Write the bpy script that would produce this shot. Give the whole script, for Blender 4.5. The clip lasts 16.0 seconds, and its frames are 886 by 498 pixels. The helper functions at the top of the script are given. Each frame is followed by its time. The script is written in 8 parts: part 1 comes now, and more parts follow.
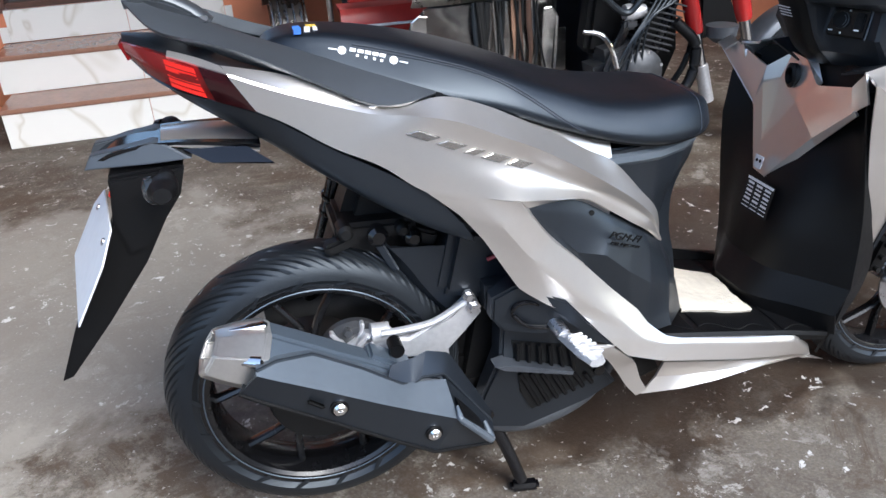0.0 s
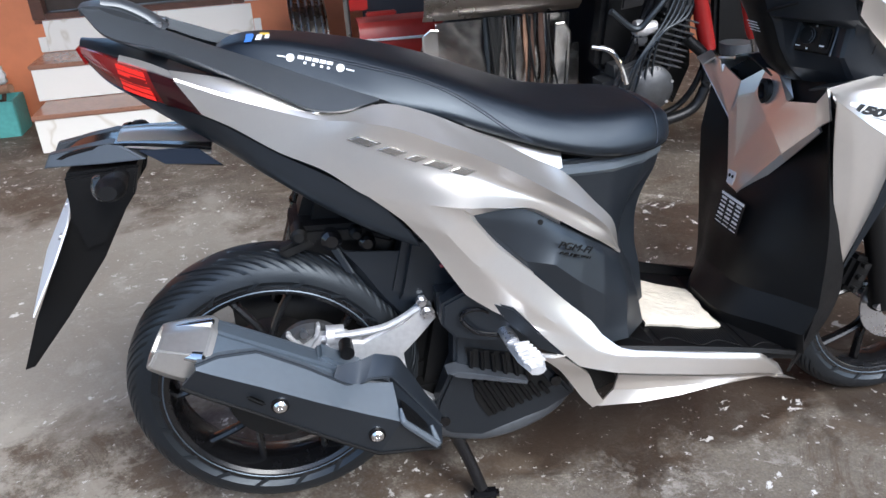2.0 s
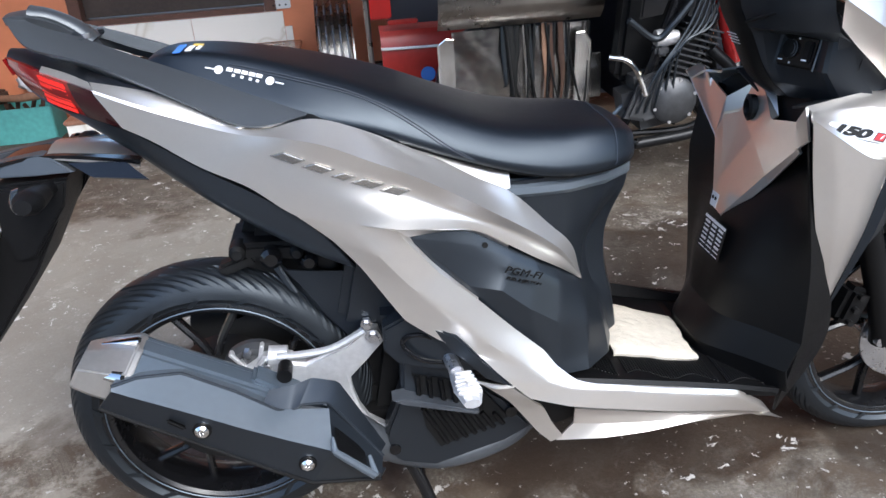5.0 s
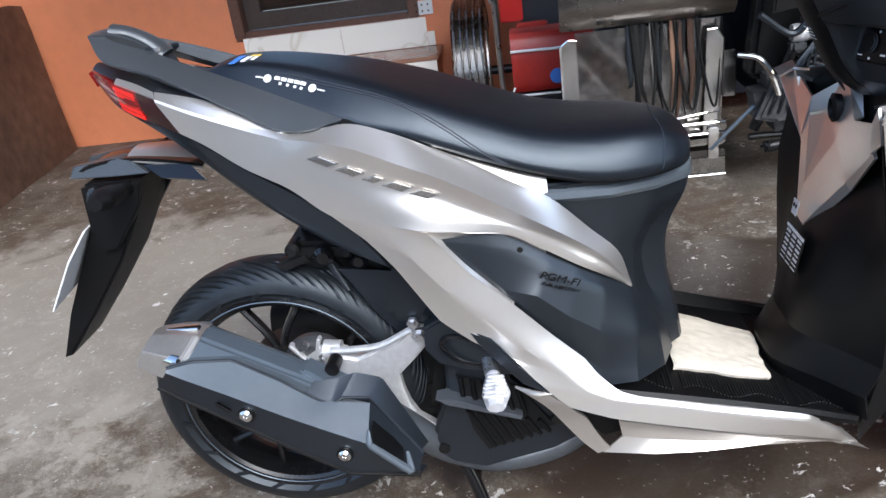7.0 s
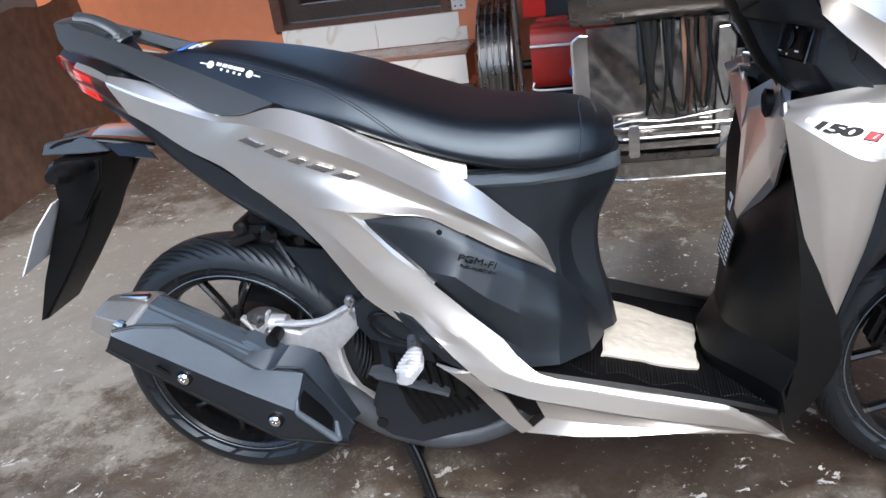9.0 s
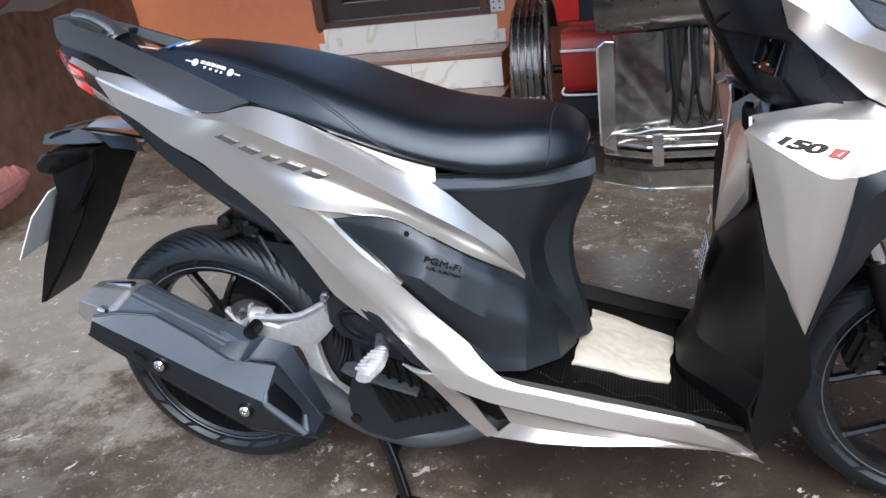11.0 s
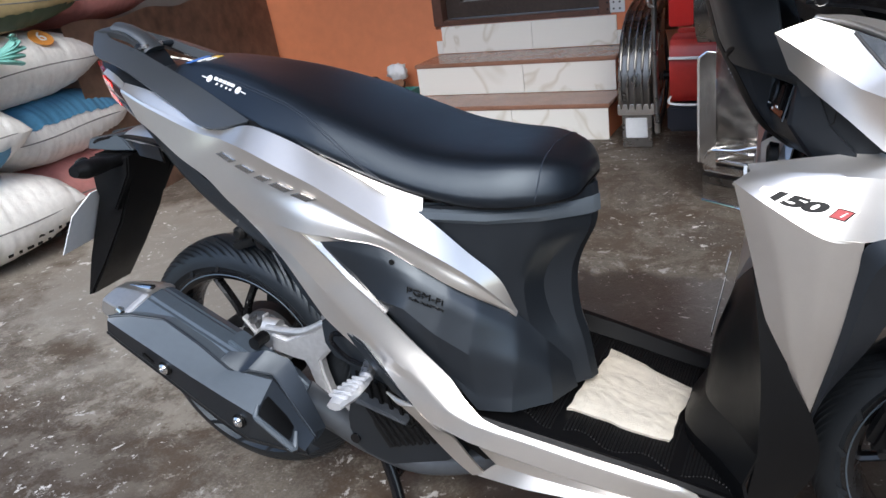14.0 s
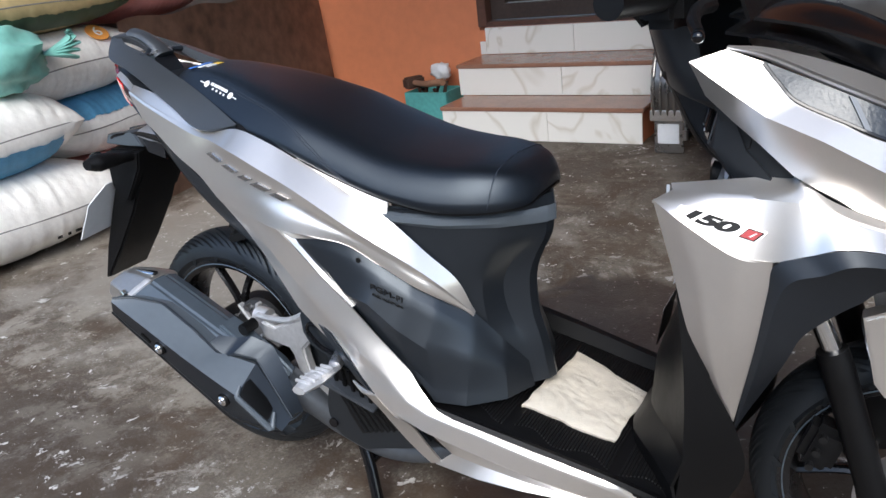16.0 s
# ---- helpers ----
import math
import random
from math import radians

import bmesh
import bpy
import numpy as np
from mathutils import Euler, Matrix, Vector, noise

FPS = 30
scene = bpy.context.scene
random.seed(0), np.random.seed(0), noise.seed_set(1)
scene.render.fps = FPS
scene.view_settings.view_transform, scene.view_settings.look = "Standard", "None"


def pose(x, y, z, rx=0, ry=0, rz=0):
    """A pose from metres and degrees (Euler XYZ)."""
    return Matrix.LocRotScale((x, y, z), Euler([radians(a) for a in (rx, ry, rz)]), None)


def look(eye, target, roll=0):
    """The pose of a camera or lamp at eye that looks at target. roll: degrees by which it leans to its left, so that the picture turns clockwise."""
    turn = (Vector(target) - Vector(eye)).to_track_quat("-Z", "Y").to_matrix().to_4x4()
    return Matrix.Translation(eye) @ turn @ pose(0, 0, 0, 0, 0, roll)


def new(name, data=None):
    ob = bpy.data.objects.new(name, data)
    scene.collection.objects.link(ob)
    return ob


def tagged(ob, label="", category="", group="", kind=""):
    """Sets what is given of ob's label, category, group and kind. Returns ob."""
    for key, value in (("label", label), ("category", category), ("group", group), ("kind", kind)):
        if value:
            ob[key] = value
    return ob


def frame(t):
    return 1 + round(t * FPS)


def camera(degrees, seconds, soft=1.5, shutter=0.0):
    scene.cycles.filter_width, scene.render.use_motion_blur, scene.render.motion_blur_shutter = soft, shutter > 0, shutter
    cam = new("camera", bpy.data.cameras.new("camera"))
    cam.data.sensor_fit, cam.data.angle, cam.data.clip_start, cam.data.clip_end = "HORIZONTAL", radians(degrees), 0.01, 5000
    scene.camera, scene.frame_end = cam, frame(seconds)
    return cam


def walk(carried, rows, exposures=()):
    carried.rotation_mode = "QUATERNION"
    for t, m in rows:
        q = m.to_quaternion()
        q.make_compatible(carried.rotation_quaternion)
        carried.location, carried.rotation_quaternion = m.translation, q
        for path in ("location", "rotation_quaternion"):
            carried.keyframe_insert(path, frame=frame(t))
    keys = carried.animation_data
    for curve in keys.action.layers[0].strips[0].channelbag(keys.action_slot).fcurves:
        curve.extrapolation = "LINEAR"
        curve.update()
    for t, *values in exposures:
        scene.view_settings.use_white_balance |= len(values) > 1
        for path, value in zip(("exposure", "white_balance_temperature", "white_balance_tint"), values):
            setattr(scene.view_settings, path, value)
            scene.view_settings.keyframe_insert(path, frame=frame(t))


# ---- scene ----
EXPOSURES = [(0, 1.36, 6000, 8), (8, 1.26, 6060, 8), (16, 0.90, 6160, 8)]
cam = camera(58.8, 16.0)
PATH = [
    (0, (0.048, -1.22, 1.104), (0.472, 0.512, 0.197), -3.6),
    (0.5, (0.094, -1.24, 1.101), (0.487, 0.504, 0.203), -3.8),
    (1, (0.13, -1.253, 1.098), (0.497, 0.501, 0.211), -3.9),
    (1.5, (0.157, -1.269, 1.096), (0.503, 0.497, 0.224), -3.9),
    (2, (0.188, -1.279, 1.091), (0.505, 0.495, 0.226), -3.6),
    (2.5, (0.209, -1.275, 1.087), (0.502, 0.505, 0.224), -3.6),
    (3, (0.231, -1.265, 1.082), (0.499, 0.522, 0.224), -3.9),
    (3.5, (0.255, -1.254, 1.078), (0.51, 0.536, 0.224), -3.9),
    (4, (0.295, -1.243, 1.076), (0.528, 0.551, 0.224), -3.9),
    (6.5, (0.515, -1.246, 1.069), (0.407, 0.579, 0.259), -6.8),
    (7, (0.573, -1.258, 1.062), (0.317, 0.559, 0.267), -8.1),
    (7.5, (0.626, -1.268, 1.05), (0.327, 0.544, 0.257), -8.1),
    (8, (0.691, -1.276, 1.041), (0.363, 0.531, 0.248), -8.0),
    (10.5, (0.889, -1.304, 1.032), (0.364, 0.466, 0.263), -7.8),
    (11, (0.923, -1.274, 1.027), (0.378, 0.492, 0.261), -7.3),
    (11.5, (0.959, -1.247, 1.025), (0.343, 0.498, 0.266), -7.3),
    (12, (1.002, -1.216, 1.025), (0.315, 0.505, 0.273), -7.1),
    (12.5, (1.027, -1.191, 1.027), (0.318, 0.522, 0.277), -6.5),
    (13, (1.059, -1.171, 1.036), (0.326, 0.531, 0.283), -6.3),
    (13.5, (1.092, -1.151, 1.041), (0.307, 0.529, 0.289), -6.9),
    (14, (1.131, -1.135, 1.041), (0.249, 0.498, 0.297), -7.6),
    (14.5, (1.17, -1.128, 1.043), (0.224, 0.47, 0.299), -7.7),
    (15, (1.219, -1.126, 1.047), (0.241, 0.452, 0.303), -7.4),
    (15.5, (1.263, -1.123, 1.051), (0.263, 0.442, 0.31), -7.2),
    (16, (1.305, -1.124, 1.063), (0.288, 0.433, 0.325), -7.0),
]
walk(cam, [(t, look(eye, target, roll)) for t, eye, target, roll in PATH], EXPOSURES)


# ---------- world, sun, exposure ----------
SKY, SUN = 0.15, 1.5
world = bpy.data.worlds.new("overcast_sky")
scene.world = world
world.use_nodes = True
wn, wl = world.node_tree.nodes, world.node_tree.links
sky = wn.new("ShaderNodeTexSky")
sky.sky_type = "NISHITA"
sky.sun_disc = False
sky.air_density, sky.dust_density, sky.ozone_density = 1.0, 1.8, 1.0
sky.sun_elevation, sky.sun_rotation = radians(42), radians(157)
wl.new(sky.outputs["Color"], wn["Background"].inputs["Color"])
wn["Background"].inputs["Strength"].default_value = SKY
sun_data = bpy.data.lights.new("sun", "SUN")
sun_data.energy, sun_data.angle, sun_data.color = SUN, radians(35), (1.0, 0.97, 0.93)
sun = new("sun", sun_data)
sun.matrix_world = look((1.5, -3.5, 3.4), (0, 0, 0))


# ---------- materials ----------
def material(name, color, rough=0.5, metal=0.0, coat=0.0, grain=0.0, scale=40.0, bump=0.0, bump_scale=200.0,
             spec=0.5, vary=0.0, alpha_glass=0.0, tint=None):
    """A principled surface with two scales of colour variation, roughness wear and a fine bump."""
    m = bpy.data.materials.new(name)
    m.use_nodes = True
    n, l = m.node_tree.nodes, m.node_tree.links
    b = n["Principled BSDF"]
    b.inputs["Base Color"].default_value = (*color, 1)
    b.inputs["Roughness"].default_value = rough
    b.inputs["Metallic"].default_value = metal
    b.inputs["Coat Weight"].default_value = coat
    b.inputs["Coat Roughness"].default_value = 0.08
    b.inputs["Specular IOR Level"].default_value = spec
    b.inputs["Transmission Weight"].default_value = alpha_glass
    if tint:
        b.inputs["Specular Tint"].default_value = (*tint, 1)
    tc = n.new("ShaderNodeTexCoord")
    if grain or vary:
        big = n.new("ShaderNodeTexNoise")
        big.inputs["Scale"].default_value = scale * 0.12
        big.inputs["Detail"].default_value = 6
        fine = n.new("ShaderNodeTexNoise")
        fine.inputs["Scale"].default_value = scale
        fine.inputs["Detail"].default_value = 8
        l.new(tc.outputs["Object"], big.inputs["Vector"])
        l.new(tc.outputs["Object"], fine.inputs["Vector"])
        mix = n.new("ShaderNodeMath")
        mix.operation = "MULTIPLY_ADD"
        mix.inputs[1].default_value = 0.5
        l.new(big.outputs["Fac"], mix.inputs[0])
        half = n.new("ShaderNodeMath")
        half.operation = "MULTIPLY"
        half.inputs[1].default_value = 0.5
        l.new(fine.outputs["Fac"], half.inputs[0])
        l.new(half.outputs[0], mix.inputs[2])
        ramp = n.new("ShaderNodeMapRange")
        ramp.inputs["From Min"].default_value, ramp.inputs["From Max"].default_value = 0.3, 0.7
        ramp.inputs["To Min"].default_value, ramp.inputs["To Max"].default_value = 1 - grain, 1 + grain
        l.new(mix.outputs[0], ramp.inputs["Value"])
        hue = n.new("ShaderNodeHueSaturation")
        hue.inputs["Color"].default_value = (*color, 1)
        out = ramp.outputs["Result"]
        if vary:
            info = n.new("ShaderNodeObjectInfo")
            rnd = n.new("ShaderNodeMapRange")
            rnd.inputs["To Min"].default_value, rnd.inputs["To Max"].default_value = 1 - vary, 1 + vary
            l.new(info.outputs["Random"], rnd.inputs["Value"])
            mul = n.new("ShaderNodeMath")
            mul.operation = "MULTIPLY"
            l.new(out, mul.inputs[0])
            l.new(rnd.outputs["Result"], mul.inputs[1])
            out = mul.outputs[0]
        l.new(out, hue.inputs["Value"])
        l.new(hue.outputs["Color"], b.inputs["Base Color"])
        rr = n.new("ShaderNodeMapRange")
        rr.inputs["From Min"].default_value, rr.inputs["From Max"].default_value = 0.3, 0.7
        rr.inputs["To Min"].default_value, rr.inputs["To Max"].default_value = max(rough - 0.25 * grain, 0.02), min(rough + 0.35 * grain, 1)
        l.new(mix.outputs[0], rr.inputs["Value"])
        l.new(rr.outputs["Result"], b.inputs["Roughness"])
    if bump:
        bn = n.new("ShaderNodeTexNoise")
        bn.inputs["Scale"].default_value = bump_scale
        bn.inputs["Detail"].default_value = 4
        l.new(tc.outputs["Object"], bn.inputs["Vector"])
        bp = n.new("ShaderNodeBump")
        bp.inputs["Strength"].default_value = bump
        bp.inputs["Distance"].default_value = 0.002
        l.new(bn.outputs["Fac"], bp.inputs["Height"])
        l.new(bp.outputs["Normal"], b.inputs["Normal"])
    return m


SILVER = material("champagne_silver_paint", (0.82, 0.778, 0.732), 0.29, 0.86, 0.30, 0.02, 500)
BLACK = material("black_textured_plastic", (0.0036, 0.0036, 0.0040), 0.44, grain=0.15, scale=60, bump=0.15, bump_scale=1600, spec=0.28)
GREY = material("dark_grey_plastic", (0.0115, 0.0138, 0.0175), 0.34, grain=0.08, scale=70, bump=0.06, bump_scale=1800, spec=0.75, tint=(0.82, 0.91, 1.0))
POCKET = material("dark_pocket_plastic", (0.0150, 0.0168, 0.0200), 0.40, grain=0.08, scale=70, bump=0.06, bump_scale=1800, spec=0.5, tint=(0.86, 0.93, 1.0))
GLOSS = material("gloss_black_plastic", (0.005, 0.005, 0.006), 0.14, coat=0.15, grain=0.1, scale=50)
VINYL = material("black_seat_vinyl", (0.0045, 0.0062, 0.0095), 0.36, grain=0.1, scale=80, bump=0.2, bump_scale=900, spec=0.75, tint=(0.78, 0.89, 1.0))
THREAD = material("blue_black_thread", (0.022, 0.030, 0.045), 0.6, grain=0.1, scale=300)
RUBBER = material("tyre_rubber", (0.0085, 0.0098, 0.0118), 0.42, grain=0.25, scale=60, bump=0.15, bump_scale=500, spec=0.6, tint=(0.8, 0.9, 1.0))
RIM = material("black_wheel_paint", (0.009, 0.009, 0.010), 0.26, 0.2, 0.35, 0.1, 60)
ALLOY = material("cast_aluminium", (0.68, 0.68, 0.69), 0.44, 0.65, 0.0, 0.18, 90, 0.2, 400)
CHROME = material("chrome", (0.80, 0.79, 0.78), 0.10, 1.0, 0.0, 0.05, 60)
STEEL = material("zinc_bolt", (0.62, 0.62, 0.64), 0.28, 0.95, 0.0, 0.1, 200)
ENGINE = material("grimy_engine_metal", (0.009, 0.0088, 0.0088), 0.5, 0.3, 0.0, 0.3, 60, 0.2, 300)
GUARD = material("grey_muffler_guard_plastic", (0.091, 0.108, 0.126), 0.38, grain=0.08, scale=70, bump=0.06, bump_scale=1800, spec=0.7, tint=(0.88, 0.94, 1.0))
RAIL = material("grey_rail_plastic", (0.040, 0.044, 0.049), 0.38, grain=0.08, scale=70, bump=0.05, bump_scale=1800, spec=0.9, tint=(0.88, 0.94, 1.0))
PIPE = material("grey_exhaust_pipe", (0.11, 0.12, 0.135), 0.42, 0.5, 0.0, 0.15, 60)
MUFFLER = material("dark_grey_muffler_metal", (0.118, 0.147, 0.180), 0.36, 0.5, 0.0, 0.08, 90)
BADGE = material("brushed_badge_field", (0.70, 0.68, 0.65), 0.24, 1.0, 0.0, 0.10, 200)
CAP = material("satin_muffler_cap", (0.66, 0.64, 0.61), 0.30, 0.85, 0.1, 0.08, 120)
RED_LENS = material("red_tail_lens", (0.16, 0.004, 0.004), 0.16, coat=0.4, grain=0.12, scale=60)
RED_REFLECTOR = material("bright_red_reflector", (0.80, 0.02, 0.012), 0.16, coat=0.8, grain=0.15, scale=300)
DARK_LENS = material("smoked_red_lens", (0.025, 0.004, 0.005), 0.14, coat=0.4)
HEADLAMP = material("headlamp_glass", (0.030, 0.036, 0.042), 0.15, 0.1, coat=0.20, grain=0.5, scale=160, bump=0.22, bump_scale=220)
WHITE = material("white_card", (0.78, 0.79, 0.80), 0.5, grain=0.05, scale=60)
DECAL_WHITE = material("white_print", (0.80, 0.80, 0.80), 0.45, grain=0.05, scale=300)
DECAL_BLACK = material("black_print", (0.010, 0.010, 0.010), 0.5, spec=0.25)
DECAL_RED = material("red_print", (0.42, 0.02, 0.025), 0.35)
DECAL_BLUE = material("blue_print", (0.06, 0.20, 0.62), 0.45)
DECAL_YELLOW = material("yellow_print", (0.75, 0.5, 0.08), 0.45)
CLOTH = material("cream_cotton_cloth", (0.68, 0.62, 0.52), 0.9, grain=0.12, scale=60, bump=0.7, bump_scale=700, spec=0.2)
MAT_RUBBER = material("black_floor_rubber", (0.0035, 0.0035, 0.004), 0.5, grain=0.2, scale=70, bump=0.2, bump_scale=700)
ORANGE = material("terracotta_orange_paint", (0.66, 0.225, 0.105), 0.55, grain=0.10, scale=14, bump=0.12, bump_scale=60)
DOOR_WOOD = material("dark_stained_wood", (0.045, 0.030, 0.024), 0.38, grain=0.3, scale=60, bump=0.1, bump_scale=200)
FRAME_WOOD = material("brown_door_frame", (0.10, 0.045, 0.03), 0.45, grain=0.25, scale=50)
TREAD = material("reddish_brown_granite", (0.30, 0.150, 0.098), 0.22, grain=0.14, scale=60, spec=0.6)
CONCRETE_BLOCK = material("weathered_brown_board", (0.27, 0.165, 0.115), 0.6, grain=0.55, scale=14, bump=0.4, bump_scale=60)
STAINLESS = material("stainless_sheet", (0.80, 0.78, 0.75), 0.20, 1.0, 0.0, 0.25, 26, 0.06, 30)
STAINLESS_DULL = material("dull_stainless", (0.36, 0.345, 0.33), 0.28, 1.0, 0.0, 0.2, 20, 0.05, 40)
RED_PAINT = material("red_motor_paint", (0.40, 0.02, 0.018), 0.22, coat=0.6, grain=0.08, scale=40)
RED_VINYL = material("red_vinyl_bag", (0.40, 0.026, 0.020), 0.35, grain=0.15, scale=40, bump=0.3, bump_scale=60)
BLUE_GREY = material("dark_blue_panel", (0.008, 0.010, 0.018), 0.4, grain=0.15, scale=30)
CAST = material("oily_cast_engine_metal", (0.085, 0.087, 0.092), 0.42, 0.65, 0.0, 0.3, 40, 0.3, 200)
DARK_METAL = material("dark_engine_metal", (0.014, 0.0145, 0.016), 0.38, 0.6, 0.0, 0.3, 50)
SACK_WHITE = material("white_woven_sack", (0.87, 0.85, 0.81), 0.62, grain=0.10, scale=40, bump=1.0, bump_scale=38, vary=0.06)
SACK_PINK = material("pink_woven_sack", (0.58, 0.25, 0.23), 0.62, grain=0.14, scale=40, bump=1.0, bump_scale=38)
SACK_TAN = material("tan_woven_sack", (0.52, 0.40, 0.20), 0.62, grain=0.14, scale=40, bump=1.0, bump_scale=38)
SACK_BLUE = material("blue_sack_print", (0.08, 0.25, 0.42), 0.6, grain=0.18, scale=70, bump=0.3, bump_scale=120)
SEAM = material("grey_sack_thread", (0.22, 0.21, 0.20), 0.8, grain=0.4, scale=300)
SACK_GREEN = material("dark_green_sack_print", (0.06, 0.09, 0.05), 0.6, grain=0.2, scale=70)
SACK_ORANGE = material("orange_sack_print", (0.72, 0.30, 0.06), 0.6, grain=0.1, scale=70)
TEAL_BAG = material("teal_plastic_bag", (0.20, 0.46, 0.40), 0.32, grain=0.2, scale=30, bump=0.5, bump_scale=50)
TEAL_BOX = material("teal_painted_box", (0.10, 0.36, 0.34), 0.5, grain=0.25, scale=40)
WOOD = material("bare_wood_handle", (0.26, 0.14, 0.085), 0.6, grain=0.35, scale=40, bump=0.2, bump_scale=120)
RUST = material("rusty_iron", (0.09, 0.05, 0.035), 0.7, 0.4, 0.0, 0.4, 60, 0.4, 150)
OUTLET = material("white_outlet_plastic", (0.74, 0.75, 0.76), 0.35, grain=0.04, scale=40)
CEIL = material("grey_roof_sheet", (0.16, 0.155, 0.15), 0.7, grain=0.15, scale=10)


def marble(name):
    """White wall tile with a few warm grey veins."""
    m = material(name, (0.72, 0.70, 0.65), 0.16, coat=0.3, grain=0.04, scale=14)
    n, l = m.node_tree.nodes, m.node_tree.links
    b = n["Principled BSDF"]
    tc, info = n.new("ShaderNodeTexCoord"), n.new("ShaderNodeObjectInfo")
    off = n.new("ShaderNodeVectorMath")
    off.operation = "ADD"
    sc = n.new("ShaderNodeVectorMath")
    sc.operation = "SCALE"
    sc.inputs[0].default_value = (7, 3, 11)
    l.new(info.outputs["Random"], sc.inputs["Scale"])
    l.new(tc.outputs["Object"], off.inputs[0])
    l.new(sc.outputs["Vector"], off.inputs[1])
    wave = n.new("ShaderNodeTexNoise")
    wave.inputs["Scale"].default_value, wave.inputs["Detail"].default_value = 1.5, 3
    wave.inputs["Distortion"].default_value = 1.2
    l.new(off.outputs["Vector"], wave.inputs["Vector"])
    d = n.new("ShaderNodeMath")
    d.operation = "SUBTRACT"
    d.inputs[1].default_value = 0.5
    l.new(wave.outputs["Fac"], d.inputs[0])
    a = n.new("ShaderNodeMath")
    a.operation = "ABSOLUTE"
    l.new(d.outputs[0], a.inputs[0])
    ramp = n.new("ShaderNodeValToRGB")
    ramp.color_ramp.elements[0].position, ramp.color_ramp.elements[0].color = 0.0, (0.68, 0.63, 0.54, 1)
    ramp.color_ramp.elements[1].position, ramp.color_ramp.elements[1].color = 0.022, (0.83, 0.80, 0.74, 1)
    l.new(a.outputs[0], ramp.inputs["Fac"])
    l.new(ramp.outputs["Color"], b.inputs["Base Color"])
    return m


MARBLE = marble("white_veined_marble_tile")


def stained_concrete(name):
    """Old yard concrete: blotches of grey and brown, damp glossy patches and small paint flecks."""
    m = bpy.data.materials.new(name)
    m.use_nodes = True
    n, l = m.node_tree.nodes, m.node_tree.links
    b = n["Principled BSDF"]
    tc = n.new("ShaderNodeTexCoord")

    def noise_tex(scale, detail=6, rough=0.6, dist=0.0, shift=0.0):
        t = n.new("ShaderNodeTexNoise")
        t.inputs["Scale"].default_value, t.inputs["Detail"].default_value = scale, detail
        t.inputs["Roughness"].default_value, t.inputs["Distortion"].default_value = rough, dist
        mp = n.new("ShaderNodeMapping")
        mp.inputs["Location"].default_value = (shift, shift * 0.7, shift * 0.3)
        l.new(tc.outputs["Object"], mp.inputs["Vector"])
        l.new(mp.outputs["Vector"], t.inputs["Vector"])
        return t.outputs["Fac"]

    def step(src, lo, hi, a=0.0, c=1.0):
        r = n.new("ShaderNodeMapRange")
        r.inputs["From Min"].default_value, r.inputs["From Max"].default_value = lo, hi
        r.inputs["To Min"].default_value, r.inputs["To Max"].default_value = a, c
        l.new(src, r.inputs["Value"])
        return r.outputs["Result"]

    def mixc(fac, c1, c2):
        x = n.new("ShaderNodeMix")
        x.data_type = "RGBA"
        l.new(fac, x.inputs["Factor"])
        for sock, c in ((x.inputs["A"], c1), (x.inputs["B"], c2)):
            if isinstance(c, tuple):
                sock.default_value = (*c, 1)
            else:
                l.new(c, sock)
        return x.outputs["Result"]

    def mul(a, c):
        x = n.new("ShaderNodeMath")
        x.operation = "MULTIPLY"
        l.new(a, x.inputs[0])
        if isinstance(c, float):
            x.inputs[1].default_value = c
        else:
            l.new(c, x.inputs[1])
        return x.outputs[0]

    base = mixc(step(noise_tex(2.6, 10, 0.74, 0.6), 0.42, 0.57), (0.084, 0.062, 0.042), (0.172, 0.145, 0.110))
    base = mixc(mul(step(noise_tex(38, 8, 0.7), 0.35, 0.75), 0.5), base, (0.060, 0.048, 0.040))
    base = mixc(mul(step(noise_tex(120, 5, 0.7), 0.45, 0.72), 0.40), base, (0.30, 0.28, 0.26))
    pale = step(noise_tex(7.5, 14, 0.82, 0.3, 5.0), 0.54, 0.60)
    base = mixc(mul(pale, 0.50), base, (0.42, 0.39, 0.34))
    stain = step(noise_tex(3.4, 12, 0.78, 0.6, 17.0), 0.49, 0.56)
    base = mixc(mul(stain, 0.70), base, (0.072, 0.045, 0.025))
    grit = step(noise_tex(190, 4, 0.75, 0.0, 31.0), 0.42, 0.62)
    base = mixc(mul(grit, 0.30), base, (0.040, 0.030, 0.024))
    # paler concrete towards the sacks and the steps
    def zone(cx, cy, kx, ky, shift, lo, hi):
        mp = n.new("ShaderNodeMapping")
        mp.inputs["Location"].default_value = (-cx / kx, -cy / ky, 0)
        mp.inputs["Scale"].default_value = (1 / kx, 1 / ky, 0)
        l.new(tc.outputs["Object"], mp.inputs["Vector"])
        ln = n.new("ShaderNodeVectorMath")
        ln.operation = "LENGTH"
        l.new(mp.outputs["Vector"], ln.inputs[0])
        w = n.new("ShaderNodeMath")
        w.operation = "MULTIPLY_ADD"
        w.inputs[1].default_value = 1.6
        l.new(noise_tex(3.0, 9, 0.68, 0.4, shift), w.inputs[0])
        l.new(ln.outputs["Value"], w.inputs[2])
        return step(w.outputs[0], lo, hi, 1.0, 0.0)

    base = mixc(mul(zone(-0.85, 0.95, 1.25, 0.9, 41.0, 1.50, 1.75), 0.55), base, (0.35, 0.325, 0.285))
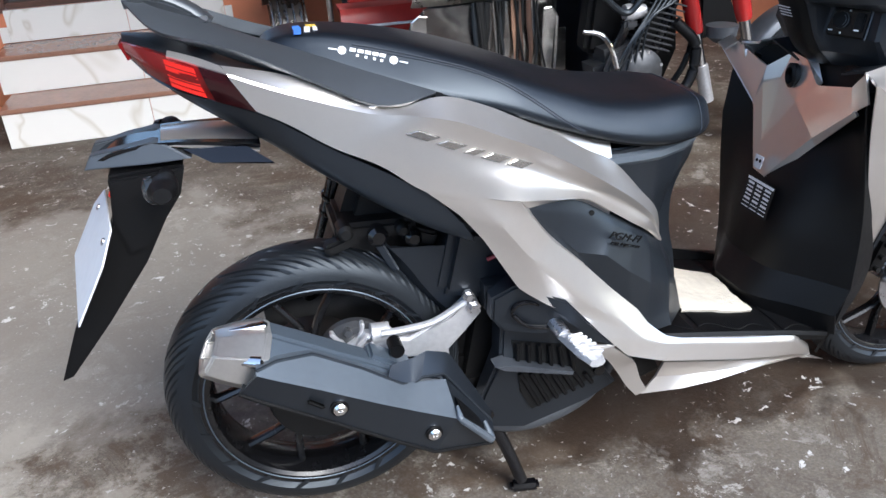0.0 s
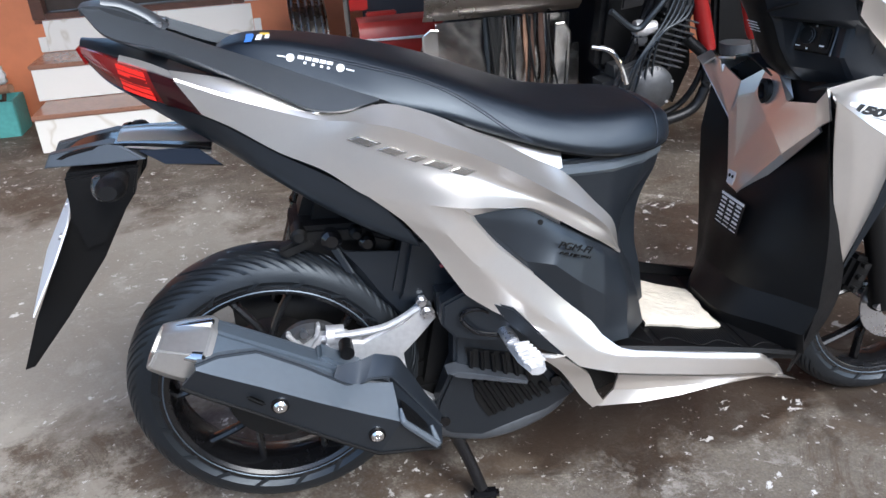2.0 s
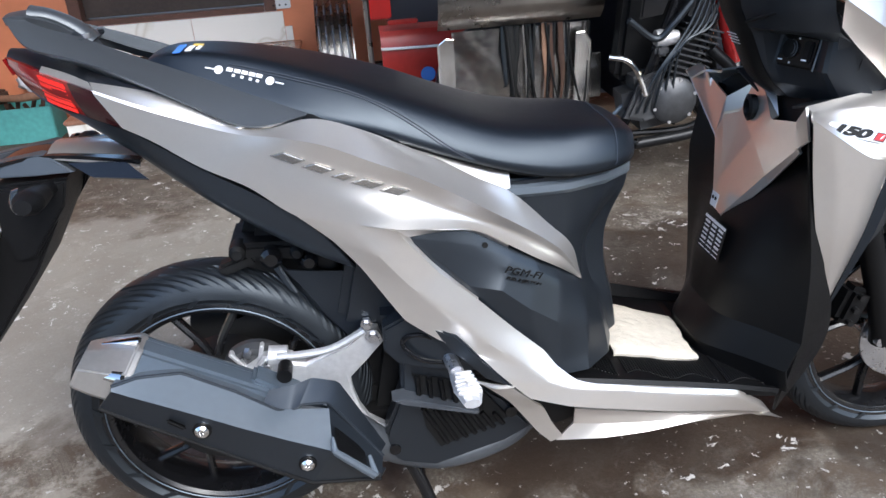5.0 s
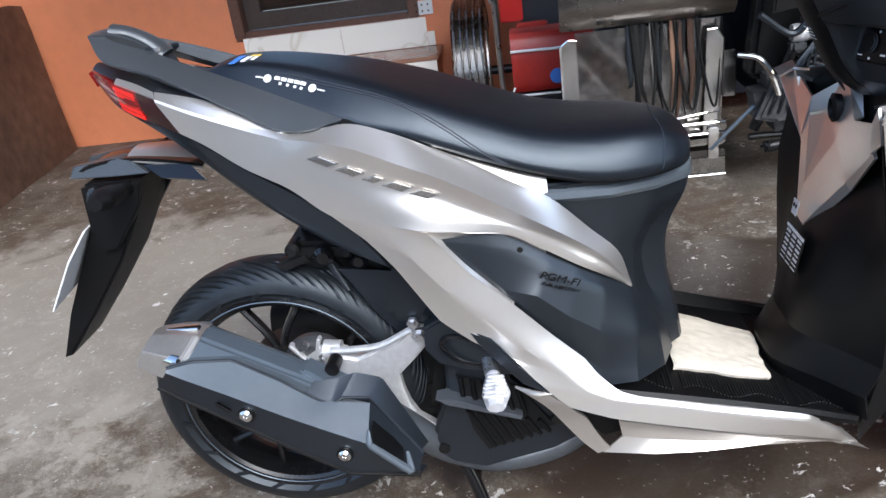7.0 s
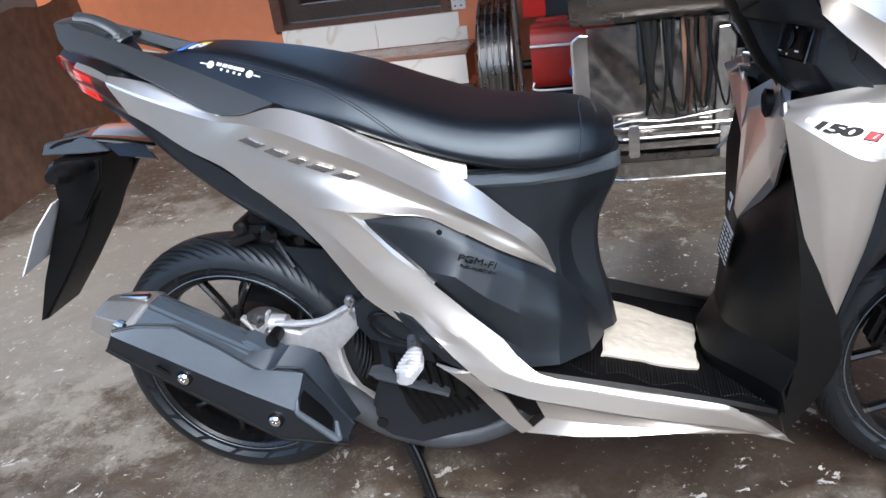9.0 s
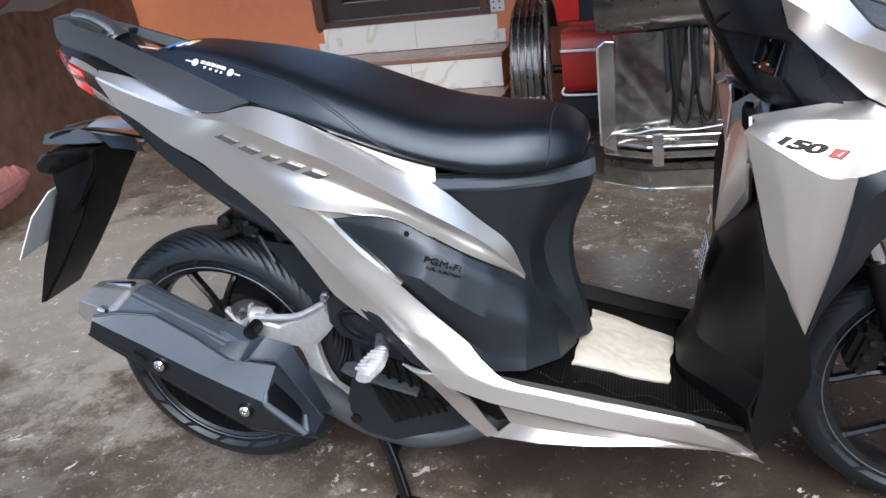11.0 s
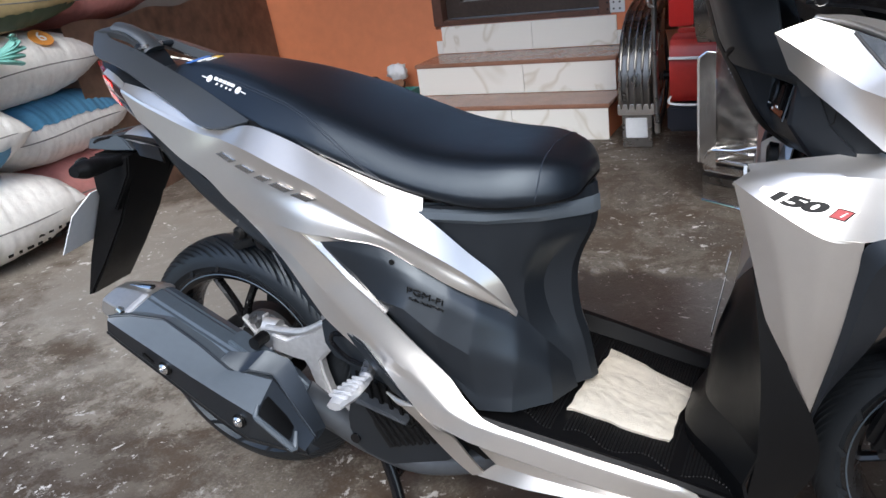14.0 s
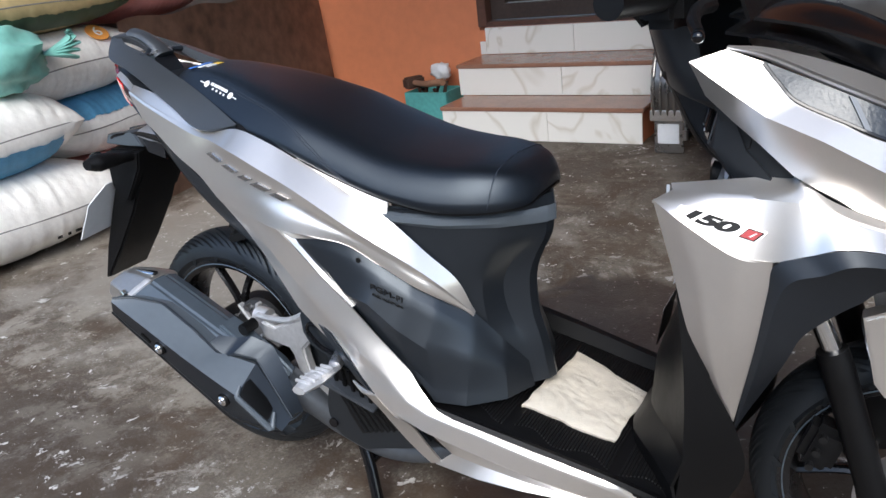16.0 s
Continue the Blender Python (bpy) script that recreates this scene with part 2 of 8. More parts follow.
    chips = mul(step(noise_tex(9.0, 13, 0.80, 0.5, 77.0), 0.56, 0.585), zone(-0.10, -1.10, 1.7, 0.95, 63.0, 1.60, 1.95))
    base = mixc(mul(chips, 0.62), base, (0.52, 0.49, 0.44))
    worn = mul(step(noise_tex(5.5, 13, 0.74, 0.15, 91.0), 0.50, 0.57), zone(-0.75, 0.00, 0.85, 0.50, 71.0, 1.45, 1.85))
    base = mixc(mul(worn, 0.55), base, (0.36, 0.328, 0.275))
    base = mixc(mul(zone(-0.55, -0.35, 0.50, 0.32, 57.0, 1.60, 1.80), 0.55), base, (0.050, 0.034, 0.022))
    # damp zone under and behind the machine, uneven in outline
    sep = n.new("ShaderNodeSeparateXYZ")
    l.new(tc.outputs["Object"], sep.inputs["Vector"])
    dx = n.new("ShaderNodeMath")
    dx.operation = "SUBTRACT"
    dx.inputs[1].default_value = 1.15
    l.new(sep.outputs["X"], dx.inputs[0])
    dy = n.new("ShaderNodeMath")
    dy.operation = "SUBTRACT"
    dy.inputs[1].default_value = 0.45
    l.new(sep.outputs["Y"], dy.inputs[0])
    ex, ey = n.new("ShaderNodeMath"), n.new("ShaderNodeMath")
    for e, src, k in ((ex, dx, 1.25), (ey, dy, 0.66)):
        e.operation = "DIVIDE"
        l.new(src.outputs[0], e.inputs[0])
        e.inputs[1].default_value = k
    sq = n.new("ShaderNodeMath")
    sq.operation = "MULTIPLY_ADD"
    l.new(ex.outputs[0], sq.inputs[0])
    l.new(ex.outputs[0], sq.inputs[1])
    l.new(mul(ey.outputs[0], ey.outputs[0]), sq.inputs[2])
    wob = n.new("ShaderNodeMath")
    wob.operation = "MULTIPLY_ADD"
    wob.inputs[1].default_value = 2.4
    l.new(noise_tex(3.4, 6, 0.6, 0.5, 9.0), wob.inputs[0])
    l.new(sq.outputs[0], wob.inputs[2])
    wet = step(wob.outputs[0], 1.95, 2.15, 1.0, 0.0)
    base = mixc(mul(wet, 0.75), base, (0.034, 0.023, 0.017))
    fleck = mul(step(noise_tex(24, 6, 0.66, 0.4, 3.0), 0.625, 0.645), step(noise_tex(2.4, 4, 0.55, 0.0, 13.0), 0.42, 0.54))
    base = mixc(fleck, base, (0.62, 0.60, 0.57))
    speck = step(noise_tex(75, 3, 0.55, 0.0, 21.0), 0.675, 0.70)
    base = mixc(mul(speck, 0.55), base, (0.55, 0.53, 0.50))
    l.new(base, b.inputs["Base Color"])
    rgh = n.new("ShaderNodeMath")
    rgh.operation = "MULTIPLY_ADD"
    rgh.inputs[1].default_value, rgh.inputs[2].default_value = -0.42, 0.72
    l.new(wet, rgh.inputs[0])
    l.new(rgh.outputs[0], b.inputs["Roughness"])
    bp = n.new("ShaderNodeBump")
    bp.inputs["Strength"].default_value, bp.inputs["Distance"].default_value = 0.35, 0.004
    l.new(noise_tex(55, 8, 0.7), bp.inputs["Height"])
    l.new(bp.outputs["Normal"], b.inputs["Normal"])
    return m


CONCRETE = stained_concrete("stained_yard_concrete")


# ---------- mesh helpers ----------
def cr(pts, n):
    """n points along a Catmull-Rom curve through pts, even in the control points."""
    pts = [Vector(p) for p in pts]
    if len(pts) == 1:
        return [pts[0].copy() for _ in range(n)]
    ext = [pts[0] * 2 - pts[1], *pts, pts[-1] * 2 - pts[-2]]
    out = []
    for k in range(n):
        u = k / (n - 1) * (len(pts) - 1)
        i = min(int(u), len(pts) - 2)
        f = u - i
        a, b, c, d = ext[i], ext[i + 1], ext[i + 2], ext[i + 3]
        out.append(0.5 * (2 * b + (c - a) * f + (2 * a - 5 * b + 4 * c - d) * f * f + (3 * b - a - 3 * c + d) * f ** 3))
    return out


def polyline(pts, n):
    """n points along straight pieces between pts, even in the control points."""
    pts = [Vector(p) for p in pts]
    out = []
    for k in range(n):
        u = k / (n - 1) * (len(pts) - 1)
        i = min(int(u), len(pts) - 2)
        out.append(pts[i].lerp(pts[i + 1], u - i))
    return out


def grid(bm, rows, wrap=False):
    vs = [[bm.verts.new(p) for p in row] for row in rows]
    for a, b in zip(vs, vs[1:]):
        m = len(a)
        for j in range(m if wrap else m - 1):
            q = [a[j], a[(j + 1) % m], b[(j + 1) % m], b[j]]
            q = [v for i, v in enumerate(q) if v not in q[:i]]
            if len(q) > 2:
                bm.faces.new(q)
    return vs


def loft(rails, nu=32, nv=12, smooth=True, thick=0.003, along=True, bm=None):
    """A shell through the rails: each a curve; across them smooth or creased at each rail."""
    bm = bm or bmesh.new()
    rows = [(cr if along else polyline)(r, nu) for r in rails]
    cross = []
    for j in range(nu):
        col = [r[j] for r in rows]
        if smooth:
            cross.append(cr(col, nv))
        else:
            cross.append(polyline(col, (len(col) - 1) * max(nv // (len(col) - 1), 1) + 1))
    grid(bm, cross)
    bmesh.ops.remove_doubles(bm, verts=bm.verts, dist=0.0002)
    bmesh.ops.recalc_face_normals(bm, faces=bm.faces)
    if thick:
        bmesh.ops.solidify(bm, geom=bm.faces[:], thickness=thick)
    return bm


def tube(path, radii, seg=12, n=None, flat=1.0, up=(0, 0, 1), bm=None, straight=False):
    """A swept round bar with ends; flat squeezes it along up."""
    bm = bm or bmesh.new()
    n = n or max(len(path) * 4, 2)
    pts = (polyline if straight else cr)(path, n)
    if not isinstance(radii, (list, tuple)):
        radii = [radii] * 2
    rad = [p.x for p in polyline([(r, 0, 0) for r in radii], n)]
    rings = []
    for k, p in enumerate(pts):
        d = (pts[min(k + 1, n - 1)] - pts[max(k - 1, 0)]).normalized()
        ref = Vector(up)
        if abs(d.dot(ref)) > 0.97:
            ref = Vector((0, 1, 0)) if abs(d.y) < 0.9 else Vector((1, 0, 0))
        side = d.cross(ref).normalized()
        nrm = side.cross(d).normalized()
        rings.append([p + side * rad[k] * math.cos(a) + nrm * rad[k] * flat * math.sin(a) for a in
                      [2 * math.pi * i / seg for i in range(seg)]])
    vs = grid(bm, rings, wrap=True)
    bm.faces.new(vs[0][::-1])
    bm.faces.new(vs[-1])
    bmesh.ops.recalc_face_normals(bm, faces=bm.faces)
    return bm


def lathe(profile, centre, axis="Y", seg=64, bm=None):
    """Revolves (radius, along) pairs round an axis through centre; closed where the radius is 0 or the profile closes."""
    bm = bm or bmesh.new()
    rings = []
    for r, h in profile:
        ring = []
        for i in range(seg):
            a = 2 * math.pi * i / seg
            c, s = r * math.cos(a), r * math.sin(a)
            ring.append(Vector(centre) + Vector({"Y": (c, h, s), "X": (h, c, s), "Z": (c, s, h)}[axis]))
        rings.append(ring)
    vs = grid(bm, rings, wrap=True)
    if profile[0] != profile[-1]:
        for row in (vs[0], vs[-1]):
            bm.faces.new(row)
    bmesh.ops.remove_doubles(bm, verts=bm.verts, dist=0.0001)
    bmesh.ops.recalc_face_normals(bm, faces=bm.faces)
    return bm


def slab(outline, y0, y1, bevel=0.002, bm=None, top=None, plane="xz"):
    """A plate with the given outline in the side view, from y0 to y1; with a rounded rim."""
    bm = bm or bmesh.new()
    y0s = y0 if isinstance(y0, (list, tuple)) else [y0] * len(outline)
    y1s = y1 if isinstance(y1, (list, tuple)) else [y1] * len(outline)

    def at(p, h):
        return {"xz": (p[0], h, p[1]), "xy": (p[0], p[1], h), "yz": (h, p[0], p[1])}[plane]

    a = [bm.verts.new(at(p, h)) for p, h in zip(outline, y0s)]
    b = [bm.verts.new(at(p, h)) for p, h in zip(outline, y1s)]
    m = len(outline)
    fa, fb = bm.faces.new(a), bm.faces.new(b[::-1])
    for i in range(m):
        bm.faces.new([a[i], b[i], b[(i + 1) % m], a[(i + 1) % m]])
    bmesh.ops.recalc_face_normals(bm, faces=bm.faces)
    if bevel:
        rim = [e for e in bm.edges if e.is_valid and (e in fa.edges or e in fb.edges)]
        bmesh.ops.bevel(bm, geom=rim, offset=bevel, segments=2, affect="EDGES", clamp_overlap=True)
    return bm


def box(centre, size, bevel=0.003, turn=None, bm=None, segs=2):
    bm = bm or bmesh.new()
    m = Matrix.Translation(centre) @ (turn.to_4x4() if turn else Matrix()) @ Matrix.Diagonal((*size, 1))
    geo = bmesh.ops.create_cube(bm, size=1, matrix=m)
    if bevel:
        edges = list({e for v in geo["verts"] for e in v.link_edges})
        bmesh.ops.bevel(bm, geom=edges, offset=bevel, segments=segs, affect="EDGES", clamp_overlap=True)
    return bm


def rot(rx=0, ry=0, rz=0):
    return Euler((radians(rx), radians(ry), radians(rz))).to_matrix()


def mirrored(bm):
    """The same mesh on the other side of the machine."""
    out = bm.copy()
    for v in out.verts:
        v.co.y = 2 * axis_y(v.co.x) - v.co.y
    bmesh.ops.reverse_faces(out, faces=out.faces[:])
    return out


BASE = {}


def finish(name, bm, mat, sharp=35):
    for f in bm.faces:
        f.smooth = True
    lim = radians(sharp)
    for e in bm.edges:
        e.smooth = len(e.link_faces) == 2 and e.calc_face_angle(0) < lim
    lo = Vector([min(v.co[i] for v in bm.verts) for i in range(3)])
    hi = Vector([max(v.co[i] for v in bm.verts) for i in range(3)])
    mid = Vector(((lo.x + hi.x) / 2, (lo.y + hi.y) / 2, lo.z))
    bmesh.ops.translate(bm, vec=-mid, verts=bm.verts)
    me = bpy.data.meshes.new(name)
    bm.to_mesh(me)
    bm.free()
    me.materials.append(mat)
    ob = new(name, me)
    BASE[ob.name] = mid
    return ob, mid


def part(name, bm, mat, parent, label="", sharp=35):
    """One mesh object under a thing or under a part."""
    ob, mid = finish(name, bm, mat, sharp)
    ob.parent = parent
    ob.location = mid - BASE[parent.name]
    return tagged(ob, label)


def thing(name, bm, mat, label, category, group="", kind="", sharp=35):
    ob, mid = finish(name, bm, mat, sharp)
    ob.location = mid
    return tagged(ob, label, category, group, kind)


def holder(name, at, label, category, group="", kind=""):
    ob = new(name)
    ob.location = at
    ob.empty_display_size = 0.05
    BASE[ob.name] = Vector(at)
    return tagged(ob, label, category, group, kind)


def lettering(text, size, depth, m, bold=0.0, space=1.0):
    """Writing as a mesh, laid at the pose m."""
    cu = bpy.data.curves.new("writing", "FONT")
    cu.body, cu.size, cu.extrude, cu.align_x, cu.align_y = text, size, depth, "CENTER", "CENTER"
    cu.offset, cu.space_character = bold, space
    ob = new("writing", cu)
    me = bpy.data.meshes.new_from_object(ob.evaluated_get(bpy.context.evaluated_depsgraph_get()))
    bpy.data.objects.remove(ob)
    bm = bmesh.new()
    bm.from_mesh(me)
    bpy.data.meshes.remove(me)
    bmesh.ops.transform(bm, matrix=m, verts=bm.verts)
    return bm


def plane_pose(at, right, up):
    """A pose whose x runs along right and whose y along up."""
    x = Vector(right).normalized()
    z = x.cross(Vector(up)).normalized()
    y = z.cross(x)
    return Matrix.Translation(at) @ Matrix((x, y, z)).transposed().to_4x4()


# ---------- the yard ----------
def make_ground():
    bm = bmesh.new()
    bmesh.ops.create_grid(bm, x_segments=60, y_segments=60, size=30)
    for v in bm.verts:
        v.co.z = 0.0
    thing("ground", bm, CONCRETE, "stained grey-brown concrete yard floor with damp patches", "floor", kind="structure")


def make_walls():
    # orange house wall with a door opening: pieces round the hole
    bm = bmesh.new()
    y0, y1, top = WALL_Y, WALL_Y + 0.15, 2.90
    for x0, x1, z0, z1 in ((-2.55, DOOR_X0, 0, top), (DOOR_X1, 4.2, 0, top), (DOOR_X0, DOOR_X1, 2.55, top), (DOOR_X0, DOOR_X1, 0, 0.50)):
        box(((x0 + x1) / 2, (y0 + y1) / 2, (z0 + z1) / 2), (x1 - x0, y1 - y0, z1 - z0), 0, bm=bm)
    bmesh.ops.remove_doubles(bm, verts=bm.verts, dist=0.0005)
    thing("wall_north", bm, ORANGE, "terracotta orange painted plaster house wall", "wall", kind="structure")
    bm = box((-2.62, 1.5, 1.45), (0.12, 3.7, 2.90), 0)
    thing("wall_west", bm, CEIL, "grey plastered side wall behind the sacks", "wall", kind="structure")
    bm = box((4.26, 1.5, 1.45), (0.12, 3.7, 2.90), 0)
    thing("wall_east", bm, CEIL, "grey plastered side wall of the shelter", "wall", kind="structure")
    # unseen added wall; its height and distance limit the sky the flanks reflect
    bm = box((0.8, -6.0, 1.1), (18, 0.2, 2.2), 0)
    thing("wall_south", bm, CEIL, "plain grey wall added out of view across the yard", "wall", kind="structure")
    bm = box((1.325, 1.55, 2.95), (6.05, 3.7, 0.1), 0)
    thing("ceiling", bm, CEIL, "plain grey carport roof sheet", "ceiling", kind="structure")


def make_door():
    d = holder("door_1", (-0.55, WALL_Y, 0.52), "closed dark stained louvred wooden door", "door", kind="structure")
    bm = bmesh.new()
    for x in (DOOR_X0 + 0.03, DOOR_X1 - 0.03):
        box((x, WALL_Y + 0.05, 1.55), (0.06, 0.14, 2.06), 0.004, bm=bm)
    box(((DOOR_X0 + DOOR_X1) / 2, WALL_Y + 0.05, 0.535), (DOOR_X1 - DOOR_X0 - 0.125, 0.14, 0.03), 0.004, bm=bm)
    part("frame", bm, FRAME_WOOD, d, "brown wooden door frame")
    bm = bmesh.new()
    w = DOOR_X1 - DOOR_X0 - 0.13
    cx = (DOOR_X0 + DOOR_X1) / 2
    for z in (0.60, 1.5, 2.4):
        box((cx, WALL_Y + 0.06, z), (w, 0.045, 0.09), 0.004, bm=bm)
    for x in (cx - w / 2 + 0.05, cx + w / 2 - 0.05):
        box((x, WALL_Y + 0.06, 1.5), (0.095, 0.05, 1.75), 0.004, bm=bm)
    part("leaf", bm, DOOR_WOOD, d)
    bm = None
    slat0 = None
    for k in range(36):
        z = 0.662 + k * 0.022
        if slat0 is None:
            slat0 = part("slat", box((cx, WALL_Y + 0.075, z), (w - 0.19, 0.010, 0.030), 0.002, rot(35)), DOOR_WOOD, d)
        else:
            o = slat0.copy()
            scene.collection.objects.link(o)
            o.location.z = slat0.location.z + k * 0.022


def make_steps():
    st = holder("steps", (-0.44, 2.85, 0), "three white marble tiled steps with brown granite treads", "steps", kind="structure")
    rows = [(STEP1_Y, -1.0, 0.13, 0.0, 0.158, -0.37), (STEP2_Y, -1.04, 0.10, 0.181, 0.335, -0.40)]
    for k, (y, x0, x1, z0, z1, seam) in enumerate(rows):
        back = WALL_Y if k else WALL_Y
        part("core", box(((x0 + x1) / 2, (y + 0.012 + back) / 2, (z0 + z1) / 2), (x1 - x0 - 0.02, back - y - 0.016, z1 - z0), 0), ORANGE, st, "orange painted step side")
        yb = rows[1][0] if k == 0 else WALL_Y
        part("tread", box(((x0 + x1) / 2, (y - 0.012 + yb) / 2, z1 + 0.0115), (x1 - x0 + 0.02, yb - y + 0.010, 0.022), 0.005), TREAD, st, "polished reddish brown granite tread")
        for a, b in ((x0, seam - 0.0015), (seam + 0.0015, x1)):
            part("tile", box(((a + b) / 2, y + 0.004, (z0 + z1) / 2), (b - a, 0.012, z1 - z0 - 0.002), 0.0012), MARBLE, st)
    for a, b, z0, z1 in ((-1.06, -1.022, 0.36, 0.435), (0.032, 0.07, 0.36, 0.435), (-1.02, -0.455, 0.36, 0.515), (-0.452, 0.03, 0.36, 0.515)):
        part("tile", box(((a + b) / 2, WALL_Y - 0.006, (z0 + z1) / 2), (b - a, 0.012, z1 - z0), 0.0012), MARBLE, st)


def make_outlet():
    o = thing("wall_outlet", box((0.02, WALL_Y - 0.008, 0.565), (0.115, 0.016, 0.075), 0.004), OUTLET, "white plastic three gang wall outlet on the orange wall", "outlet")
    for k in range(3):
        for z in (0.548, 0.582):
            part("socket_hole", lathe([(0, -0.004), (0.005, -0.004), (0.005, 0.0), (0, 0.0)], (-0.013 + k * 0.033, WALL_Y - 0.0175, z), seg=10), DECAL_BLACK, o)


WALL_Y, DOOR_X0, DOOR_X1 = 3.20, -1.06, 0.0
STEP1_Y, STEP2_Y = 2.57, 2.86
make_ground()
make_walls()
make_door()
make_steps()
make_outlet()


# leaning board and sacks at the side of the yard
def make_board():
    bm = bmesh.new()
    n = 24
    rows = []
    for k in range(n + 1):
        u = k / n
        y = 1.35 + 1.80 * u
        x = -1.90 - 0.28 * u
        rows.append([(x + 0.004 * math.sin(9 * u + j) - 0.06 * j / 6, y, 0.86 * j / 6 + (0.012 * math.sin(23 * u) if j == 6 else 0)) for j in range(7)])
    grid(bm, [[Vector(p) for p in r] for r in rows])
    bmesh.ops.solidify(bm, geom=bm.faces[:], thickness=0.025)
    thing("leaning_board", bm, CONCRETE_BLOCK, "weathered dark brown board leaning along the yard edge", "board")


make_board()


def sack(at, size, turn=0.0, tilt=0.0, seed=0):
    """A stuffed pillow-shaped woven sack with pinched seams; at is the middle of its underside."""
    bm = bmesh.new()
    nx, ny = 48, 96
    for side in (1, -1):
        rows = []
        for i in range(nx + 1):
            u = 2 * i / nx - 1
            row = []
            for j in range(ny + 1):
                v = 2 * j / ny - 1
                ex, ey = 1 - abs(u) ** 2.5, 1 - abs(v) ** 2.6
                h = (max(ex, 0) ** 0.5) * (max(ey, 0) ** 0.55)
                fold = abs(v) ** 5
                pleat = noise.noise((v * 11 + seed * 3.1, u * 1.3, seed)) + 0.5 * noise.noise((v * 24 + seed, u * 2.0, seed + 7))
                tuck = noise.noise((u * 9 + seed * 1.7, v * 1.3, seed + 3))
                wr = 0.085 * pleat * abs(u) ** 2.2 + 0.075 * tuck * abs(v) ** 3 + 0.05 * noise.noise((u * 2.2, v * 3.0, seed * 2.3)) + 0.012 * noise.noise((u * 14, v * 20, seed))
                x = u * size[0] / 2 * (1 - 0.16 * abs(v) ** 4)
                y = v * size[1] / 2 * (1 - 0.05 * abs(u) ** 2)
                z = size[2] / 2 + side * (size[2] / 2) * (h + wr * min(h * 3, 1)) * (1.0 if side > 0 else 0.97)
                row.append(Vector((x, y, max(z, 0.0))))
            rows.append(row)
        grid(bm, rows)
    bmesh.ops.remove_doubles(bm, verts=bm.verts, dist=0.001)
    bmesh.ops.recalc_face_normals(bm, faces=bm.faces)
    m = pose(*at, tilt, 0, turn)
    bmesh.ops.transform(bm, matrix=m, verts=bm.verts)
    return bm


def band(bm_src, keep, lift=0.004):
    """The faces of a sack for which keep(point) holds, lifted a little: a printed panel."""
    out = bm_src.copy()
    bad = [f for f in out.faces if not keep(f.calc_center_median())]
    bmesh.ops.delete(out, geom=bad, context="FACES")
    mid = sum((v.co for v in bm_src.verts), Vector()) / len(bm_src.verts)
    for v in out.verts:
        away = v.co - mid
        v.co += Vector((away.x, 0.3 * away.y, 1.6 * away.z)).normalized() * lift
    return out


def seam_cord(path, parent):
    return part("seam", tube(path, 0.0036, 6, n=60), SEAM, parent, "grey stitched sack seam")


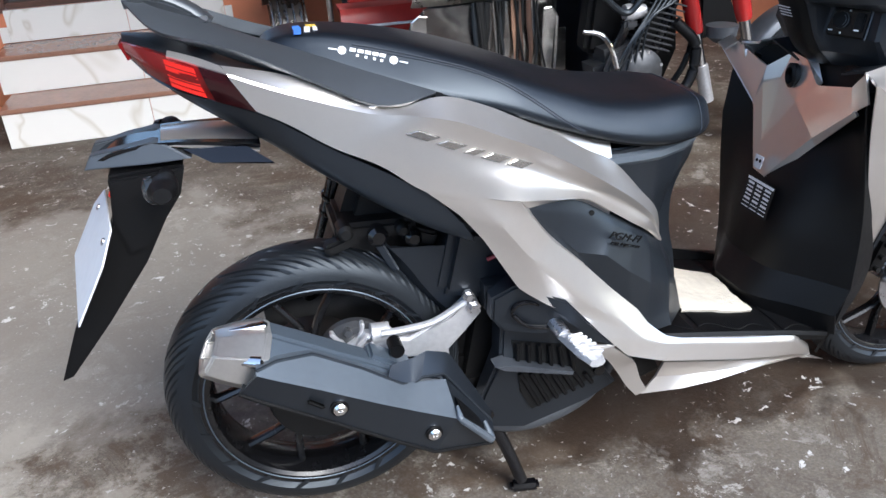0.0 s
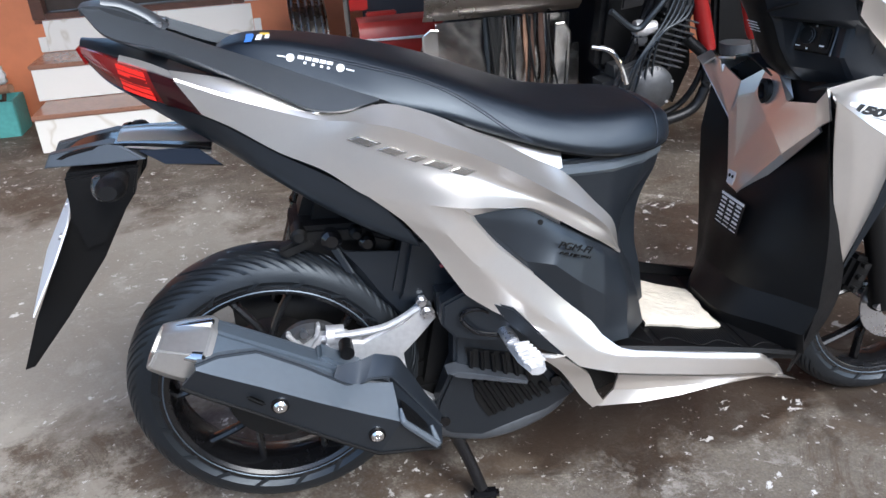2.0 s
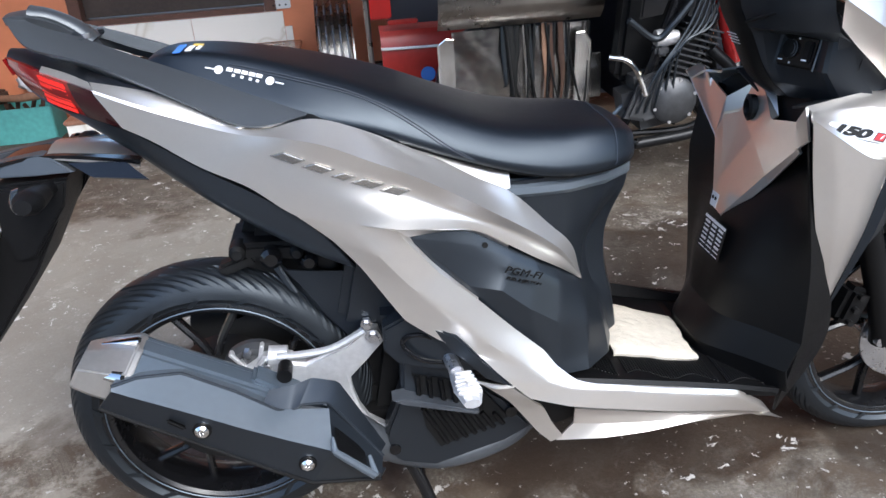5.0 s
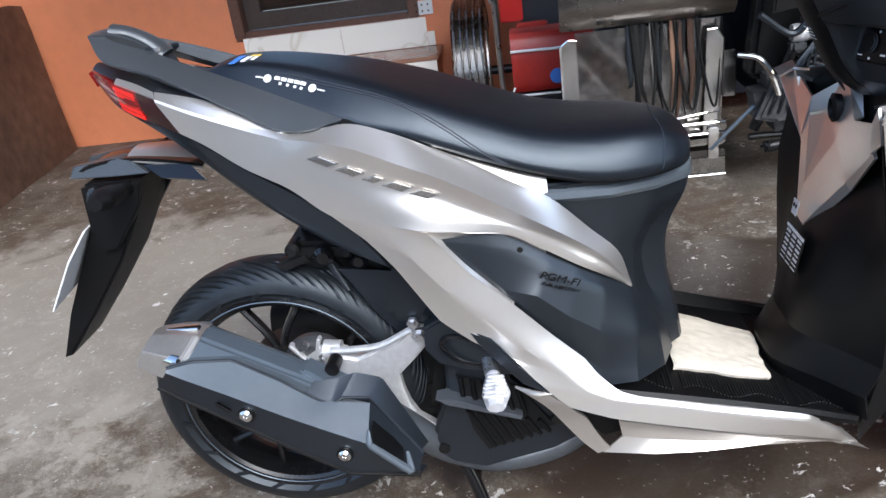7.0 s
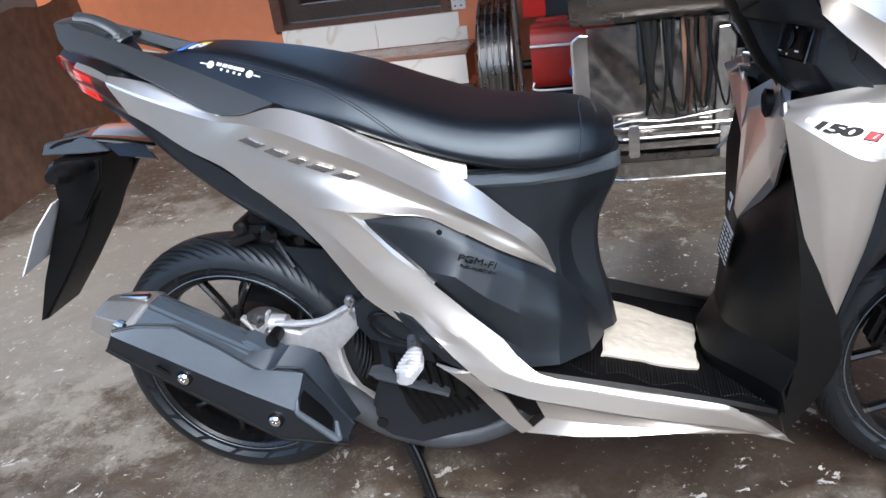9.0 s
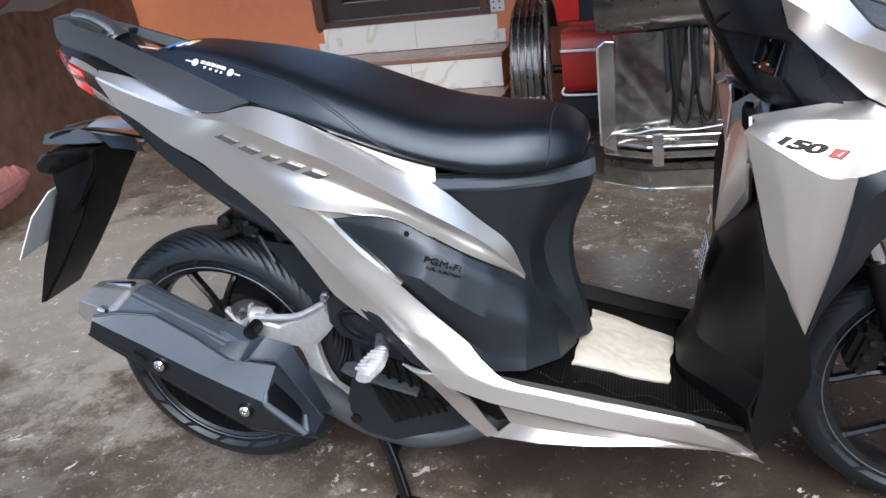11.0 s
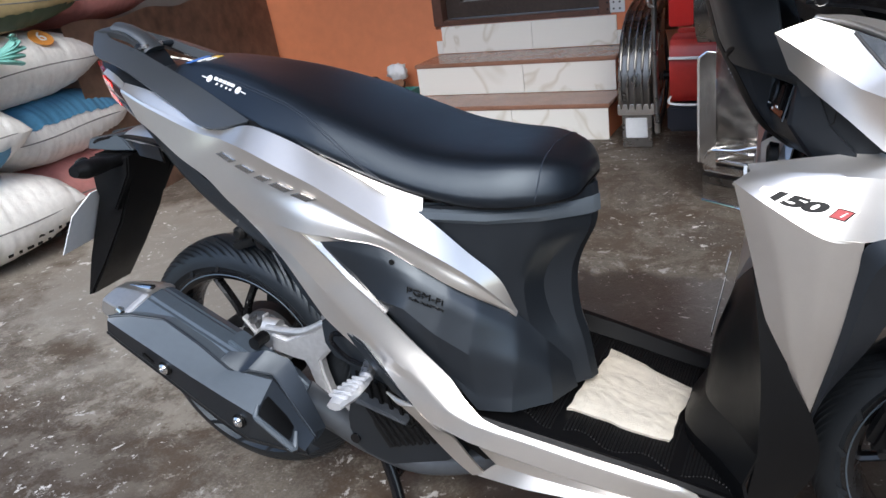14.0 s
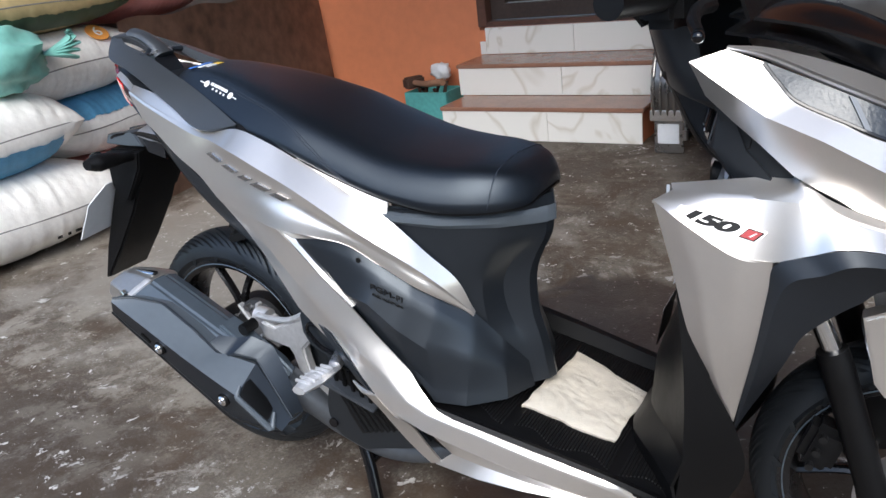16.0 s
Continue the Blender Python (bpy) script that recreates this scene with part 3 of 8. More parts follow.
def make_sacks():
    g = "feed sacks piled at the yard edge"
    spec = [
        ((-1.98, 0.55, 0.0), (0.56, 1.06, 0.37), -3, SACK_WHITE, "full white woven feed sack at the bottom of the pile"),
        ((-2.15, 1.32, 0.0), (0.54, 0.72, 0.32), 8, SACK_PINK, "faded pink woven feed sack on the concrete floor"),
        ((-2.00, 0.43, 0.335), (0.54, 1.04, 0.36), -4, SACK_WHITE, "white woven sack with a blue printed band"),
        ((-2.14, 1.20, 0.285), (0.52, 0.80, 0.31), 6, SACK_WHITE, "white woven sack with a blue printed top"),
        ((-2.12, 1.05, 0.565), (0.52, 0.95, 0.31), 5, SACK_WHITE, "white woven sack printed with an orange number 6"),
        ((-2.10, 0.93, 0.855), (0.52, 1.10, 0.26), 3, SACK_TAN, "tan woven sack with a dark green band"),
        ((-2.30, 1.70, 0.83), (0.52, 0.85, 0.24), 8, SACK_PINK, "pink woven sack lying on top of the pile"),
    ]
    for k, (at, size, turn, mat, label) in enumerate(spec):
        bm = sack(at, size, turn, 0, k)
        src = bm.copy()
        src.normal_update()
        o = thing("feed_sack", bm, mat, label, "sack", g)
        c = Vector(at)
        if k == 2:
            part("print_band", band(src, lambda p: p.x > c.x + 0.05 and c.z + 0.02 < p.z < c.z + 0.145 and p.y < c.y + 0.36), SACK_BLUE, o, "blue printed band")
        if k == 3:
            part("print_band", band(src, lambda p: p.z > c.z + 0.19 and p.x > c.x - 0.1), SACK_BLUE, o, "blue printed panel")
        if k == 5:
            part("print_band", band(src, lambda p: c.z + 0.03 < p.z < c.z + 0.10 and p.x > c.x), SACK_GREEN, o, "dark green printed band")
        # stitched seam round the fat edge that faces the yard
        pts = [c + rot(0, 0, turn) @ Vector((size[0] / 2 * 0.99 * (1 - 0.16 * abs(v * 2 - 1) ** 4), size[1] / 2 * (v * 2 - 1) * 0.93, size[2] / 2 + 0.006 * math.sin(7 * v + k))) for v in [i / 12 for i in range(13)]]
        seam_cord(pts, o)
        if k == 4:
            q = plane_pose(c + Vector((0.192, 0.16, 0.268)), (0, 1, -0.05), (-0.78, 0, 0.62))
            part("print_disc", lathe([(0, 0), (0.052, 0), (0.052, 0.004), (0, 0.004)], (0, 0, 0), "Z", 24), SACK_ORANGE, o, "orange printed disc").matrix_local = Matrix.Translation(-BASE[o.name]) @ q
            part("number", lettering("6", 0.085, 0.0008, q @ Matrix.Translation((0, 0, 0.006))), DECAL_WHITE, o, "white printed number")
        if k in (0, 2):
            for r in range(2):
                for i in range(7):
                    part("print_bar", box(c + Vector((size[0] / 2 * (0.93 - 0.03 * r), 0.10 + 0.045 * i - 0.012 * r, size[2] * (0.30 if k == 0 else 0.42) - 0.03 * r)), (0.004, 0.030 - 0.008 * ((i + r) % 3), 0.012), 0.001, rot(0, 20, 0)), DECAL_BLACK if k == 0 else DECAL_BLUE, o)
    # knotted teal plastic bag on the pile
    bm = bmesh.new()
    bmesh.ops.create_icosphere(bm, subdivisions=4, radius=1)
    for v in bm.verts:
        d = v.co.normalized()
        w = noise.noise(d * 2.2) * 0.22 + abs(noise.noise(d * 5.5)) * 0.16
        r = 0.82 + w
        v.co = Vector((d.x * 0.17 * r, d.y * 0.24 * r, d.z * 0.165 * r + 0.125))
        v.co.z = max(v.co.z, 0)
    bmesh.ops.translate(bm, vec=(-1.86, 0.67, 0.672), verts=bm.verts)
    o = thing("plastic_bag", bm, TEAL_BAG, "crumpled teal plastic bag knotted shut on the sacks", "bag", sharp=60)
    bm = bmesh.new()
    for a in range(5):
        tube([(-1.76, 0.82, 0.80), (-1.73, 0.88 + 0.01 * a, 0.815 + 0.014 * (a - 2)), (-1.72, 0.96 - 0.012 * abs(a - 2), 0.825 + 0.028 * (a - 2))], [0.018, 0.040, 0.030], 8, flat=0.3, bm=bm)
    part("knot", bm, TEAL_BAG, o, sharp=60)


make_sacks()


def make_tools():
    b = holder("tool_box", (-1.22, 2.99, 0), "small open teal painted box on the concrete by the steps", "box")
    bm = bmesh.new()
    for c, s in (((-1.22, 2.89, 0.09), (0.30, 0.012, 0.18)), ((-1.22, 3.09, 0.09), (0.30, 0.012, 0.18)), ((-1.366, 2.99, 0.09), (0.012, 0.187, 0.18)), ((-1.074, 2.99, 0.09), (0.012, 0.187, 0.18)), ((-1.22, 2.99, 0.008), (0.279, 0.187, 0.012))):
        box(c, s, 0.002, bm=bm)
    part("shell", bm, TEAL_BOX, b)
    h = holder("hammer", (-1.2, 2.92, 0.18), "wooden handled iron mallet lying across the box", "hammer")
    part("handle", tube([(-1.36, 2.98, 0.225), (-1.2, 2.88, 0.235), (-1.03, 2.80, 0.262)], [0.017, 0.019, 0.022], 12), WOOD, h)
    part("head", box((-1.36, 2.99, 0.225), (0.07, 0.13, 0.07), 0.012, rot(0, 0, -30)), RUST, h, "rusty iron head")
    bm = bmesh.new()
    for k in range(7):
        a = k * 0.9
        tube([(-1.22 + 0.08 * math.cos(a), 2.99 + 0.05 * math.sin(a), 0.02), (-1.22 + 0.10 * math.cos(a + 1), 2.99 + 0.06 * math.sin(a + 1), 0.16 + 0.012 * k)], 0.011, 8, bm=bm)
    scrap = thing("iron_scrap", bm, RUST, "jumble of rusty iron tools in the box", "tools", kind="stuff")
    bm = bmesh.new()
    bmesh.ops.create_icosphere(bm, subdivisions=3, radius=1)
    for v in bm.verts:
        d = v.co.normalized()
        r = 1 + 0.45 * noise.noise(d * 3.1)
        v.co = Vector((-1.17 + d.x * 0.065 * r, 3.02 + d.y * 0.05 * r, 0.285 + d.z * 0.05 * r))
    rag = thing("rag", bm, WHITE, "crumpled pale rag on top of the tool box", "rag", sharp=60)
    for o in (b, h, scrap, rag):
        o.location += Vector((-0.12, 0.05, 0))


make_tools()
from mathutils.bvhtree import BVHTree



# ---------- the scooter ----------
scooter = holder("scooter", (0.44, 0, 0), "champagne silver and black motor scooter on its centre stand", "scooter")


def axis_y(x):
    """The machine's middle plane: it stands turned a little in the yard."""
    return -0.055 + 0.0315 * (x - 0.09)


def centred(bm):
    for v in bm.verts:
        v.co.y += axis_y(v.co.x)
    return bm


def both(name, bm, mat, label="", parent=None, sharp=35):
    """A part on the right side and its twin on the left."""
    other = mirrored(bm)
    a = part(name, bm, mat, parent or scooter, label, sharp)
    b = part(name, other, mat, parent or scooter, label, sharp)
    return a, b


def joined(a, b, edge):
    """Two shells made one: the border of b along the given edge is welded to the nearest border points of a."""
    def near_edge(v):
        return min(((v.co - Vector(p)) - (Vector(q) - Vector(p)) * max(0, min(1, (v.co - Vector(p)).dot(Vector(q) - Vector(p)) / (Vector(q) - Vector(p)).length_squared))).length for p, q in zip(edge, edge[1:]))
    me = bpy.data.meshes.new("joint")
    b.to_mesh(me)
    b.free()
    n = len(a.verts)
    a.from_mesh(me)
    bpy.data.meshes.remove(me)
    a.verts.ensure_lookup_table()
    first = [v for v in a.verts[:n] if v.is_boundary and near_edge(v) < 0.004]
    moved = {}
    for v in a.verts[n:]:
        if v.is_boundary and near_edge(v) < 0.0015:
            w = min(first, key=lambda u: (u.co - v.co).length)
            if (w.co - v.co).length < 0.006:
                moved[v] = w
    bmesh.ops.weld_verts(a, targetmap=moved)
    bmesh.ops.recalc_face_normals(a, faces=a.faces)
    bmesh.ops.solidify(a, geom=a.faces[:], thickness=0.004)
    return a


def make_tyre(name, centre, radius, half, parent, label):
    """Tyre with a rounded crown and slanted tread grooves."""
    bm = bmesh.new()
    nseg = 720
    prof = []
    rim_r = radius - half * 1.22
    for k in range(33):
        a = math.pi * k / 32
        prof.append((rim_r + (radius - rim_r) * math.sin(a) ** 0.72, -half * math.cos(a) * (1.0 if 0.1 < a < 3.04 else 0.86)))
    rings = []
    for i in range(nseg):
        ring = []
        for r, y in prof:
            w = abs(y) / half
            # the columns of the mesh lean with the grooves, so that their edges stay clean
            th = 2 * math.pi * (i / nseg - 0.085 * w ** 1.25)
            k = (i + (0 if y < 0 else 20)) % 40
            if (0.05 < w < 0.86 and k < 4) or (0.30 < w < 0.78 and 20 <= k < 24) or (0.46 < w < 0.82 and k in (11, 12, 31, 32)):
                r -= 0.0065
            ring.append(Vector((centre[0] + r * math.cos(th), centre[1] + y, centre[2] + r * math.sin(th))))
        rings.append(ring)
    rings.append(rings[0])
    vs = grid(bm, rings)
    bmesh.ops.remove_doubles(bm, verts=bm.verts, dist=0.00005)
    bmesh.ops.recalc_face_normals(bm, faces=bm.faces)
    return part(name, bm, RUBBER, parent, label, 40)


def make_wheel(centre, radius, half, name, label):
    """Cast wheel: rim, hub and five forked spokes, with the tyre round it."""
    hub = part(name, lathe([(0.018, -0.055), (0.034, -0.055), (0.040, -0.03), (0.040, 0.03), (0.034, 0.055), (0.018, 0.055), (0.018, -0.055)], centre, seg=32), RIM, scooter, label)
    rr = radius - half * 1.22
    prof = [(rr + 0.012, -half * 0.80), (rr + 0.010, -half * 0.86), (rr - 0.002, -half * 0.86), (rr - 0.008, -half * 0.78), (rr - 0.010, -half * 0.62), (rr - 0.015, -half * 0.45),
            (rr - 0.016, 0), (rr - 0.015, half * 0.45), (rr - 0.010, half * 0.62), (rr - 0.008, half * 0.78), (rr - 0.002, half * 0.86), (rr + 0.010, half * 0.86), (rr + 0.012, half * 0.80), (rr - 0.006, 0), (rr + 0.012, -half * 0.80)]
    part("rim", lathe(prof, centre, seg=96), RIM, hub)
    part("rim_line", lathe([(rr + 0.001, -half * 0.885), (rr + 0.002, -half * 0.90), (rr + 0.0035, -half * 0.885), (rr + 0.002, -half * 0.86), (rr + 0.001, -half * 0.885)], centre, seg=96), MUFFLER, hub, "thin lighter rim edge")
    for k in range(5):
        for d in (-1, 1):
            a0, a1 = 2 * math.pi * k / 5 + 0.35 + d * 0.10, 2 * math.pi * k / 5 + 0.35 + d * 0.30
            p0 = Vector(centre) + Vector((0.033 * math.cos(a0), -0.012, 0.033 * math.sin(a0)))
            pm = Vector(centre) + Vector((0.10 * math.cos(a0), -0.014, 0.10 * math.sin(a0)))
            p1 = Vector(centre) + Vector(((rr - 0.012) * math.cos(a1), -0.010, (rr - 0.012) * math.sin(a1)))
            part("spoke", tube([p0, pm, p1], [0.0095, 0.0068, 0.0075], 8, n=10, flat=1.5, up=(0, 1, 0)), RIM, hub)
    make_tyre("tyre", centre, radius, half, hub, "black road tyre with slanted grooves")
    return hub


REAR, FRONT = (0.092, -0.055, 0.293), (1.362, -0.015, 0.243)
rear_wheel = make_wheel(REAR, 0.2565, 0.054, "rear_wheel", "black cast rear wheel")
front_wheel = make_wheel(FRONT, 0.246, 0.047, "front_wheel", "black cast front wheel")


def make_side_panels():
    # upper tail panel: top edge, sharp shoulder crease, hollow flank, lower edge
    top = [(0.032, -0.168, 0.859), (0.100, -0.180, 0.832), (0.194, -0.188, 0.799), (0.250, -0.192, 0.790), (0.310, -0.191, 0.797), (0.366, -0.190, 0.779), (0.425, -0.185, 0.748),
           (0.479, -0.182, 0.718), (0.532, -0.178, 0.684), (0.583, -0.172, 0.654), (0.640, -0.156, 0.592), (0.682, -0.140, 0.543), (0.699, -0.127, 0.484)]
    crease = [(0.034, -0.1695, 0.856), (0.100, -0.1822, 0.8285), (0.203, -0.196, 0.791), (0.265, -0.210, 0.782), (0.320, -0.226, 0.772), (0.380, -0.227, 0.744), (0.435, -0.225, 0.717),
              (0.490, -0.221, 0.684), (0.540, -0.213, 0.650), (0.594, -0.196, 0.610), (0.640, -0.176, 0.570), (0.668, -0.160, 0.538), (0.700, -0.128, 0.483)]
    hollow = [(0.042, -0.169, 0.836), (0.100, -0.183, 0.803), (0.195, -0.203, 0.757), (0.265, -0.216, 0.752), (0.315, -0.220, 0.742), (0.375, -0.222, 0.715), (0.430, -0.220, 0.690),
              (0.485, -0.216, 0.660), (0.535, -0.208, 0.632), (0.590, -0.192, 0.596), (0.636, -0.173, 0.560), (0.666, -0.158, 0.531), (0.700, -0.1275, 0.4825)]
    low = [(0.062, -0.175, 0.809), (0.100, -0.184, 0.788), (0.155, -0.195, 0.750), (0.216, -0.206, 0.718), (0.275, -0.219, 0.675), (0.340, -0.230, 0.660), (0.407, -0.235, 0.644),
           (0.470, -0.222, 0.632), (0.524, -0.206, 0.617), (0.572, -0.194, 0.583), (0.615, -0.183, 0.551), (0.652, -0.165, 0.524), (0.700, -0.127, 0.482)]
    hollow[:4] = [Vector(a).lerp(Vector(b), 0.3) for a, b in zip(crease[:4], low[:4])]
    belly = [Vector(a).lerp(Vector(b), 0.55) + Vector((0, -0.0015 if a[0] > 0.3 else 0.0, 0)) for a, b in zip(hollow, low)]
    hollow[4:11] = [Vector(p) + Vector((0, d, 0)) for p, d in zip(hollow[4:11], (0.0, 0.001, 0.004, 0.006, 0.006, 0.004, 0.002))]
    belly[4:11] = [Vector(p) + Vector((0, d, 0)) for p, d in zip(belly[4:11], (0.0, 0.0, 0.002, 0.004, 0.004, 0.003, 0.001))]
    upper = bmesh.new()
    fine = [cr(r, 97) for r in (top, crease, hollow, belly, low)]
    grid(upper, [polyline([r[j] for r in fine[:2]], 5)[:-1] + cr([r[j] for r in fine[1:]], 17) for j in range(97)])
    bmesh.ops.remove_doubles(upper, verts=upper.verts, dist=0.0002)
    bmesh.ops.recalc_face_normals(upper, faces=upper.faces)
    # narrow raised strip between the panel and the seat
    both("seat_strip", loft([[(0.433, -0.172, 0.757), (0.494, -0.168, 0.730), (0.543, -0.166, 0.706), (0.584, -0.162, 0.685)], [(0.425, -0.1875, 0.749), (0.479, -0.1845, 0.719), (0.532, -0.1805, 0.685), (0.584, -0.174, 0.654)]], 30, 5, thick=0.005), SILVER, "silver strip beside the seat")
    both("seat_gasket", loft([[(0.300, -0.178, 0.806), (0.370, -0.174, 0.783), (0.433, -0.170, 0.757)], [(0.306, -0.189, 0.797), (0.366, -0.1885, 0.777), (0.425, -0.1840, 0.746)]], 20, 5, thick=0.005), BLACK, "dark gap beside the seat")
    # lower branch that sweeps down to the footboard
    up = [(0.407, -0.235, 0.644), (0.428, -0.228, 0.612), (0.464, -0.220, 0.562), (0.518, -0.218, 0.510), (0.570, -0.215, 0.452), (0.617, -0.214, 0.404), (0.637, -0.218, 0.374), (0.664, -0.226, 0.350),
          (0.700, -0.227, 0.342), (0.738, -0.227, 0.335), (0.820, -0.226, 0.319), (0.890, -0.225, 0.305), (0.958, -0.220, 0.290), (1.012, -0.188, 0.229), (1.052, -0.150, 0.163)]
    rid = [(0.340, -0.230, 0.660), (0.378, -0.2360, 0.612), (0.420, -0.232, 0.553), (0.478, -0.232, 0.492), (0.535, -0.234, 0.436), (0.588, -0.235, 0.388), (0.620, -0.237, 0.360), (0.655, -0.237, 0.341),
           (0.700, -0.237, 0.333), (0.741, -0.236, 0.326), (0.818, -0.235, 0.311), (0.888, -0.232, 0.297), (0.954, -0.226, 0.283), (1.006, -0.196, 0.227), (1.052, -0.150, 0.163)]
    lo = [(0.275, -0.219, 0.675), (0.320, -0.223, 0.634), (0.354, -0.223, 0.588), (0.408, -0.222, 0.494), (0.455, -0.227, 0.455), (0.510, -0.237, 0.420), (0.552, -0.244, 0.378), (0.590, -0.245, 0.338),
          (0.650, -0.245, 0.314), (0.715, -0.243, 0.300), (0.815, -0.240, 0.281), (0.880, -0.233, 0.268), (0.945, -0.222, 0.255), (0.995, -0.199, 0.222), (1.052, -0.149, 0.162)]
    def narrow(rail):
        """The sill draws in and drops towards its pointed front end."""
        out = []
        for x, y, z in rail:
            f = min(max(x - 0.66, 0) / 0.294, 1)
            g = max(x - 0.954, 0) / 0.098
            out.append((x + 0.016 * g, y + 0.026 * f + 0.004 * g, z - 0.030 * f + 0.011 * g))
        return out

    up, rid, lo = narrow(up), narrow(rid), narrow(lo)
    branch = bmesh.new()
    fine = [[a.lerp(b, 0.25) for a, b in zip(polyline(r, 113), cr(r, 113))] for r in (up, rid, lo)]
    rows = []
    for j in range(113):
        col = [r[j] for r in fine]
        k = min(j / 12, 1) * 0.4
        rows.append([a.lerp(b, k) for a, b in zip(polyline(col, 17), cr(col, 17))])
    grid(branch, rows)
    bmesh.ops.remove_doubles(branch, verts=branch.verts, dist=0.0002)
    bmesh.ops.recalc_face_normals(branch, faces=branch.faces)
    shell = joined(upper, branch, (up[0], rid[0], lo[0]))
    tree = BVHTree.FromBMesh(shell)
    both("side_panel", shell, SILVER, "champagne silver metallic side panel", sharp=24)
    both("cover_lip", loft([[(0.407, -0.2355, 0.645), (0.428, -0.2285, 0.612), (0.464, -0.2205, 0.562), (0.520, -0.2185, 0.508)], [(0.424, -0.224, 0.627), (0.440, -0.216, 0.605), (0.471, -0.211, 0.564), (0.522, -0.213, 0.509)]], 24, 4, thick=0.003), SILVER, "bright bevelled lip")
    both("cover_lip", loft([[(0.407, -0.2355, 0.645), (0.470, -0.2225, 0.633), (0.524, -0.2065, 0.618), (0.572, -0.1945, 0.584)], [(0.424, -0.224, 0.627), (0.474, -0.211, 0.625), (0.520, -0.199, 0.613), (0.575, -0.188, 0.576)]], 24, 4, thick=0.003), SILVER)
    both("panel_gap", tube([(0.354, -0.2240, 0.588), (0.401, -0.2292, 0.556), (0.447, -0.2336, 0.524), (0.482, -0.2272, 0.516), (0.518, -0.2186, 0.511)], 0.0007, 6, n=20, straight=True), DECAL_BLACK, "thin dark panel gap")
    # hollow lower fairing under the sill, with a leg in front of the duct
    b = [(0.664, -0.236, 0.304), (0.720, -0.236, 0.293), (0.800, -0.234, 0.278), (0.880, -0.227, 0.262), (0.945, -0.216, 0.250), (0.995, -0.195, 0.219), (1.050, -0.148, 0.161)]
    c = [(0.672, -0.200, 0.246), (0.730, -0.199, 0.236), (0.800, -0.198, 0.228), (0.880, -0.193, 0.220), (0.945, -0.184, 0.211), (0.995, -0.172, 0.196), (1.050, -0.147, 0.160)]
    d = [(0.640, -0.208, 0.220), (0.720, -0.209, 0.211), (0.800, -0.203, 0.206), (0.880, -0.191, 0.202), (0.945, -0.180, 0.195), (0.995, -0.166, 0.184), (1.050, -0.146, 0.159)]
    c = [Vector(p).lerp(Vector(q), 0.5) for p, q in zip(c, narrow(c))]
    b, d = narrow(b), d[:-1] + [(1.066, -0.118, 0.140)]
    both("lower_fairing", loft([b, c, d], 43, 8, smooth=False, thick=0.004, along=False), SILVER, "silver lower fairing", sharp=20)
    web = [(0.516, -0.236, 0.372), (0.557, -0.234, 0.334), (0.584, -0.226, 0.290), (0.606, -0.216, 0.252), (0.630, -0.207, 0.220)]
    web2 = [(0.562, -0.242, 0.362), (0.596, -0.243, 0.331), (0.614, -0.227, 0.306), (0.632, -0.214, 0.262), (0.652, -0.206, 0.226)]
    both("fairing_web", loft([web, web2], 24, 4, thick=0.004), SILVER)
    both("trim_edge", tube([(0.510, -0.236, 0.374), (0.540, -0.246, 0.366), (0.572, -0.246, 0.364)], [0.002, 0.0055, 0.0015], 8, n=12), SILVER)
    both("air_duct", loft([[(0.600, -0.205, 0.315), (0.615, -0.200, 0.275), (0.645, -0.186, 0.236)], [(0.640, -0.190, 0.310), (0.668, -0.186, 0.285), (0.690, -0.180, 0.245)]], 10, 4, thick=0.004), BLACK, "black duct behind the fairing opening")
    # trim wedge under the lower branch
    both("trim_wedge", slab([(0.445, 0.478), (0.482, 0.462), (0.562, 0.366), (0.523, 0.380), (0.462, 0.446)], [-0.232, -0.240, -0.252, -0.242, -0.230], [-0.20] * 5, 0.003), GREY, "dark grey trim below the side cover")
    return tree


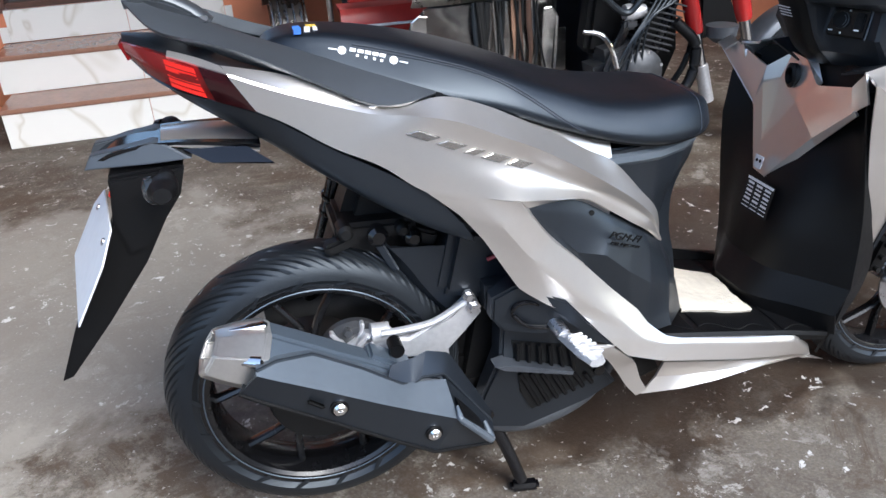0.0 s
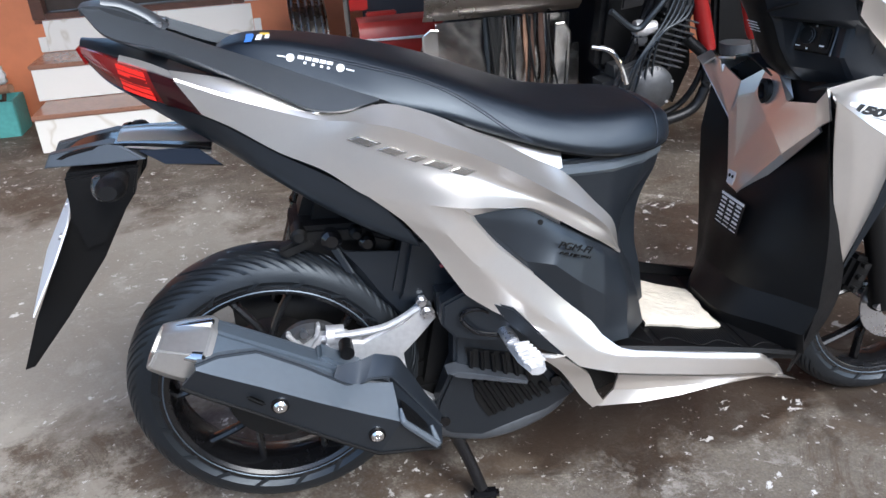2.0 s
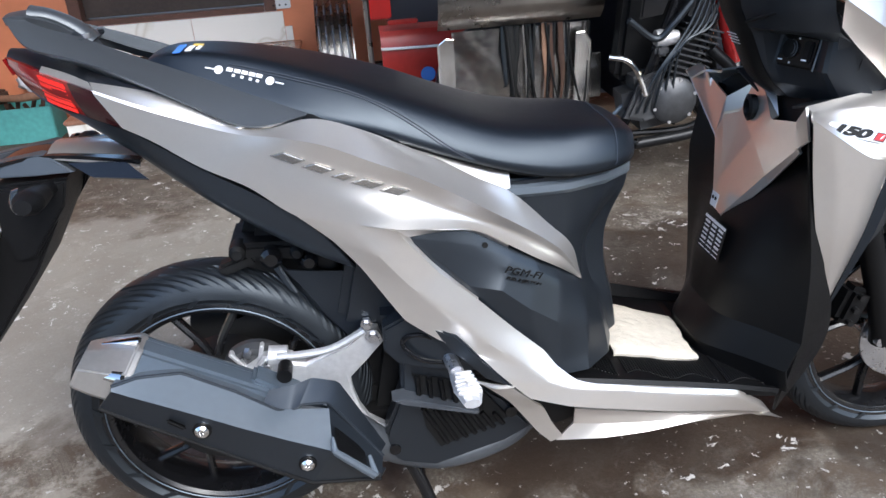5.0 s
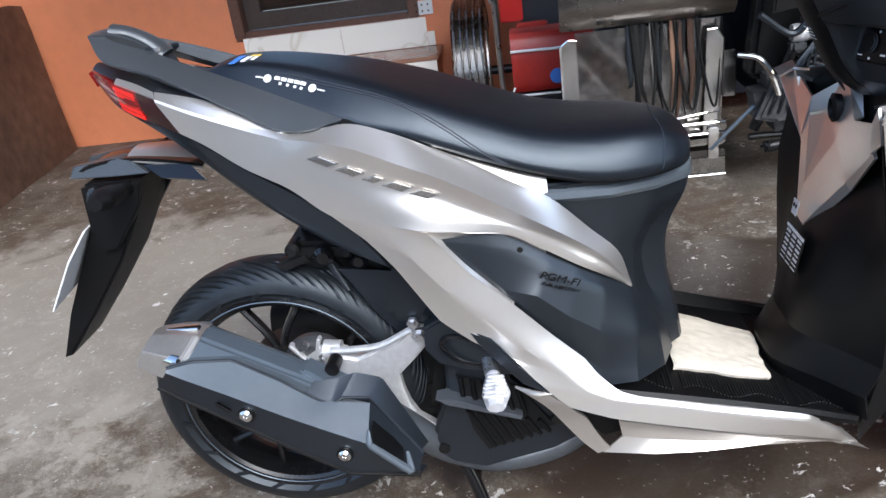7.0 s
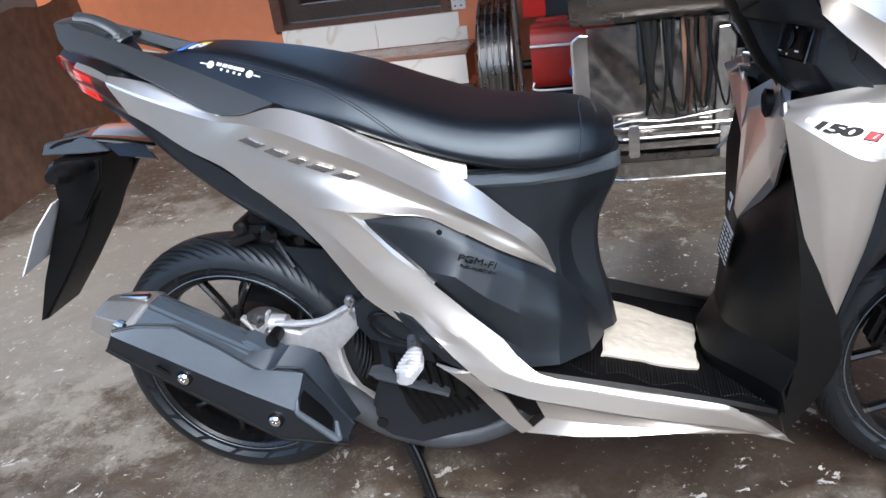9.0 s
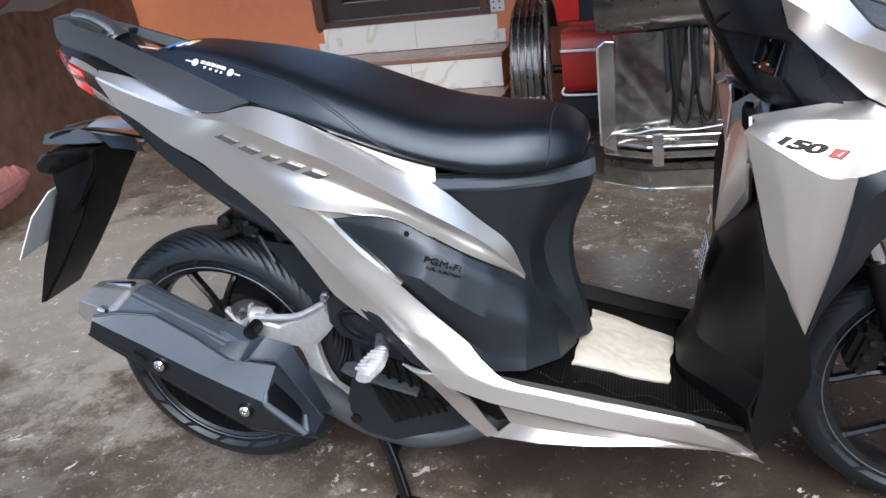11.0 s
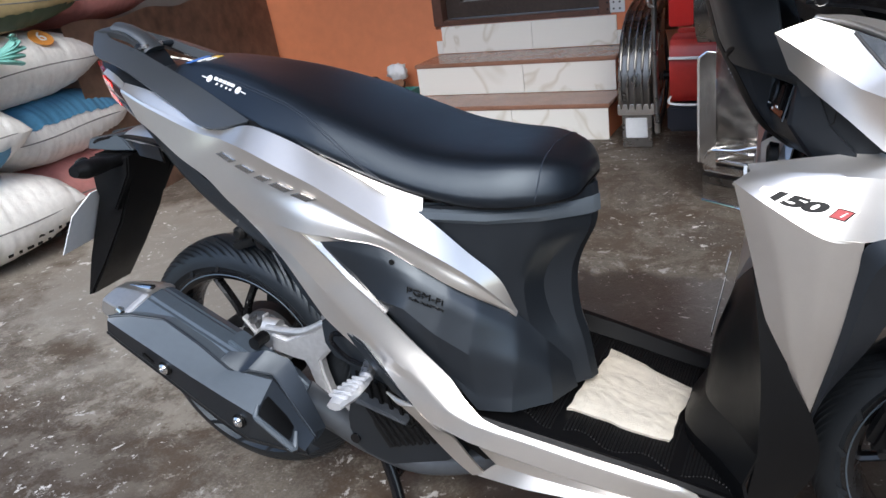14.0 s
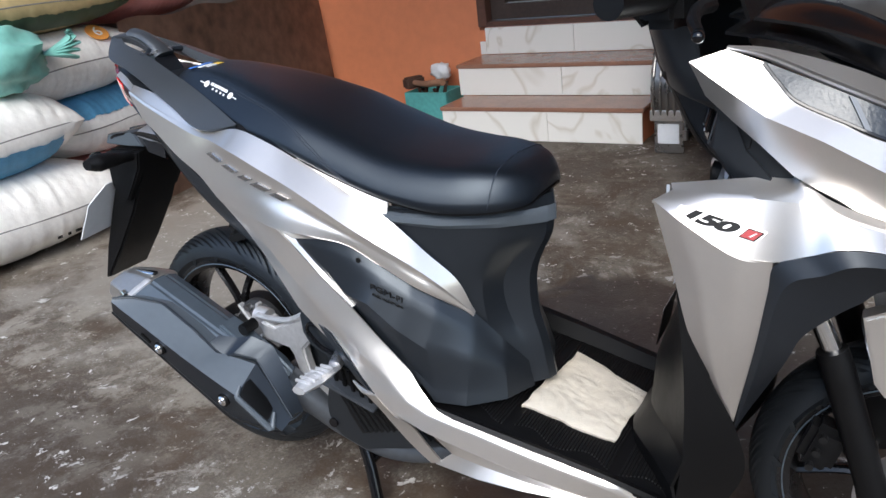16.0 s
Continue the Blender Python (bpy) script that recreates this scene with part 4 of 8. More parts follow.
def make_dark_cover():
    t = [(0.426, -0.2215, 0.626), (0.475, -0.210, 0.626), (0.520, -0.199, 0.614), (0.575, -0.188, 0.577), (0.615, -0.179, 0.549), (0.652, -0.161, 0.522), (0.700, -0.126, 0.482), (0.740, -0.104, 0.425), (0.764, -0.070, 0.372)]
    a = [(0.428, -0.2220, 0.622), (0.478, -0.2145, 0.604), (0.524, -0.207, 0.588), (0.578, -0.200, 0.556), (0.620, -0.191, 0.526), (0.657, -0.176, 0.499), (0.704, -0.142, 0.456), (0.742, -0.110, 0.405), (0.766, -0.071, 0.360)]
    m = [(0.431, -0.2220, 0.616), (0.474, -0.2160, 0.571), (0.508, -0.2190, 0.533), (0.556, -0.2215, 0.520), (0.600, -0.217, 0.480), (0.650, -0.202, 0.440), (0.706, -0.166, 0.416), (0.746, -0.122, 0.384), (0.768, -0.072, 0.350)]
    b = [(0.434, -0.2200, 0.609), (0.470, -0.2125, 0.558), (0.520, -0.2120, 0.506), (0.565, -0.2085, 0.455), (0.612, -0.2055, 0.405), (0.650, -0.200, 0.372), (0.702, -0.179, 0.362), (0.750, -0.130, 0.352), (0.771, -0.073, 0.342)]
    e = [(0.436, -0.218, 0.604), (0.472, -0.211, 0.553), (0.521, -0.2105, 0.503), (0.568, -0.208, 0.446), (0.618, -0.206, 0.392), (0.652, -0.205, 0.345), (0.702, -0.188, 0.338), (0.752, -0.136, 0.332), (0.774, -0.075, 0.328)]
    cov = both("dark_side_cover", loft([t, a, m, b, e], 65, 16, smooth=False, thick=0.004, along=False), GREY, "dark grey plastic centre cover", sharp=19)
    # raised writing on the right cover
    for txt, size, dz, wide in (("PGM-FI", 0.020, 0.0, 1.0), ("FUEL INJECTION", 0.0078, -0.0135, 1.0)):
        q = plane_pose((0.592, -0.2135, 0.541 + dz), (0.92, 0.12, -0.36), (0.12, -0.35, 0.93))
        part("writing", lettering(txt, size, 0.0009, q), DECAL_BLACK, cov[0])
    part("cover_clip", lathe([(0, -0.001), (0.0045, -0.001), (0.0045, 0.001), (0, 0.001)], (0.537, -0.2035, 0.589), seg=12), DECAL_BLACK, cov[0])


def make_badges(panel_tree):
    # chrome name badge: five slanted plain blocks along the flank
    x0, x1 = Vector((0.253, -0.227, 0.767)), Vector((0.432, -0.222, 0.688))
    run = (x1 - x0).normalized()
    for k, (u, w) in enumerate(((0.125, 0.032), (0.335, 0.028), (0.515, 0.018), (0.690, 0.030), (0.890, 0.028))):
        p = x0.lerp(x1, u)
        at, nrm, _, _ = panel_tree.ray_cast(Vector((p.x, -0.6, p.z)), Vector((0, 1, 0)))
        if nrm.y > 0:
            nrm = -nrm
        along = (run - nrm * run.dot(nrm)).normalized()
        q = plane_pose(at + nrm * 0.0012, along, nrm.cross(along))
        h, sl = 0.0115, 0.008
        bm = bmesh.new()
        slab([(-w / 2 - sl, -h / 2), (w / 2 - sl, -h / 2), (w / 2 + sl, h / 2), (-w / 2 + sl, h / 2)], -0.001, 0.0024, 0.0016, bm=bm, plane="xy")
        bmesh.ops.transform(bm, matrix=q, verts=bm.verts)
        other = mirrored(bm)
        part("badge_block", bm, BADGE, scooter, "chrome badge block")
        part("badge_block", other, BADGE, scooter, "chrome badge block")


def make_tail():
    # tail lamp: smoked outer lens with a bright reflector in it
    o = [(-0.097, -0.087, 0.899), (-0.066, -0.115, 0.892), (-0.038, -0.134, 0.882), (-0.002, -0.152, 0.870), (0.032, -0.166, 0.858)]
    m = [(-0.094, -0.089, 0.888), (-0.068, -0.114, 0.874), (-0.036, -0.137, 0.860), (0.004, -0.156, 0.848), (0.046, -0.172, 0.834)]
    u = [(-0.090, -0.089, 0.880), (-0.066, -0.108, 0.856), (-0.032, -0.130, 0.838), (0.012, -0.150, 0.822), (0.062, -0.176, 0.808)]
    lamp = holder("tail_lamp", (0, 0, 0.85), "", "")
    lamp.parent = scooter
    lamp.location = Vector((0, 0, 0.85)) - BASE["scooter"]
    both("lens", loft([o, m, u], 24, 9, thick=0.006), RED_LENS, "red tail lens", lamp)
    oo, mm, uu = cr(o, 21), cr(m, 21), cr(u, 21)
    both("smoked_lens", loft([[p + Vector((0, -0.0030, 0)) for p in r[15:]] for r in (oo, mm, uu)], 16, 7, thick=0.003), DARK_LENS, "smoked dark red lens end", lamp)
    for f0, f1 in ((0.10, 0.24), (0.28, 0.42), (0.46, 0.60), (0.64, 0.78), (0.82, 0.95)):
        both("reflector", loft([[p.lerp(q, f0) + Vector((-0.001, -0.0040, 0)) for p, q in zip(oo[9:15], uu[9:15])], [p.lerp(q, f1) + Vector((-0.001, -0.0048, 0)) for p, q in zip(oo[9:15], uu[9:15])]], 8, 3, thick=0.002), RED_REFLECTOR, "bright red reflector", lamp)
    back = [(-0.096, axis_y(-0.096) + 0.028 * (i / 4 - 1), 0.899 - 0.0008 * (i - 4) ** 2 / 16) for i in range(9)]
    backl = [(-0.088, axis_y(-0.09) + 0.028 * (i / 4 - 1), 0.876) for i in range(9)]
    part("centre_lens", loft([back, backl], 12, 4, thick=0.005), RED_LENS, lamp)
    # tail top between the lamp and the seat, under the grab rail
    rows = []
    for x, w, z in ((-0.096, 0.022, 0.899), (-0.064, 0.050, 0.893), (-0.034, 0.070, 0.885), (0.024, 0.092, 0.868), (0.120, 0.098, 0.842), (0.220, 0.104, 0.806)):
        rows.append([Vector((x, axis_y(x) + w * s, z + 0.008 * (1 - s * s))) for s in [i / 8 - 1 for i in range(17)]])
    bm = bmesh.new()
    grid(bm, rows)
    bmesh.ops.recalc_face_normals(bm, faces=bm.faces)
    bmesh.ops.solidify(bm, geom=bm.faces[:], thickness=0.004)
    part("tail_top", bm, GREY, scooter, "dark grey tail top")
    both("tail_cap", loft([[(-0.040, -0.135, 0.884), (-0.002, -0.1535, 0.872), (0.032, -0.1675, 0.860)], [(-0.038, -0.126, 0.890), (-0.004, -0.140, 0.880), (0.025, -0.153, 0.868)]], 12, 4, thick=0.004), SILVER, "silver tail edge")
    both("tail_side", loft([[(0.032, -0.1675, 0.860), (0.100, -0.1795, 0.833), (0.194, -0.1875, 0.800), (0.245, -0.193, 0.800)], [(0.026, -0.152, 0.868), (0.100, -0.160, 0.850), (0.180, -0.172, 0.822), (0.235, -0.180, 0.810)]], 24, 4, thick=0.004), SILVER, "silver tail side below the rail")
    both("trim_edge", tube([(0.034, -0.1695, 0.8585), (0.100, -0.1815, 0.8325), (0.194, -0.1895, 0.7995), (0.225, -0.193, 0.7995)], 0.0016, 6, n=24), SILVER, "thin silver trim edge")
    # black under-tail
    a = [(-0.086, -0.087, 0.878), (-0.062, -0.106, 0.854), (-0.028, -0.127, 0.836), (0.060, -0.170, 0.808), (0.104, -0.181, 0.782), (0.158, -0.191, 0.745), (0.275, -0.214, 0.673), (0.330, -0.219, 0.612)]
    b = [(-0.080, -0.075, 0.870), (-0.036, -0.095, 0.830), (0.010, -0.120, 0.800), (0.070, -0.150, 0.764), (0.125, -0.174, 0.724), (0.195, -0.192, 0.674), (0.275, -0.204, 0.622), (0.345, -0.207, 0.582)]
    c = [(x, axis_y(x), z) for x, z in ((-0.075, 0.868), (-0.030, 0.832), (0.018, 0.792), (0.080, 0.752), (0.135, 0.715), (0.200, 0.672), (0.275, 0.626), (0.345, 0.585))]
    d = [(p[0], p[1] + 0.7 * (q[1] - p[1]), p[2] * 0.35 + q[2] * 0.65 - 0.012) for p, q in zip(c, b)]
    both("under_tail", loft([a, b, d, c], 44, 14, thick=0.004), GREY, "dark grey under-tail panel")


plain_part = part


def make_rear_fender():
    fd = holder("rear_fender", (-0.08, 0, 0.72), "", "")
    fd.parent = scooter
    fd.location = Vector((-0.08, 0, 0.72)) - BASE["scooter"]

    def part(name, bm, mat, parent, label="", sharp=35):
        return plain_part(name, centred(bm), mat, parent, label, sharp)

    top = [[(0.060, w * 0.074, 0.748), (-0.02, w * 0.056, 0.758), (-0.085, w * 0.046, 0.762), (-0.140, w * 0.044, 0.756), (-0.176, w * 0.034, 0.738)] for w in (-1, -0.5, 0, 0.5, 1)]
    part("top_plate", loft(top, 20, 9, thick=0.005), GLOSS, fd, "glossy black fender top")
    part("top_inlay", loft([[(0.058, w * 0.075, 0.7560 - 0.016 * w * w), (-0.02, w * 0.058, 0.7665 - 0.015 * w * w), (-0.074, w * 0.046, 0.7690 - 0.010 * w * w)] for w in (-1, -0.5, 0, 0.5, 1)], 10, 6, thick=0.003), SILVER, fd, "silver fender arm top")
    for s in (-1, 1):
        part("side_plate", slab([(-0.182, 0.734), (-0.170, 0.754), (-0.085, 0.764), (-0.070, 0.760), (-0.036, 0.738), (-0.09, 0.736)], [s * 0.036, s * 0.036, s * 0.047, s * 0.049, s * 0.063, s * 0.056], [s * 0.02] * 6, 0.002), RAIL, fd, "dark grey fender side facet")
        part("arm_side", loft([[(-0.046, s * 0.050, 0.749), (0.000, s * 0.062, 0.7495), (0.042, s * 0.076, 0.748)], [(-0.009, s * 0.074, 0.731), (0.030, s * 0.088, 0.7305), (0.074, s * 0.104, 0.729)]], 8, 4, thick=0.006), GLOSS, fd, "glossy black arm plate")
        # flared cheek of the plate carrier
        part("carrier_cheek", slab([(-0.150, 0.725), (-0.048, 0.728), (-0.060, 0.690), (-0.118, 0.618), (-0.145, 0.612), (-0.155, 0.660)], s * 0.050, s * 0.068, 0.003), BLACK, fd)
    part("carrier", slab([(-0.150, 0.728), (-0.052, 0.728), (-0.070, 0.680), (-0.128, 0.588), (-0.200, 0.500), (-0.272, 0.420), (-0.288, 0.416), (-0.250, 0.500), (-0.205, 0.580), (-0.160, 0.660)], -0.055, 0.055, 0.004), BLACK, fd, "black plate carrier and mud flap")
    # number card clipped behind the carrier
    q = plane_pose((-0.208, 0, 0.598), (0.15, -0.99, 0), (0.52, 0.08, 0.85))
    card = slab([(-0.125, -0.064), (0.125, -0.064), (0.125, 0.030), (0.085, 0.070), (-0.085, 0.070), (-0.125, 0.030)], 0, 0.0025, 0.0006, plane="xy")
    bmesh.ops.transform(card, matrix=q, verts=card.verts)
    card_ob = part("number_card", card, WHITE, fd, "blank white temporary plate card")
    for k in (-0.07, 0.07):
        pin = lathe([(0, 0.002), (0.006, 0.002), (0.005, 0.005), (0, 0.005)], (k, 0.045, 0), "Z", 12)
        bmesh.ops.transform(pin, matrix=q, verts=pin.verts)
        part("card_screw", pin, STEEL, card_ob)
    part("reflex_lens", box((-0.150, 0, 0.682), (0.010, 0.075, 0.034), 0.003, rot(0, -22, 0)), RED_REFLECTOR, fd, "small red reflex lens")
    for s in (-1, 1):
        sig = part("turn_signal", tube([(-0.074, s * 0.050, 0.718), (-0.074, s * 0.085, 0.721), (-0.074, s * 0.110, 0.724), (-0.074, s * 0.145, 0.727), (-0.073, s * 0.168, 0.729)], [0.012, 0.013, 0.018, 0.021, 0.012], 14, n=20, flat=0.85), BLACK, fd, "black stalk turn signal")
        part("lens", tube([(-0.086, s * 0.132, 0.726), (-0.095, s * 0.134, 0.726), (-0.100, s * 0.135, 0.726)], [0.020, 0.018, 0.008], 12), HEADLAMP, sig, "clear turn signal lens")


def make_grab_rail():
    gr = holder("grab_rail", (0.06, 0, 0.84), "", "")
    gr.parent = scooter
    gr.location = Vector((0.06, 0, 0.84)) - BASE["scooter"]
    # each arm: a broad flat blade with a crisp outer edge, running down beside the seat
    out = [(-0.082, -0.094, 0.950), (-0.046, -0.137, 0.918), (0.015, -0.153, 0.899), (0.070, -0.167, 0.877), (0.154, -0.183, 0.833), (0.205, -0.196, 0.807), (0.250, -0.200, 0.799), (0.304, -0.188, 0.8045)]
    inn = [(-0.070, -0.080, 0.953), (-0.036, -0.100, 0.938), (0.018, -0.104, 0.918), (0.075, -0.112, 0.893), (0.160, -0.132, 0.860), (0.205, -0.145, 0.842), (0.250, -0.162, 0.826), (0.3055, -0.184, 0.8065)]
    top = [Vector(p).lerp(Vector(q), 0.55) + Vector((0, 0, h)) for p, q, h in zip(out, inn, (0.001, 0.003, 0.004, 0.004, 0.003, 0.002, 0.001, 0.0003))]
    lip = [Vector(p) + Vector((0, 0.003, -0.004)) for p in out]
    bot = [Vector(p).lerp(Vector(q), 0.45) - Vector((0, 0, h)) for p, q, h in zip(out, inn, (0.004, 0.018, 0.024, 0.026, 0.018, 0.010, 0.006, 0.002))]
    bot2 = [Vector(q) - Vector((0, -0.002, h)) for q, h in zip(inn, (0.006, 0.012, 0.016, 0.018, 0.014, 0.010, 0.007, 0.002))]
    bm = bmesh.new()
    rows = [cr(r, 43) for r in (out, top, inn, bot2, bot, lip)]
    vs = grid(bm, [[r[j] for r in rows] for j in range(43)], wrap=True)
    bm.faces.new(vs[0])
    bm.faces.new(vs[-1][::-1])
    bmesh.ops.recalc_face_normals(bm, faces=bm.faces)
    crisp = [e for e in bm.edges if e.calc_face_angle(0) > 0.5]
    bmesh.ops.bevel(bm, geom=crisp, offset=0.0016, segments=2, affect="EDGES", clamp_overlap=True)
    both("arm", bm, RAIL, "dark grey grab rail arm", gr, 28)
    # rear plate that joins the arms, and the bracket that comes down from it
    rows = []
    for x, w, z in ((-0.084, 0.030, 0.951), (-0.064, 0.034, 0.952), (-0.044, 0.024, 0.945), (-0.020, 0.019, 0.934), (0.004, 0.020, 0.918)):
        rows.append([(x, axis_y(x) + w * k, z + 0.003 * (1 - k * k)) for k in (-1, -0.5, 0, 0.5, 1)])
    part("rear_plate", loft(rows, 20, 16, thick=0.011), RAIL, gr, "dark grey rear plate of the rail")
    part("bracket", loft([[(0.004, axis_y(0) + 0.020 * k, 0.919) for k in (-1, 0, 1)], [(0.018, axis_y(0) + 0.026 * k, 0.900) for k in (-1, 0, 1)], [(0.024, axis_y(0) + 0.034 * k, 0.876) for k in (-1, 0, 1)]], 8, 10, thick=0.018), GREY, gr, "dark bracket under the rail")
    part("tongue", tube([(-0.058, axis_y(-0.05), 0.951), (-0.030, axis_y(0), 0.944), (0.000, axis_y(0), 0.926), (0.016, axis_y(0), 0.906)], [0.020, 0.017, 0.018, 0.024], 14, n=16, flat=0.55), RAIL, gr, "grey tongue of the rail")
    both("bridge", tube([(0.000, -0.075, 0.918), (0.008, -0.090, 0.914), (0.014, -0.112, 0.912)], [0.008, 0.007, 0.009], 10, flat=0.7), GREY, "", gr)
    both("stay_bolt", lathe([(0, 0), (0.008, 0), (0.008, 0.006), (0, 0.006)], (0.012, -0.074, 0.914), "Z", 12), STEEL, "", gr)


def make_seat():
    st = holder("seat", (0.45, 0, 0.66), "", "")
    st.parent = scooter
    st.location = Vector((0.45, 0, 0.66)) - BASE["scooter"]
    secs = [(0.085, 0.050, 0.868, 0.876), (0.100, 0.072, 0.862, 0.884), (0.135, 0.090, 0.852, 0.889), (0.200, 0.112, 0.830, 0.882), (0.300, 0.150, 0.796, 0.858), (0.400, 0.164, 0.763, 0.824), (0.500, 0.168, 0.722, 0.782),
            (0.580, 0.168, 0.693, 0.752), (0.660, 0.160, 0.672, 0.738), (0.725, 0.142, 0.667, 0.733), (0.772, 0.112, 0.667, 0.722), (0.798, 0.074, 0.668, 0.706), (0.806, 0.040, 0.676, 0.694)]
    ctrl = [(Vector((x, w * 0.88, 0)), Vector((zb, zt, 0))) for x, w, zb, zt in secs]
    xs, zs = cr([c[0] for c in ctrl], 64), cr([c[1] for c in ctrl], 64)
    bm = bmesh.new()
    rings = []
    for a, b in zip(xs, zs):
        x, w, zb, zt = a.x, max(a.y, 0.01), b.x, b.y
        h = zt - zb
        half = []
        # crown, rounded shoulder, flank tucked in below
        rear = min(max((0.42 - x) / 0.16, 0), 1)
        for (s, t), (s2, t2) in zip(((0.0, 1.0), (0.30, 0.992), (0.55, 0.968), (0.70, 0.925), (0.79, 0.85), (0.86, 0.72), (0.93, 0.50), (0.985, 0.27), (1.0, 0.12), (0.965, 0.0)),
                                    ((0.0, 1.0), (0.26, 0.995), (0.46, 0.975), (0.57, 0.93), (0.64, 0.82), (0.72, 0.64), (0.81, 0.45), (0.90, 0.26), (0.96, 0.12), (0.98, 0.0))):
            half.append(((s + (s2 - s) * rear) * w, zb + h * (t + (t2 - t) * rear)))
        ay = axis_y(x)
        ring = [Vector((x, ay - y, z)) for y, z in half[::-1]] + [Vector((x, ay + y, z)) for y, z in half[1:]]
        rings.append(ring)
    vs = grid(bm, rings)
    bm.faces.new(vs[0])
    bm.faces.new(vs[-1])
    low = [r[0] for r in vs] + [r[-1] for r in vs][::-1]
    bm.faces.new(low)
    bmesh.ops.triangulate(bm, faces=[f for f in bm.faces if len(f.verts) > 4])
    bmesh.ops.recalc_face_normals(bm, faces=bm.faces)
    cover = part("cover", bm, VINYL, st, "black stitched vinyl seat cover", 60)
    # base pan below the cover
    outline = [(x, w * (0.83 if x > 0.35 else 0.66), zb) for x, w, zb, zt in secs]
    left = [Vector((x, axis_y(x) + w, z - 0.004)) for x, w, z in outline]
    right = [Vector((x, axis_y(x) - w, z - 0.004)) for x, w, z in outline]
    part("base_pan", loft([right, left], 40, 6, thick=0.014), BLACK, st, "black seat base")
    # stitched side seam that drops from the shoulder to the base
    def on_side(x, f):
        for i in range(63):
            if xs[i].x <= x <= xs[i + 1].x:
                u = (x - xs[i].x) / (xs[i + 1].x - xs[i].x)
                a, b = rings[i], rings[i + 1]
                k = f * 9
                j = min(int(k), 8)
                g = k - j
                return a[j].lerp(a[j + 1], g).lerp(b[j].lerp(b[j + 1], g), u)
    for s in (-1, 1):
        for off in (0.0, 0.35):
            pts = []
            for k in range(22):
                u = k / 21
                p = on_side(0.205 + 0.325 * u, (0.52 - off * 0.10) - 0.50 * max(u - 0.45, 0) ** 1.6 * 2.2)
                pts.append(Vector((p.x, p.y - 0.0006 if s < 0 else 2 * axis_y(p.x) - p.y + 0.0006, p.z + 0.0004)))
            part("stitching", tube(pts, 0.0009, 5, n=60), THREAD, st, "raised dark stitching")
        pts = []
        for k in range(14):
            p = on_side(0.752 + 0.006 * math.sin(k / 13 * 3), 0.05 + 0.93 * k / 13)
            pts.append(Vector((p.x, p.y - 0.0006 if s < 0 else 2 * axis_y(p.x) - p.y + 0.0006, p.z + 0.0006)))
        part("stitching", tube(pts, 0.0009, 5, n=40), THREAD, st)
    # printed ornament on the flank (maker's mark as plain shapes) and on the top
    def stamp(x, f, w, h, mat, oval=False):
        p = on_side(x, f)
        run = (on_side(x + 0.01, f) - on_side(x - 0.01, f)).normalized()
        across = (on_side(x, f + 0.05) - on_side(x, f - 0.05)).normalized()
        nrm = across.cross(run)
        if nrm.z < 0:
            nrm = -nrm
        q = plane_pose(p + nrm * 0.0008, run, nrm.cross(run))
        pts = [(w / 2 * math.cos(a), h / 2 * math.sin(a)) for a in [i * math.pi / 6 for i in range(12)]] if oval else [(-w / 2, -h / 2), (w / 2, -h / 2), (w / 2, h / 2), (-w / 2, h / 2)]
        bm = slab(pts, -0.0005, 0.0005, 0, plane="xy")
        bmesh.ops.transform(bm, matrix=q, verts=bm.verts)
        part("print_mark", bm, mat, cover)

    for u, f, w, h, oval in ((0.0, 0.41, 0.012, 0.002, False), (0.13, 0.41, 0.012, 0.013, True), (0.29, 0.44, 0.0085, 0.0055, False), (0.40, 0.44, 0.0085, 0.0055, False), (0.505, 0.44, 0.0085, 0.0055, False),
                             (0.61, 0.44, 0.0085, 0.0055, False), (0.71, 0.44, 0.0085, 0.0055, False), (0.86, 0.41, 0.012, 0.013, True), (1.0, 0.41, 0.012, 0.002, False), (0.34, 0.375, 0.004, 0.004, False), (0.46, 0.375, 0.004, 0.004, False), (0.58, 0.375, 0.004, 0.004, False), (0.68, 0.375, 0.004, 0.004, False)):
        stamp(0.178 + 0.094 * u, f, w, h, DECAL_WHITE, oval)
    for x, f, w, h, mat in ((0.136, 0.80, 0.010, 0.036, DECAL_BLUE), (0.136, 0.93, 0.010, 0.024, DECAL_BLUE), (0.149, 0.78, 0.008, 0.010, DECAL_WHITE), (0.150, 0.85, 0.008, 0.009, DECAL_WHITE), (0.151, 0.91, 0.008, 0.010, DECAL_WHITE),
                             (0.161, 0.84, 0.006, 0.009, DECAL_WHITE), (0.162, 0.91, 0.006, 0.010, DECAL_WHITE), (0.158, 0.985, 0.014, 0.014, DECAL_YELLOW)):
        stamp(x, f, w, h, mat)
    return st


